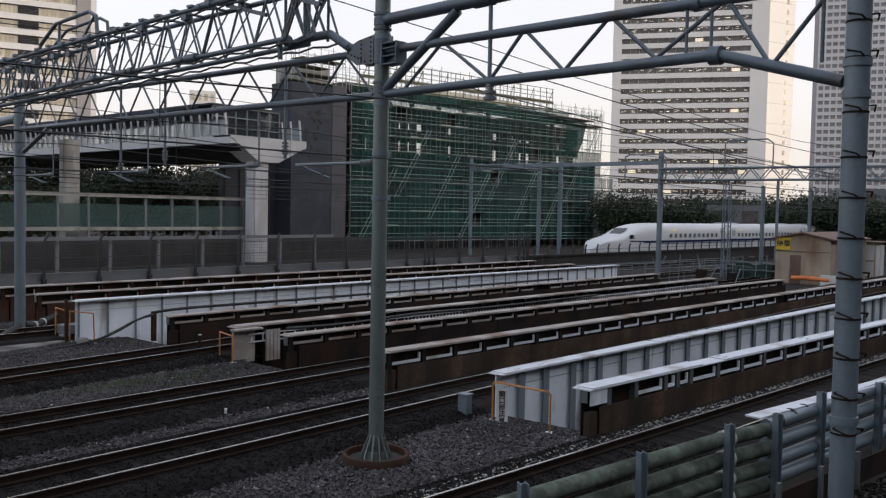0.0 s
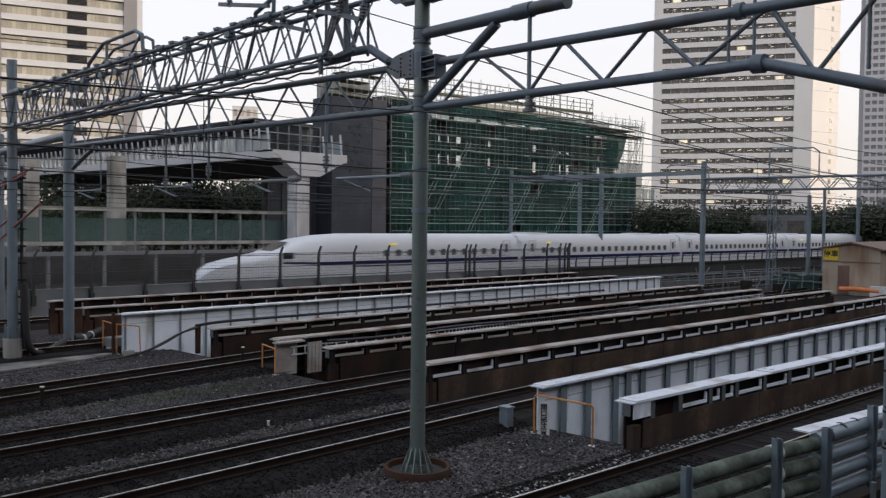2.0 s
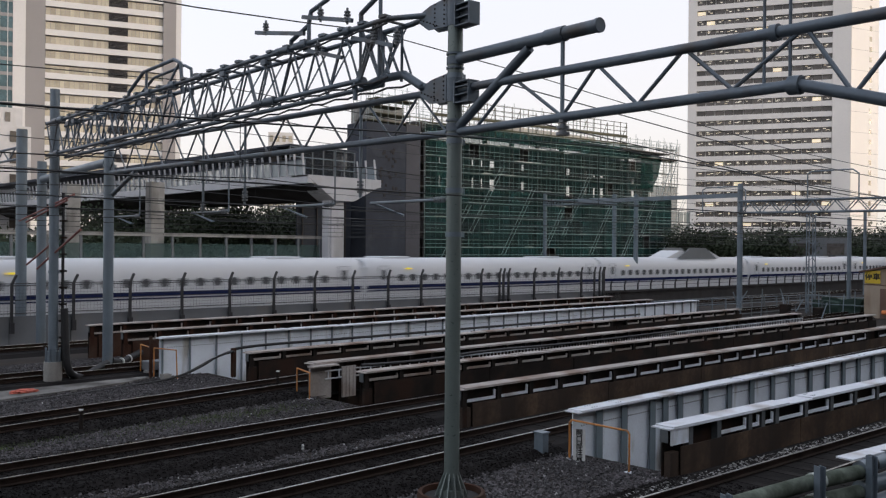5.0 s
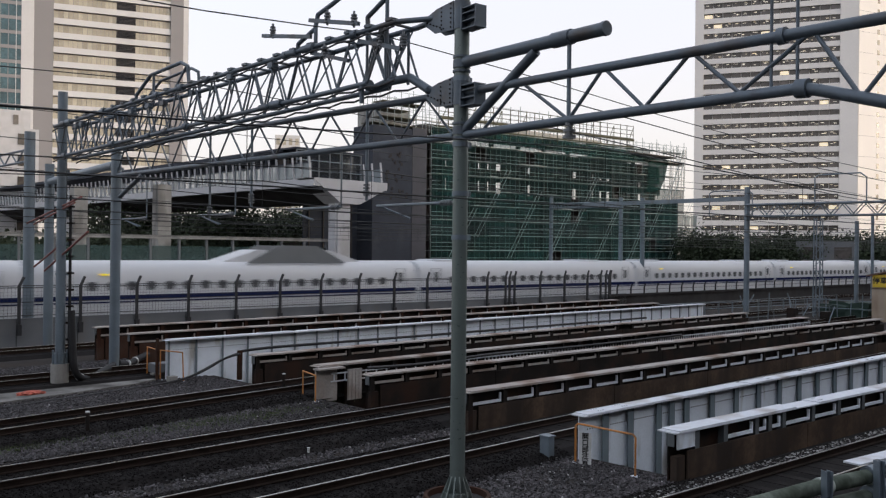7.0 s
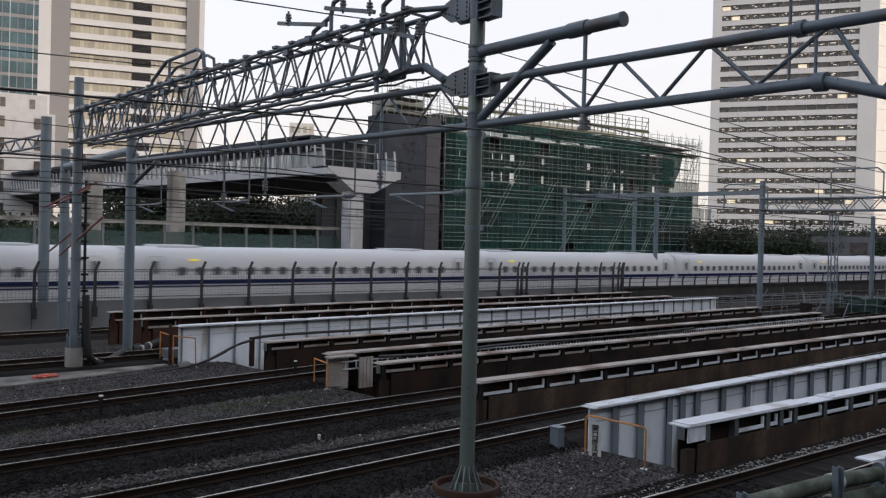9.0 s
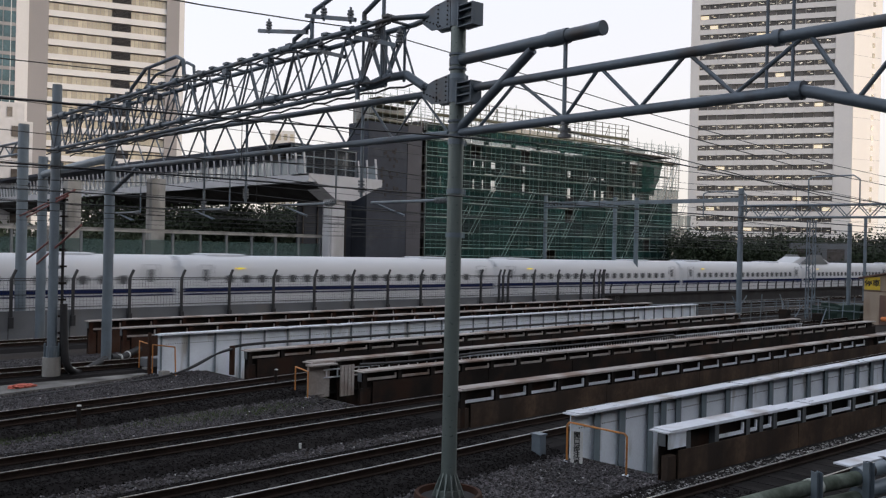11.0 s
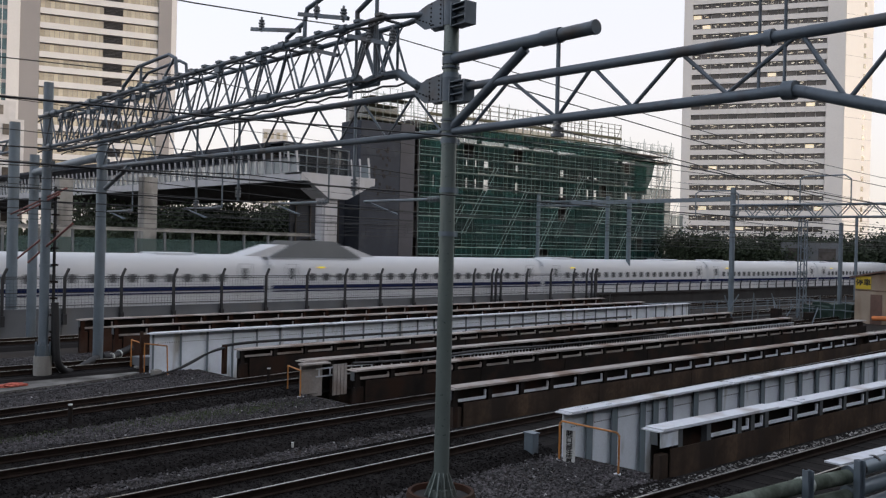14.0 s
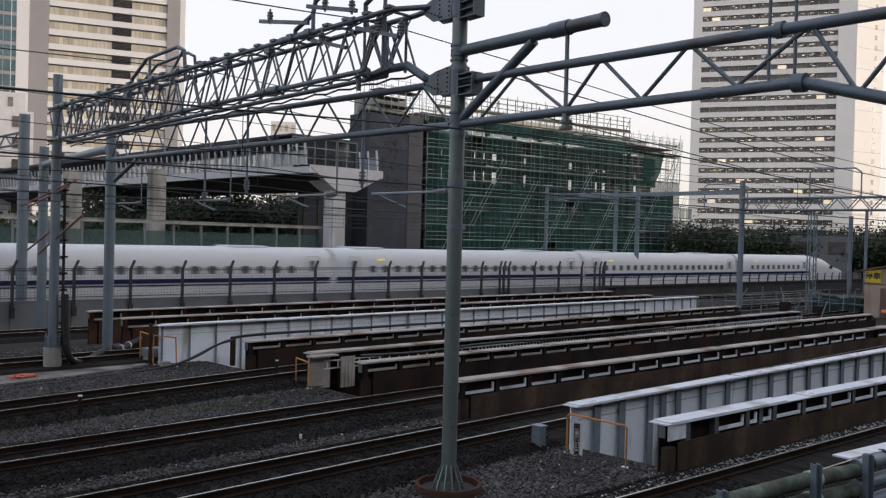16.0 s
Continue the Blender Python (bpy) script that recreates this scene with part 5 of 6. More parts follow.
# ---- near things: pipe rack, rails, signs, boxes ----
def text_on(body, size, m, material, parent, name="lettering", label=""):
    c = bpy.data.curves.new(name, "FONT")
    c.body, c.size, c.align_x, c.align_y, c.extrude, c.offset = body, size, "CENTER", "CENTER", 0.004, size * 0.025
    c.materials.append(material)
    ob = new(name, c)
    ob.parent = parent
    ob.matrix_basis = m
    return tagged(ob, label)


RACK = [(8.28, 5.74), (10.5, 5.35), (12.89, 5.1), (14.16, 4.81), (15.93, 4.66), (18.4, 4.3), (21.0, 3.95)]
rack = thing("pipe_rack", "steel posts holding stacked mossy grey pipes", "pipe rack")
post0 = None
for k, (x, y) in enumerate(RACK):
    if post0 is None:
        bm = B()
        box(bm, -0.075, -0.05, GZ, 0.075, -0.04, 1.12)
        box(bm, -0.075, 0.04, GZ, 0.075, 0.05, 1.12)
        box(bm, -0.006, -0.04, GZ, 0.006, 0.04, 1.12)
        post0 = part("post", bm, GALV, rack, smooth=False)
        post0.matrix_basis = pose(x, y, 0, 0, 0, 55)
    else:
        share("post", post0, pose(x, y, 0.12 if k == 4 else 0, 0, 0, 55), rack)
for k, (z, r) in enumerate(((0.82, 0.115), (0.5, 0.12), (0.18, 0.12), (-0.12, 0.12))):
    for a, b in ((0, 2), (2, 3), (3, 6)):
        pa, pb = Vector((*RACK[a], z)), Vector((*RACK[b], z))
        off = Vector((0.05, 0.2, 0))
        lift = 0.12 if a == 3 else 0.0
        if a == 0:
            pa = pa - (pb - pa) * 0.12
        bm = B()
        bent(bm, [pa + off + Vector((0, 0, lift * 0.5)), pb + off + Vector((0, 0, lift))], r, 14)
        part("pipe", bm, PIPE_GREEN if a < 3 else GALV, rack, "mossy grey pipe" if a < 3 else "grey pipe")
    for q in (0.08, 1.12):
        pa = Vector((*RACK[2], z)) + (Vector((*RACK[3], z)) - Vector((*RACK[2], z))) * (q - 0.0) * 0.9
        d = (Vector((*RACK[3], z)) - Vector((*RACK[2], z))).normalized()
        bm = B()
        tube(bm, pa + Vector((0.05, 0.2, 0)), pa + Vector((0.05, 0.2, 0)) + d * 0.22, r + 0.02, 14)
        part("pipe_collar", bm, PIPE_CAP, rack, "pale pipe collar")
bm = B()
box(bm, 0, -0.14, 1.0, 5.6, 0.14, 1.025, pose(14.1, 5.2, 0, 0, 0, -8.5))
part("cover_sheet", bm, FLANGE, rack, "pale flat cover sheet", smooth=False)
for a in (3.2, 3.5, 3.8):
    p = Vector((*RACK[3], 0.9)) + (Vector((*RACK[4], 0.9)) - Vector((*RACK[3], 0.9))) * (a - 3)
    bm = B()
    tube(bm, p + Vector((0.04, 0.2, 0)), p + Vector((0.1, 0.19, 0)), 0.14, 14)
    part("strap", bm, BLACK, rack)
# dark framed panel; its sheet also stands in for shade under the pipes
skirt = thing("rack_panel", "dark steel panel partly standing in for shade by the pipe rack", "panel", at=along(RACK[2], RACK[6])[0])
bm = B()
box(bm, 0.3, -0.62, GZ, 8.0, -0.58, 0.12)
part("sheet", bm, DARK_STEEL, skirt, smooth=False)
for i in range(6):
    bm = B()
    box(bm, 0.3 + i * 1.4, -0.68, GZ, 0.38 + i * 1.4, -0.62, 0.3)
    part("stay", bm, STIFF_DARK, skirt, smooth=False)
bm = B()
tube(bm, (PR.x, PR.y, GZ), (PR.x, PR.y, 1.12), 0.2, 18)
tagged(part("mast_sleeve", bm, BLACK, mast_right, "dark sleeve round the foot"))


def handrail(pts, label):
    h = thing("handrail", label, "handrail", group="orange handrails")
    bm = B()
    bent(bm, pts, 0.022, 8)
    part("rail", bm, ORANGE, h)
    for p in (pts[0], pts[-1]):
        bm = B()
        box(bm, p[0] - 0.08, p[1] - 0.08, GZ - 0.02, p[0] + 0.08, p[1] + 0.08, GZ + 0.02)
        part("foot", bm, FLANGE, h, smooth=False)
    return h


handrail([(15.2, 11.42, GZ), (15.2, 11.42, 0.5), (15.2, 11.36, 0.56), (15.15, 9.92, 0.56), (15.15, 9.86, 0.5), (15.15, 9.86, GZ)], "orange pipe handrail guarding the girder gap")
handrail([(13.75, 29.2, GZ), (13.75, 29.2, 0.78), (13.72, 28.35, 0.74), (13.72, 28.3, GZ)], "thin orange pipe handrail before the white girder")
handrail([(13.76, 28.2, GZ), (13.76, 28.2, 0.74), (14.2, 27.45, 0.7), (14.22, 27.4, GZ)], "thin orange pipe handrail against the white girder")
bm = B()
box(bm, 13.62, 28.2, GZ, 13.71, 28.29, 1.15)
tagged(part("stake", bm, RUST, smooth=False), "rusty stake beside a handrail", "stake")
handrail([(15.4, 22.0, GZ), (15.4, 22.0, 0.55), (15.3, 21.2, 0.5), (15.3, 21.2, GZ)], "thin orange pipe handrail before the girder end")

sign = thing("warning_sign", "white vertical sign with black warning letters", "sign", at=pose(15.12, 11.1, 0.05, 90, 0, -60))
bm = B()
box(bm, -0.13, -0.36, -0.008, 0.13, 0.36, 0.0)
part("board", bm, SIGN_WHITE, sign, smooth=False)
for k, ch in enumerate("開口部注意"):
    text_on(ch, 0.15, pose(0, 0.28 - 0.14 * k, 0.002), INK, sign)

cab = thing("cable_box", "small grey metal cable box on a concrete slab", "cable box", at=pose(15.0, 12.05, GZ))
bm = B()
box(bm, -0.15, -0.2, 0, 0.15, 0.2, 0.05)
part("slab", bm, CONCRETE, cab, smooth=False)
bm = B()
box(bm, -0.1, -0.13, 0.05, 0.1, 0.13, 0.5)
bmesh.ops.bevel(bm, geom=bm.edges[:], offset=0.01, segments=1, affect="EDGES")
part("body", bm, GALV, cab, smooth=False)
bm = B()
box(bm, -0.12, -0.15, 0.5, 0.12, 0.15, 0.53)
part("lid", bm, GALV, cab, smooth=False)

for x, y, h, mt, lab in ((11.3, 15.9, 0.12, SIGN_WHITE, "small white marker stub in ballast"), (8.43, 21.1, 0.55, DARK_STEEL, "short dark marker post in ballast"),
                         (15.3, 22.9, 0.65, DARK_STEEL, "short dark marker post beside the rails"), (8.3, 30.6, 0.42, SIGN_WHITE, "short white marker post in ballast"),
                         (51.0, 41.0, 0.9, SIGN_WHITE, "white signal marker beside the fence")):
    mk = thing("marker_post", lab, "marker post", group="marker posts", at=pose(x, y, GZ))
    bm = B()
    tube(bm, (0, 0, 0), (0, 0, h), 0.05 if h > 0.2 else 0.03, 10)
    part("post", bm, mt, mk)
    bm = B()
    tube(bm, (0, 0, h), (0, 0, h + 0.03), 0.054 if h > 0.2 else 0.034, 10)
    part("cap", bm, SIGN_WHITE, mk)

strip = B()
v = [(-6, 26.6), (9.0, 28.6), (13.0, 29.6), (13.6, 28.2), (12.5, 27.6), (8.8, 26.9), (-6, 25.0)]
f1, f2 = [strip.verts.new((x, y, GZ + 0.06)) for x, y in v], [strip.verts.new((x, y, GZ - 0.1)) for x, y in v]
strip.faces.new(f1[::-1])
for i in range(len(v)):
    j = (i + 1) % len(v)
    strip.faces.new((f1[i], f1[j], f2[j], f2[i]))
bmesh.ops.recalc_face_normals(strip, faces=strip.faces[:])
tagged(part("concrete_trough", strip, TROUGH, smooth=False), "stained grey concrete cable trough strip beside the track", "cable trough")
bag = B()
rng = random.Random(8)
s = bmesh.ops.create_icosphere(bag, subdivisions=4, radius=1.0)
for vv in bag.verts:
    q = noise.noise(vv.co * 2.6) * 0.45 + noise.noise(vv.co * 7.0) * 0.22
    vv.co = Vector((9.3, 27.6, GZ + 0.1)) + Vector((vv.co.x * 0.36, vv.co.y * 0.12, vv.co.z * 0.08)) * (1 + q)
tagged(part("orange_tape_heap", bag, mat("orange_tape", (0.5, 0.12, 0.08), 0.6, 0, 0.2, 6, 30, 0.3)), "crumpled orange tape bundle on the trough", "bundle")


def hose(name, pts, r, label, mt=BLACK, collars=()):
    h = thing(name, label, "hose")
    c = bpy.data.curves.new(name, "CURVE")
    c.dimensions, c.bevel_depth, c.bevel_resolution, c.use_fill_caps = "3D", r, 2, True
    sp = c.splines.new("NURBS")
    sp.points.add(len(pts) - 1)
    for q, p in zip(sp.points, pts):
        q.co = (*p, 1)
    sp.use_endpoint_u, sp.order_u, sp.resolution_u = True, 3, 6
    c.materials.append(mt)
    ob = new("hose_body", c)
    ob.parent = h
    for a, b in collars:
        bm = B()
        tube(bm, a, b, r + 0.015, 12)
        part("collar", bm, SIGN_WHITE, h)
    return h


hose("thick_cable", [(10.95, 28.85, 2.2), (10.98, 28.8, 0.9), (11.05, 28.8, 0.15), (11.5, 29.2, -0.2), (12.2, 29.8, -0.16), (12.8, 30.4, -0.05), (13.2, 30.75, 0.02)], 0.12, "thick black cable drooping from a mast",
     collars=[((11.35, 29.15, -0.06), (11.42, 29.22, -0.09)), ((12.15, 29.85, -0.19), (12.25, 29.95, -0.19))])
hose("thick_cable", [(13.45, 30.95, 0.05), (13.9, 31.2, -0.1), (14.3, 31.4, 0.02), (14.9, 31.6, 0.2)], 0.13, "thick black cable between mast and bridge",
     collars=[((13.9, 31.15, -0.04), (13.94, 31.17, -0.04)), ((14.3, 31.38, 0.02), (14.34, 31.4, 0.03))])
for k in range(4):
    hose("cable", [(15.85, 26.6 - 0.06 * k, 0.62), (15.5, 26.8, 0.5), (14.9, 27.0 + 0.05 * k, 0.1), (14.3, 27.2, -0.15), (13.4, 27.1, -0.25), (12.0, 26.9, -0.27), (8.0, 26.0, -0.27)], 0.035, "black cable running down to the trough")
bm = B()
box(bm, 15.84, 26.5, GZ, 15.98, 26.64, 0.72)
tagged(part("cable_post", bm, RUST, smooth=False), "rust-brown cable post with pale cap", "post")
hose("cable_run", [(15.9, 26.6, 0.66), (16.1, 26.4, 0.78), (20, 25.85, 0.82), (30, 25.6, 0.82), (40, 25.45, 0.82)], 0.05, "black cable run along a girder top")
hose("cable_run", [(17.3, 21.2, 0.55), (20, 21.3, 0.42), (23, 21.1, 0.6), (28, 21.1, 0.45), (36, 21.0, 0.5)], 0.05, "loose black cables along the ladder girder")
eq = thing("equipment_box", "grey trackside box on concrete feet", "equipment box", at=pose(14.2, 28.9, GZ))
bm = B()
box(bm, -0.4, -0.2, 0.18, 0.35, 0.35, 0.5)
bmesh.ops.bevel(bm, geom=bm.edges[:], offset=0.02, segments=1, affect="EDGES")
part("body", bm, WALL_GREY, eq, smooth=False)
for dx, dy in ((-0.35, -0.15), (-0.3, -1.3), (0.3, 0.2)):
    bm = B()
    box(bm, dx - 0.14, dy - 0.14, 0, dx + 0.14, dy + 0.14, 0.19)
    part("foot", bm, CONCRETE, eq, smooth=False)


# ---- masts and bars at the near end of the high-speed line ----
far_mast_a = build_mast(Vector((14.17, 42.63, 0)), 0.24, 9.7, "stout grey pipe mast beside the high-speed line", GALV, (5.0, 7.0))
far_mast_b = build_mast(Vector((14.1, 39.85, 0)), 0.2, 8.0, "grey pipe mast with a cross pipe", GALV, (6.4, 7.2))
bm = B()
tube(bm, (14.1, 39.85, 7.2), (13.35, 31.2, 7.35), 0.16, 12)
crossp = tagged(part("cross_pipe", bm, GALV), "thick grey cross pipe between two masts")
crossp.parent = far_mast_b
crossp.matrix_parent_inverse = far_mast_b.matrix_basis.inverted()
lat = thing("lattice_bracket", "dark lattice arm on a stout mast", "beam")
for i in range(8):
    bm = B()
    a, b = (14.2 - 0.0 * i, 42.7 + i * 0.9, 8.35 + (i % 2) * 0.55), (14.2, 43.6 + i * 0.9, 8.35 + ((i + 1) % 2) * 0.55)
    tube(bm, a, b, 0.04, 6)
    part("brace", bm, BEAM, lat)
for z in (8.35, 8.9):
    bm = B()
    tube(bm, (14.2, 42.7, z), (14.2, 51, z), 0.06, 8)
    part("chord", bm, BEAM, lat)
for a, b in (((11.22, 33.95, 5.17), (10.44, 26.80, 5.85)), ((11.10, 32.88, 5.11), (10.52, 27.55, 5.70)), ((11.09, 32.78, 3.56), (10.75, 29.65, 4.26)), ((10.93, 31.28, 3.45), (10.36, 26.07, 4.76))):
    bm = B()
    tube(bm, a, b, 0.035, 8)
    ob = tagged(part("cantilever_bar", bm, REDPIPE, mast_back, "red-brown cantilever bar"))
    ob.matrix_parent_inverse = mast_back.matrix_basis.inverted()
bm = B()
tube(bm, (10.95, 29.0, 0.2), (10.95, 29.0, 6.0), 0.05, 8)
ob = part("riser_cable", bm, BLACK, mast_back)
ob.matrix_parent_inverse = mast_back.matrix_basis.inverted()
for z in np.arange(1.2, 6, 0.55):
    bm = B()
    box(bm, 10.86, 28.9, float(z), 11.05, 29.1, float(z) + 0.06)
    ob = part("cable_clip", bm, DARK_STEEL, mast_back, smooth=False)
    ob.matrix_parent_inverse = mast_back.matrix_basis.inverted()


# ---- far overhead line: masts, lattice mast and portal beam ----
def far_mast(x, y, top, r, label):
    return build_mast(Vector((x, y, 0)), r, top, label, GALV, (top - 0.8,))


far_mast(59.6, 29.5, 9.2, 0.2, "grey pipe mast carrying a lattice portal")
far_mast(64.3, 43.6, 9.2, 0.18, "grey pipe mast by the high-speed fence")
far_mast(65.9, 42.4, 9.2, 0.2, "grey pipe mast by the high-speed fence")
far_mast(72.5, 58.0, 10.3, 0.2, "grey pipe mast before the netted building")
far_mast(65.1, 23.8, 6.8, 0.15, "slender grey mast under a lattice portal")
far_mast(79.6, 24.9, 7.1, 0.15, "slender distant grey mast")
far_mast(84.0, 22.9, 8.4, 0.15, "slender distant grey mast")
far_mast(96.0, 33.5, 8.6, 0.16, "slender distant grey mast")
lm = thing("lattice_mast", "slender square lattice mast of angle bars", "mast", at=pose(65.4, 26.7, 0))
for dx, dy in ((-0.25, -0.25), (0.25, -0.25), (0.25, 0.25), (-0.25, 0.25)):
    bm = B()
    bar(bm, (dx, dy, GZ), (dx * 0.9, dy * 0.9, 7.1), 0.07, 0.07)
    part("leg", bm, GALV, lm, smooth=False)
for i in range(16):
    z0, z1 = GZ + i * 0.46, GZ + (i + 1) * 0.46
    s = 1 if i % 2 else -1
    bm = B()
    bar(bm, (-0.25 * s, -0.25, z0), (0.25 * s, -0.25, z1), 0.035, 0.035)
    bar(bm, (-0.25, -0.25 * s, z0), (-0.25, 0.25 * s, z1), 0.035, 0.035)
    part("lacing", bm, GALV, lm, smooth=False)


def lattice_beam(a, b, h, n, label, r=0.07):
    t = thing("lattice_beam", label, "beam", group="lattice beams")
    a, b = Vector(a), Vector(b)
    up = Vector((0, 0, h))
    for off in (Vector((-0.3, 0, 0)), Vector((0.3, 0, 0))):
        for z in (Vector((0, 0, 0)), up):
            bm = B()
            tube(bm, a + off + z, b + off + z, r, 6)
            part("chord", bm, GALV, t)
        for i in range(n):
            p, q = a.lerp(b, i / n), a.lerp(b, (i + 1) / n)
            bm = B()
            tube(bm, p + off + (up if i % 2 else up * 0), q + off + (up * 0 if i % 2 else up), r * 0.55, 5)
            part("lacing", bm, GALV, t)
    return t


lattice_beam((59.6, 29.5, 7.05), (59.6, 10.0, 6.9), 0.85, 26, "grey lattice portal beam far along the tracks")
lattice_beam((64.3, 43.6, 8.35), (72.5, 58.0, 9.0), 0.45, 18, "grey lattice portal beam before the netted building")
bm = B()
box(bm, 59.4, 29.5, 8.2, 59.7, 44.0, 8.5)
tagged(part("cross_beam", bm, GALV, smooth=False), "plain grey cross beam between masts", "beam")
for y0, z0 in ((32.5, 7.1), (24.6, 7.9)):
    bm = B()
    bent(bm, [(59.6, y0, z0), (59.6, y0, z0 + 1.75), (59.6, y0 - 0.3, z0 + 1.9), (59.6, y0 - 3.0, z0 + 1.9), (59.6, y0 - 3.4, z0 + 1.6), (59.6, y0 - 3.4, z0)], 0.05, 6)
    tagged(part("bow_frame", bm, GALV), "bent pipe bow frame on a portal beam", "frame", group="bow frames")


# ---- trackside hut ----
hut = thing("trackside_hut", "cream gabled trackside hut with rust-brown roof", "hut", at=pose(63.0, 18.2, 0))
bm = B()
v = [(0, 0, GZ), (0, 3.8, GZ), (0, 3.8, 2.85), (0, 1.9, 3.25), (0, 0, 2.85)]
f1, f2 = [bm.verts.new(p) for p in v], [bm.verts.new((9.0, p[1], p[2])) for p in v]
bm.faces.new(f1), bm.faces.new(f2[::-1])
for i in range(5):
    j = (i + 1) % 5
    bm.faces.new((f1[j], f1[i], f2[i], f2[j]))
bmesh.ops.recalc_face_normals(bm, faces=bm.faces[:])
part("wall_body", bm, HUT, hut, smooth=False)
for a, b, za, zb in ((-0.3, 1.92, 2.84, 3.32), (1.88, 4.1, 3.32, 2.84)):
    bm = B()
    v = [(-0.25, a, za), (9.2, a, za), (9.2, b, zb), (-0.25, b, zb)]
    lo, hi = [bm.verts.new(p) for p in v], [bm.verts.new((p[0], p[1], p[2] + 0.1)) for p in v]
    bm.faces.new(lo[::-1]), bm.faces.new(hi)
    for i in range(4):
        j = (i + 1) % 4
        bm.faces.new((lo[i], lo[j], hi[j], hi[i]))
    part("roof", bm, HUT_ROOF, hut, smooth=False)
bm = B()
box(bm, -0.04, 2.0, GZ, 0.0, 2.75, 1.75)
part("door", bm, HUT_ROOF, hut, "brown wooden door", smooth=False)
bm = B()
box(bm, 0.05, 0.0, 1.98, -0.03, 3.8, 2.03)
part("wall_trim", bm, HUT_ROOF, hut, smooth=False)
for x in (1.5, 3.5):
    bm = B()
    box(bm, x, -0.03, 0.9, x + 1.3, 0.0, 2.1)
    part("window", bm, SIGN_WHITE, hut, smooth=False)
bm = B()
box(bm, -0.1, 2.72, 2.1, -0.05, 3.72, 2.98)
ys = part("stop_sign", bm, YELLOW, hut, "yellow sign with two black characters", smooth=False)
text_on("停車", 0.5, pose(-0.105, 3.22, 2.54, 90, 0, -90), INK, ys)
bm = B()
bent(bm, [(62.4, 20.6, 0.15), (62.3, 19.5, 0.2), (62.3, 18.0, 0.12)], 0.16, 10)
tagged(part("orange_pipe", bm, mat("orange_cover", (0.65, 0.2, 0.06), 0.6, 0, 0.1, 3, 20, 0.05)), "orange covered pipe lying before the hut", "pipe")
bm = B()
box(bm, 62.2, 17.4, GZ, 62.7, 18.6, 0.45)
tagged(part("white_cabinet", bm, SIGN_WHITE, smooth=False), "low white cabinet before the hut", "cabinet")
GREEN_SHEET = mat("dark_green_sheet", (0.014, 0.035, 0.026), 0.7, 0, 0.25, 0.8, 8, 0.3)
pit = thing("sheeted_gear", "dark green sheeted trackside gear behind thin posts", "equipment", at=pose(64.0, 22.4, GZ))
for x0, y0, x1, y1, h in ((0.0, 0.2, 1.6, 1.7, 0.75), (0.3, 1.8, 1.9, 3.6, 0.95), (0.8, 0.4, 2.6, 3.2, 1.15)):
    bm = B()
    box(bm, x0, y0, 0, x1, y1, h)
    bmesh.ops.subdivide_edges(bm, edges=bm.edges[:], cuts=5, use_grid_fill=True)
    for vv in bm.verts:
        if vv.co.z > 0.1:
            vv.co += Vector((noise.noise(vv.co * 1.7), noise.noise(vv.co * 2.1 + Vector((5, 0, 0))), noise.noise(vv.co * 1.3 + Vector((0, 9, 0))))) * 0.16
    part("sheet", bm, GREEN_SHEET, pit)
for k in range(6):
    bm = B()
    tube(bm, (-0.3 - 0.1 * (k % 2), -0.4 + k * 0.85, 0), (-0.3 + 0.25 * (k % 3 - 1), -0.4 + k * 0.85, 1.5 + 0.3 * (k % 2)), 0.035, 5)
    part("post", bm, GALV, pit)
for z in (0.75, 1.35):
    bm = B()
    tube(bm, (-0.3, -0.6, z), (-0.3, 4.2, z), 0.025, 5)
    part("rail", bm, GALV, pit)
annex = thing("hut_annex", "white panelled lean-to with rusty frame beside a hut", "shed", at=pose(72.3, 17.6, GZ))
bm = B()
box(bm, 0, 0, 0, 2.6, 2.4, 2.9)
part("wall_body", bm, HUT, annex, smooth=False)
for k in range(3):
    for z in (0.25, 1.55):
        bm = B()
        box(bm, -0.05, 0.08 + k * 0.78, z, 0.0, 0.78 + k * 0.78, z + 1.15)
        part("panel", bm, SIGN_WHITE, annex, smooth=False)
for k in range(2):
    bm = B()
    box(bm, 0.1 + k * 1.25, -0.05, 0.3, 1.2 + k * 1.25, 0.0, 2.7)
    part("panel", bm, SIGN_WHITE, annex, smooth=False)
bm = B()
box(bm, -0.2, -0.2, 2.9, 2.8, 2.6, 3.0)
part("roof", bm, HUT_ROOF, annex, smooth=False)
# rails and clutter before the hut
clut = thing("trackside_railing", "thin grey railing before the high-speed wall", "railing")
for i in range(14):
    bm = B()
    tube(bm, (52 + i * 1.6, 32.0 - i * 0.25, GZ), (52 + i * 1.6, 32.0 - i * 0.25, 0.75), 0.03, 5)
    part("post", bm, GALV, clut)
for z in (0.3, 0.72):
    bm = B()
    tube(bm, (52, 32, z), (72.8, 28.75, z), 0.025, 5)
    part("rail", bm, GALV, clut)


rngc = random.Random(31)
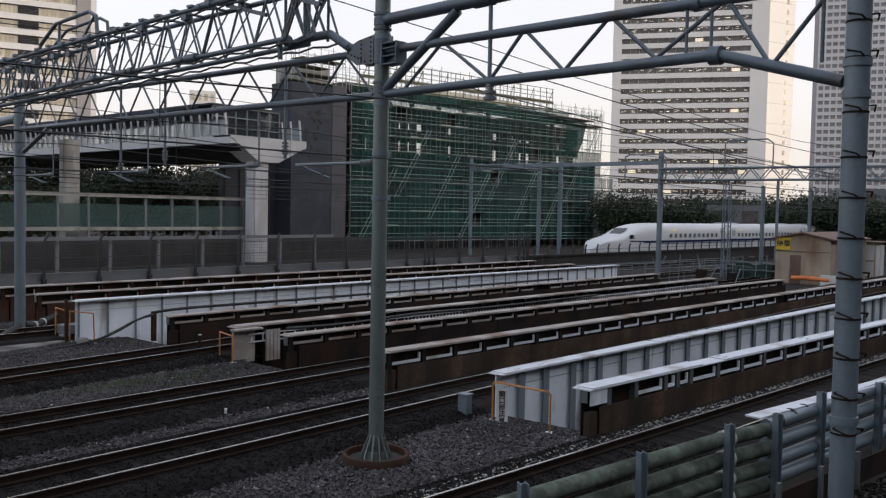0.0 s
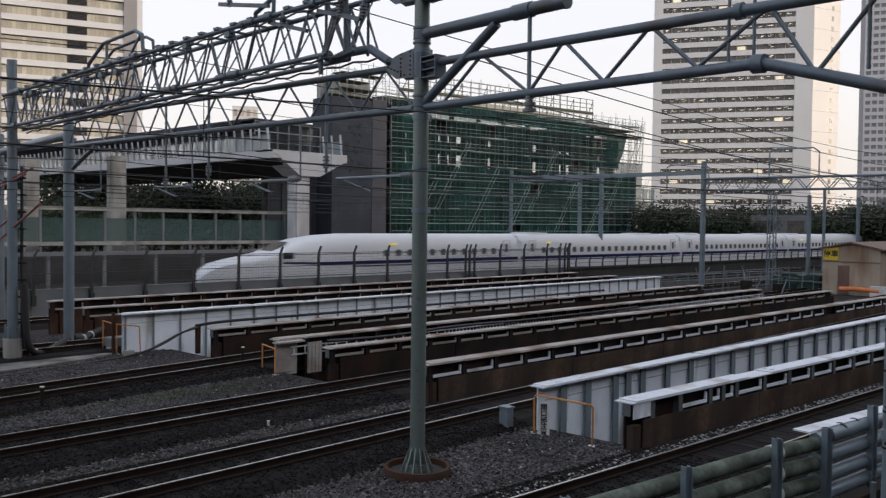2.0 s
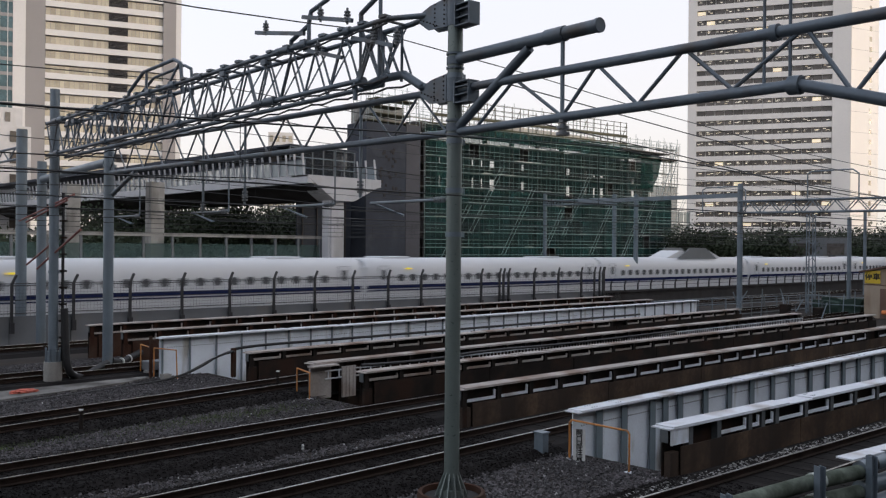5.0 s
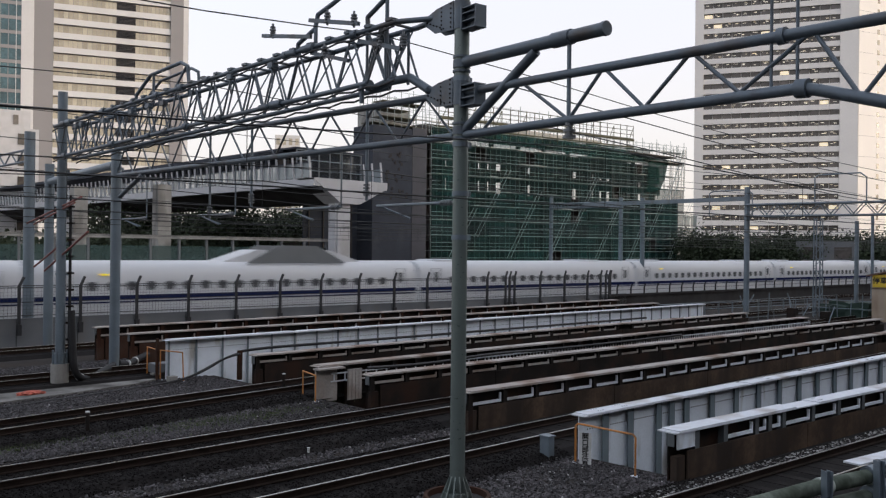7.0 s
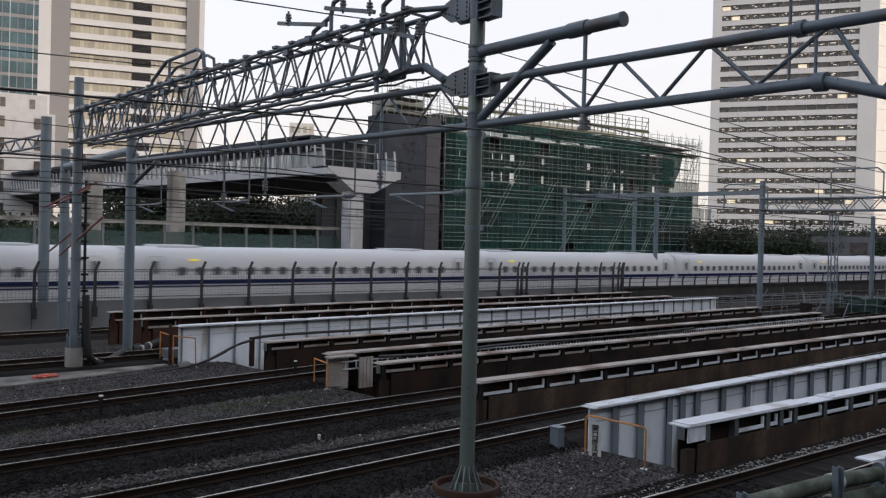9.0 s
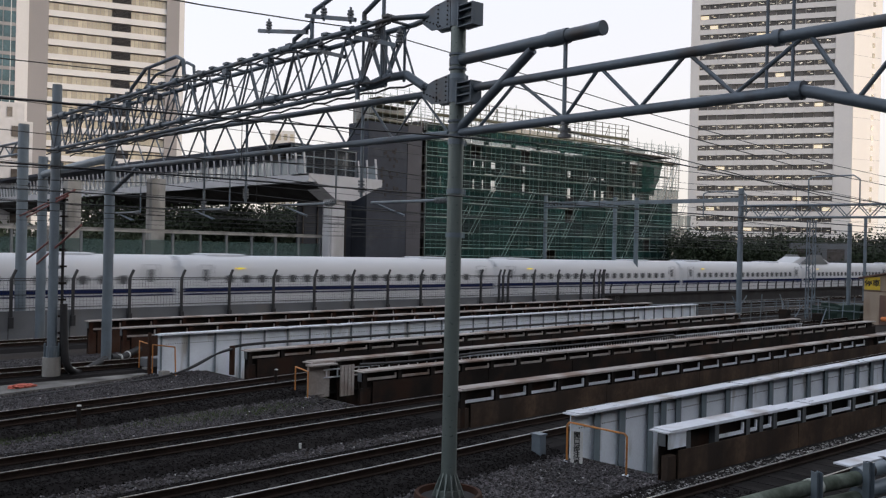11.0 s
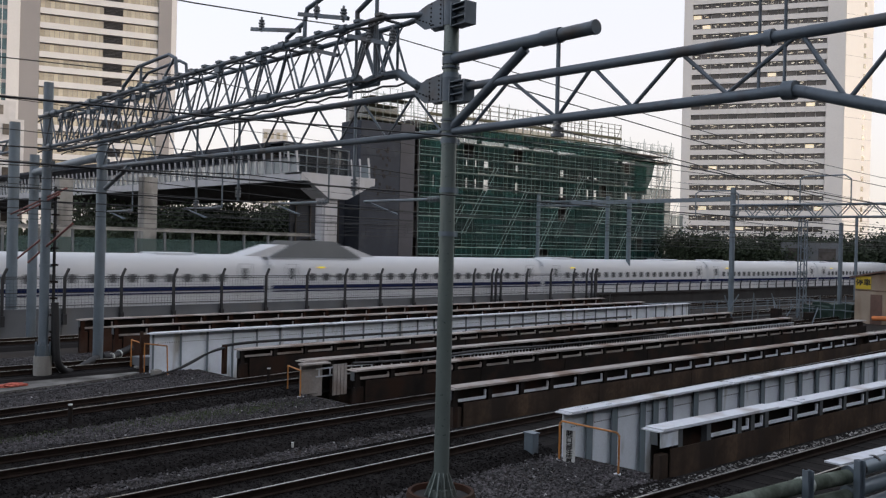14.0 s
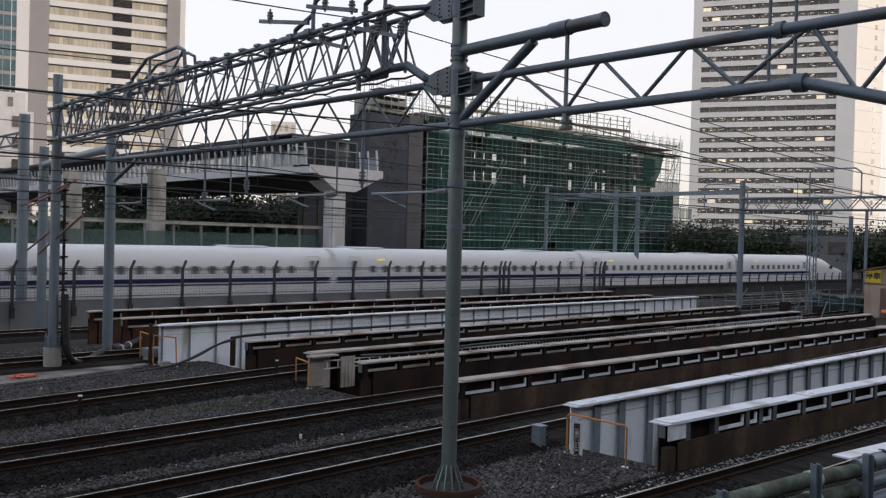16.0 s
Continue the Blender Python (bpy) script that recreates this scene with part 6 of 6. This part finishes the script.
for k in range(3):
    cb = thing("trackside_cabinet", "small dark trackside cabinet on a plinth", "cabinet", group="trackside cabinets", at=pose(54 + k * 2.6, 24.5 + rngc.uniform(-1.5, 3), GZ))
    bm = B()
    box(bm, -0.25, -0.3, 0.12, 0.25, 0.3, 0.7 + rngc.random() * 0.5)
    bmesh.ops.bevel(bm, geom=bm.edges[:], offset=0.02, segments=1, affect="EDGES")
    part("body", bm, DARK_STEEL, cb, smooth=False)
    bm = B()
    box(bm, -0.32, -0.36, 0, 0.32, 0.36, 0.12)
    part("plinth", bm, CONC_DARK, cb, smooth=False)
for k in range(7):
    sp = thing("leaning_pipe", "thin grey pipe leaning on trackside gear", "pipe", group="leaning pipes")
    x, y = 55 + rngc.uniform(0, 9), 22 + rngc.uniform(0, 8)
    bm = B()
    tube(bm, (x, y, GZ), (x + rngc.uniform(-0.8, 0.8), y + rngc.uniform(-0.8, 0.8), rngc.uniform(0.8, 1.7)), 0.035, 6)
    part("pipe_length", bm, GALV, sp)
for y0 in (40.9, 33.6, 26.0):
    rl = thing("low_railing", "low dark railing beside the far tracks", "railing", group="low railings")
    for i in range(16):
        bm = B()
        tube(bm, (52 + i * 2.0, y0 - i * 0.12, GZ), (52 + i * 2.0, y0 - i * 0.12, 0.6), 0.03, 5)
        part("post", bm, STIFF_DARK, rl)
    for z in (0.2, 0.58):
        bm = B()
        tube(bm, (52, y0, z), (82, y0 - 1.8, z), 0.025, 5)
        part("rail", bm, STIFF_DARK, rl)


# ---- glass noise barrier behind the high-speed line ----
bar_t = thing("glass_barrier", "green tinted glass noise barrier with white top rail", "barrier")
for i in range(29):
    x = -20 + i * 2.35
    bm = B()
    box(bm, x, 62.1, 1.6, x + 0.16, 62.3, 5.1)
    part("post", bm, WALL_GREY, bar_t, smooth=False)
    bm = B()
    box(bm, x + 0.18, 62.15, 2.75, x + 2.33, 62.18, 4.45)
    pn = part("glass_pane", bm, GREEN_GLASS, bar_t, smooth=False)
bm = B()
box(bm, -20, 62.0, 5.0, 47.6, 62.3, 5.28)
part("top_rail", bm, CONCRETE, bar_t, smooth=False)
bm = B()
box(bm, -20, 62.0, 2.45, 47.6, 62.3, 2.72)
part("sill", bm, CONCRETE, bar_t, smooth=False)
bm = B()
box(bm, -60, 61.9, GZ, 62, 62.6, 1.7)
tagged(part("barrier_base_wall", bm, CONC_DARK, smooth=False), "dark concrete base wall under the glass barrier", "wall", kind="structure")
bm = B()
box(bm, -30, 57.2, 1.9, 52, 57.5, 2.15)
for i in range(22):
    box(bm, -30 + i * 3.8, 57.25, GZ, -29.8 + i * 3.8, 57.45, 1.9)
tagged(part("guard_beam", bm, WALL_GREY, smooth=False), "pale grey guard beam on short posts behind the high-speed track", "guard beam")
pf = thing("pale_pillar", "pale concrete pillar behind the glass barrier", "pillar", group="pale pillars")
bm = B()
box(bm, 30.9, 64, GZ, 32.0, 65.0, 9.3)
part("shaft", bm, CONCRETE, pf, smooth=False)
pf = thing("pale_pillar", "pale concrete pillar behind the glass barrier", "pillar", group="pale pillars")
bm = B()
box(bm, 24.6, 64.5, GZ, 25.6, 65.4, 8.8)
part("shaft", bm, CONCRETE, pf, smooth=False)


# ---- trees ----
def build_tree(x, y, h, r, seed, label, leaves=1500):
    rng = np.random.default_rng(seed)
    t = thing("tree", label, "tree", group="trees", at=pose(x, y, GZ))
    bm = B()
    tube(bm, (0, 0, 0), (0.1, 0, h * 0.45), 0.22, 8, 0.14)
    for k in range(6):
        a = k * 1.05 + seed
        tube(bm, (0.1, 0, h * (0.28 + 0.03 * k)), (math.cos(a) * r * 0.6, math.sin(a) * r * 0.6, h * (0.55 + 0.06 * k)), 0.1, 6, 0.03)
    part("trunk", bm, BARK, t)
    n = leaves
    cl = rng.normal(size=(16, 3))
    cl /= np.linalg.norm(cl, axis=1)[:, None]
    cl *= rng.uniform(0.35, 0.8, (16, 1)) * np.array([r, r, h * 0.36])
    c = cl[rng.integers(0, 16, n)] + rng.normal(size=(n, 3)) * np.array([r, r, h * 0.4]) * 0.26 + np.array([0, 0, h * 0.58])
    u, w = rng.normal(size=(n, 3)), rng.normal(size=(n, 3))
    u /= np.linalg.norm(u, axis=1)[:, None]
    w -= (w * u).sum(1)[:, None] * u
    w /= np.linalg.norm(w, axis=1)[:, None]
    s = rng.uniform(0.13, 0.3, (n, 1))
    vs = np.stack([c - u * s, c - w * s * 0.6, c + u * s, c + w * s * 0.6], 1).reshape(-1, 3)
    me = bpy.data.meshes.new("crown")
    me.from_pydata(vs.tolist(), [], np.arange(n * 4).reshape(-1, 4).tolist())
    me.materials.append(LEAF)
    ob = new("crown", me)
    ob.parent = t
    return t


rng = random.Random(11)
k = 0
for i in range(22):
    x = 115 + i * 1.2 + rng.uniform(-2, 2)
    y = 64 - i * 1.7 + rng.uniform(-1, 2)
    build_tree(x, y, rng.uniform(7.0, 8.4), rng.uniform(3.2, 4.4), 20 + i, "dense dark green tree behind the railway", 4200)
for i in range(22):
    x = 14 + i * 2.4 + rng.uniform(-0.8, 0.8)
    build_tree(x, 84 + rng.uniform(-3, 3), rng.uniform(5.6, 7.2) if x < 43 else rng.uniform(8.5, 10.5), rng.uniform(2.8, 3.8), 60 + i, "dark green tree behind the glass barrier", 2400)


for i in range(12):
    build_tree(44 + i * 2.9 + rng.uniform(-1, 1), 100 + rng.uniform(-5, 5), rng.uniform(9.0, 11.0), rng.uniform(3.6, 4.6), 100 + i, "dark green tree in a park belt", 3000)


# ---- distant low buildings ----
def block(x, y, w, d, h, rz, label, wall, win, floors, bays, z0=2.0, share_w=0.28):
    t = thing("distant_building", label, "building", group="distant buildings", at=pose(x, y, 0, 0, 0, rz))
    bm = B()
    box(bm, 0, 0, GZ, w, d, h)
    part("wall_body", bm, wall, t, smooth=False)
    first = None
    for k in range(floors):
        for j in range(bays):
            m = pose((j + 0.5) * w / bays, -0.05, z0 + (k + 0.5) * (h - z0) / floors)
            if first is None:
                bm = B()
                box(bm, -w / bays * share_w, -0.1, -(h - z0) / floors * 0.25, w / bays * share_w, 0.1, (h - z0) / floors * 0.25)
                first = part("window", bm, win, t, smooth=False)
                first.matrix_basis = m
            else:
                share("window", first, m, t)
    return t


block(34, 147, 15.5, 12, 23.0, -12, "plain white low building with few windows", PALE, WIN_DARK, 5, 3, 6, 0.09)
block(40, 147, 8.5, 10, 26.0, -12, "white roof storey of a low building", PALE, WIN_DARK, 2, 2, 20, 0.09)
block(163.4, 251.6, 8.5, 9, 43.5, -34, "pale distant apartment block with window grid", TOWER2, WIN_PALE, 9, 4, 4)
block(86, 240, 22, 12, 18, -20, "pale distant block behind the trees", TOWER2, WIN_DARK, 5, 8, 3)
block(50, 190, 26, 12, 14, -14, "pale distant block behind the trees", TOWER, WIN_DARK, 4, 9, 3)
block(120, 52, 8, 8, 6.2, -60, "dark grey low plant building beside the trees", WALL_GREY, WIN_DARK, 1, 2, 3)
block(150, 42, 18, 10, 9.5, -62, "low grey building beyond the yard", WALL_GREY, WIN_DARK, 2, 6, 3)
block(190, 35, 30, 10, 16, -68, "distant brown office block", HUT_ROOF, WIN_DARK, 4, 9, 3)


# ---- overhead wires ----
def wire(name, pts, r, label):
    w = B()
    strand(w, pts, r)
    return tagged(part(name, w, WIRE), label, "overhead wire", group="overhead wires")


def catenary(y_of, zc, zm, x0=-30, x1=160, span=48.0, start=11.0):
    xs = []
    x = start - span * 2
    pts, con = [], []
    while x < x1:
        for k in range(8):
            u = k / 8
            xx = x + span * u
            pts.append((xx, y_of(xx), zm - 0.55 * 4 * u * (1 - u)))
            con.append((xx, y_of(xx), zc))
        x += span
    wire("messenger_wire", pts, 0.011, "dark sagging messenger wire over a track")
    wire("contact_wire", [con[0], con[-1]], 0.01, "dark contact wire over a track")
    d = B()
    for p in pts[::1]:
        if -5 < p[0] < 110 and p[2] - zc > 0.1:
            tube(d, (p[0], p[1], zc), p, 0.006, 3, caps=False)
    tagged(part("dropper_wires", d, WIRE), "thin dropper wires", "overhead wire", group="overhead wires", kind="stuff")


catenary(lambda x: 8.66 - 0.0825 * x, 5.0, 5.9)
catenary(lambda x: 13.41 - 0.012 * max(x - 16, 0), 5.0, 5.9)
catenary(lambda x: 17.44 - 0.012 * max(x - 16, 0), 5.0, 5.9)
catenary(lambda x: 22.9, 5.05, 5.95)
catenary(lambda x: 29.9, 5.1, 6.0)
catenary(lambda x: 38.0, 5.1, 6.0)
catenary(lambda x: 46.4 - 0.04 * x, 5.0, 6.4)
catenary(lambda x: 50.7 - 0.04 * x, 5.0, 6.4)
for y, z0, z1 in ((31.0, 9.0, 9.4), (38.0, 6.56, 6.7), (38.0, 5.9, 6.2), (28.0, 7.6, 7.4), (43.0, 8.0, 7.8)):
    wire("feeder_wire", [(-40, y, z0 + 0.3), (12, y, z0), (36, y, (z0 + z1) / 2 - 0.35), (60, y, z1), (110, y - 1, z1 - 0.2), (160, y - 2, z1)], 0.013, "dark feeder wire strung between portals")
for y, r, pts in ((14.0, 0.013, ((-40, 8.9), (-20, 8.1), (0, 8.2), (7.6, 8.55), (9.9, 8.72), (11.6, 8.87), (17.1, 8.71), (22, 8.48), (28, 8.28), (34, 8.12), (43, 8.08), (60, 8.5), (85, 8.0), (110, 8.5))),
                  (10.0, 0.012, ((11.06, 7.22), (14.8, 7.07), (17.6, 6.95), (24, 6.75), (34, 6.7), (60, 7.3), (85, 6.8), (110, 7.3))),
                  (10.0, 0.012, ((11.06, 6.45), (12.0, 6.62), (16.2, 6.47), (20.9, 6.25), (25.7, 6.05), (35, 5.9), (60, 6.4), (85, 5.9), (110, 6.4))),
                  (26.0, 0.016, ((-40, 9.4), (-15, 8.6), (0, 8.95), (8.2, 9.38), (12.3, 9.61), (13.9, 9.74), (36, 9.0), (60, 9.4), (85, 8.9), (110, 9.4))),
                  (26.0, 0.016, ((-40, 8.2), (-15, 7.5), (0, 7.85), (8.2, 8.25), (10.5, 8.41), (15.3, 8.71), (17.1, 8.8), (36, 8.0), (60, 8.3), (110, 8.3)))):
    wire("feeder_wire", [(x, y, z) for x, z in pts], r, "dark feeder wire sagging between portals")
# registration arms
for y, z in ((13.4, 5.25), (17.4, 5.3), (22.9, 5.3), (29.9, 5.35)):
    s = (y - P0.y) / GD.y
    bm = B()
    tube(bm, gp(s - 2.2, z - 0.05), gp(s - 2.2, 6.6), 0.02, 6)
    part("drop_post", bm, GALV, portal)
    bm = B()
    tube(bm, gp(s - 2.2, z - 0.05), gp(s + 0.4, z - 0.03), 0.028, 6)
    part("registration_arm", bm, GALV, portal)
    bm = B()
    tube(bm, gp(s + 0.3, z - 0.03), gp(s - 0.3, z - 0.3, 0.35), 0.018, 6)
    tube(bm, gp(s + 0.35, z - 0.03), gp(s - 0.1, z - 0.28, 0.5), 0.018, 6)
    part("steady_bar", bm, GALV, portal)
    bm = B()
    for q in range(5):
        tube(bm, gp(s - 2.1 + q * 0.07, z - 0.05), gp(s - 2.07 + q * 0.07, z - 0.05), 0.06, 8)
    part("insulator", bm, INSUL, portal)


# ---- loose ballast ----
def stones(name, label, material, n, place, smin, smax, seed):
    rng = np.random.default_rng(seed)
    base = np.array([(1, 0, 0), (-1, 0, 0), (0, 1, 0), (0, -1, 0), (0, 0, 1), (0, 0, -1)], float)
    faces = np.array([(0, 2, 4), (2, 1, 4), (1, 3, 4), (3, 0, 4), (2, 0, 5), (1, 2, 5), (3, 1, 5), (0, 3, 5)])
    c = place(rng, n)
    n = len(c)
    v = base[None] * rng.uniform(0.65, 1.2, (n, 6, 1)) + rng.normal(size=(n, 6, 3)) * 0.22
    a = rng.uniform(0, 6.28, n)
    b = rng.uniform(0, 6.28, n)
    ca, sa, cb, sb = np.cos(a), np.sin(a), np.cos(b), np.sin(b)
    x = v[..., 0] * ca[:, None] - v[..., 1] * sa[:, None]
    y = v[..., 0] * sa[:, None] + v[..., 1] * ca[:, None]
    z = v[..., 2]
    y, z = y * cb[:, None] - z * sb[:, None], y * sb[:, None] + z * cb[:, None]
    s = rng.uniform(smin, smax, (n, 1))
    p = np.stack([x, y, z * 0.8], -1) * s[..., None] + c[:, None]
    me = bpy.data.meshes.new(name)
    me.from_pydata(p.reshape(-1, 3).tolist(), [], (faces[None] + 6 * np.arange(n)[:, None, None]).reshape(-1, 3).tolist())
    me.materials.append(material)
    return tagged(new(name, me), label, "ballast", kind="stuff")


def gaps(rng, n):
    """Scattered over the open ballast before the bridge, sparser far off."""
    y = 6.0 + 26 * rng.random(n * 2) ** 1.35
    x = y * rng.uniform(0.15, 1.9, n * 2) - 0.5
    ok = (x < 15.6) & (x > -1)
    x, y = x[ok][:n], y[ok][:n]
    return np.stack([x, y, np.full(len(x), GZ + 0.005) + rng.uniform(-0.01, 0.02, len(x))], 1)


def shoulder(rng, n):
    x = rng.uniform(9, 48, n)
    y = 8.66 - 0.0825 * x + rng.uniform(0.75, 1.25, n)
    return np.stack([x, y, np.full(n, GZ + 0.11) + rng.uniform(-0.03, 0.02, n)], 1)


def beds(rng, n):
    x = rng.uniform(2, 15.6, n)
    pick = rng.integers(0, 4, n)
    mid = np.where(pick == 0, 8.66 - 0.0825 * x, np.where(pick == 1, 13.41, np.where(pick == 2, 17.44, 22.55 + 0.105 * (x - 9.4))))
    w = rng.uniform(-1.75, 1.75, n)
    z = np.where(np.abs(w) < 1.3, BED_Z - 0.004, BED_Z + (np.abs(w) - 1.3) / 0.45 * (GZ - 0.02 - BED_Z))
    return np.stack([x, mid + w, z + 0.002], 1)


stones("loose_ballast", "loose grey brown ballast stones", STONE, 95000, gaps, 0.024, 0.05, 1)
def far_gaps(rng, n):
    y = rng.uniform(19.5, 34.5, n)
    x = y * rng.uniform(0.2, 0.62, n)
    ok = (x < 15.5) & ~((x < 13.6) & (y > 25.0 + 0.107 * (x + 6)) & (y < 26.8 + 0.137 * (x + 6)))
    return np.stack([x[ok], y[ok], np.full(ok.sum(), GZ + 0.006)], 1)


stones("pale_loose_ballast", "scattered paler ballast stones", STONE_NEW, 2600, gaps, 0.02, 0.042, 12)
stones("far_ballast", "loose grey ballast stones beyond the tracks", STONE, 34000, far_gaps, 0.03, 0.06, 7)
stones("pale_ballast", "strip of fresh pale ballast stones beside a rail", STONE_NEW, 8000, shoulder, 0.022, 0.045, 2)
stones("bed_ballast", "near-black ballast stones between the rails", BED, 42000, beds, 0.022, 0.044, 3)


# the shade on the ground by the rack is put into near-black stones
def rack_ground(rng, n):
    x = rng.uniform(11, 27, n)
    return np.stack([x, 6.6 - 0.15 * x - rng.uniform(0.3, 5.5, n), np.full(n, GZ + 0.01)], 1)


stones("rack_ballast", "near-black ballast stones standing in for shade by the pipe rack", BED, 16000, rack_ground, 0.03, 0.06, 15)


def weeds(name, cx, cy, rx, ry, n, seed):
    rng = np.random.default_rng(seed)
    x, y = cx + rng.normal(size=n) * rx, cy + rng.normal(size=n) * ry
    h = rng.uniform(0.03, 0.12, n)
    a = rng.uniform(0, 6.28, n)
    dx, dy = np.cos(a) * 0.012, np.sin(a) * 0.012
    lx, ly = rng.normal(size=n) * 0.04, rng.normal(size=n) * 0.04
    v = np.stack([np.stack([x - dx, y - dy, np.full(n, GZ)], 1), np.stack([x + dx, y + dy, np.full(n, GZ)], 1), np.stack([x + lx, y + ly, GZ + h], 1)], 1)
    me = bpy.data.meshes.new(name)
    me.from_pydata(v.reshape(-1, 3).tolist(), [], np.arange(3 * n).reshape(-1, 3).tolist())
    me.materials.append(GRASS)
    return tagged(new(name, me), "low green weeds growing in the ballast", "weeds", kind="stuff")


weeds("weeds", 6.5, 21.0, 0.8, 0.35, 2500, 4)
weeds("weeds", 11.5, 20.4, 1.6, 0.3, 1600, 5)


# ---- what moves ----
def motions():
    # the train runs past at 22.95 m/s; its nose leads towards -x
    rows = []
    for t in (0.0, 4.0, 8.0, 12.0, 16.0):
        p = far_line(73.0 - 22.95 * t, 46.4)
        rows.append((t, pose(p.x, p.y, 0, 0, 0, math.degrees(FANG))))
    walk(train, rows)


motions()
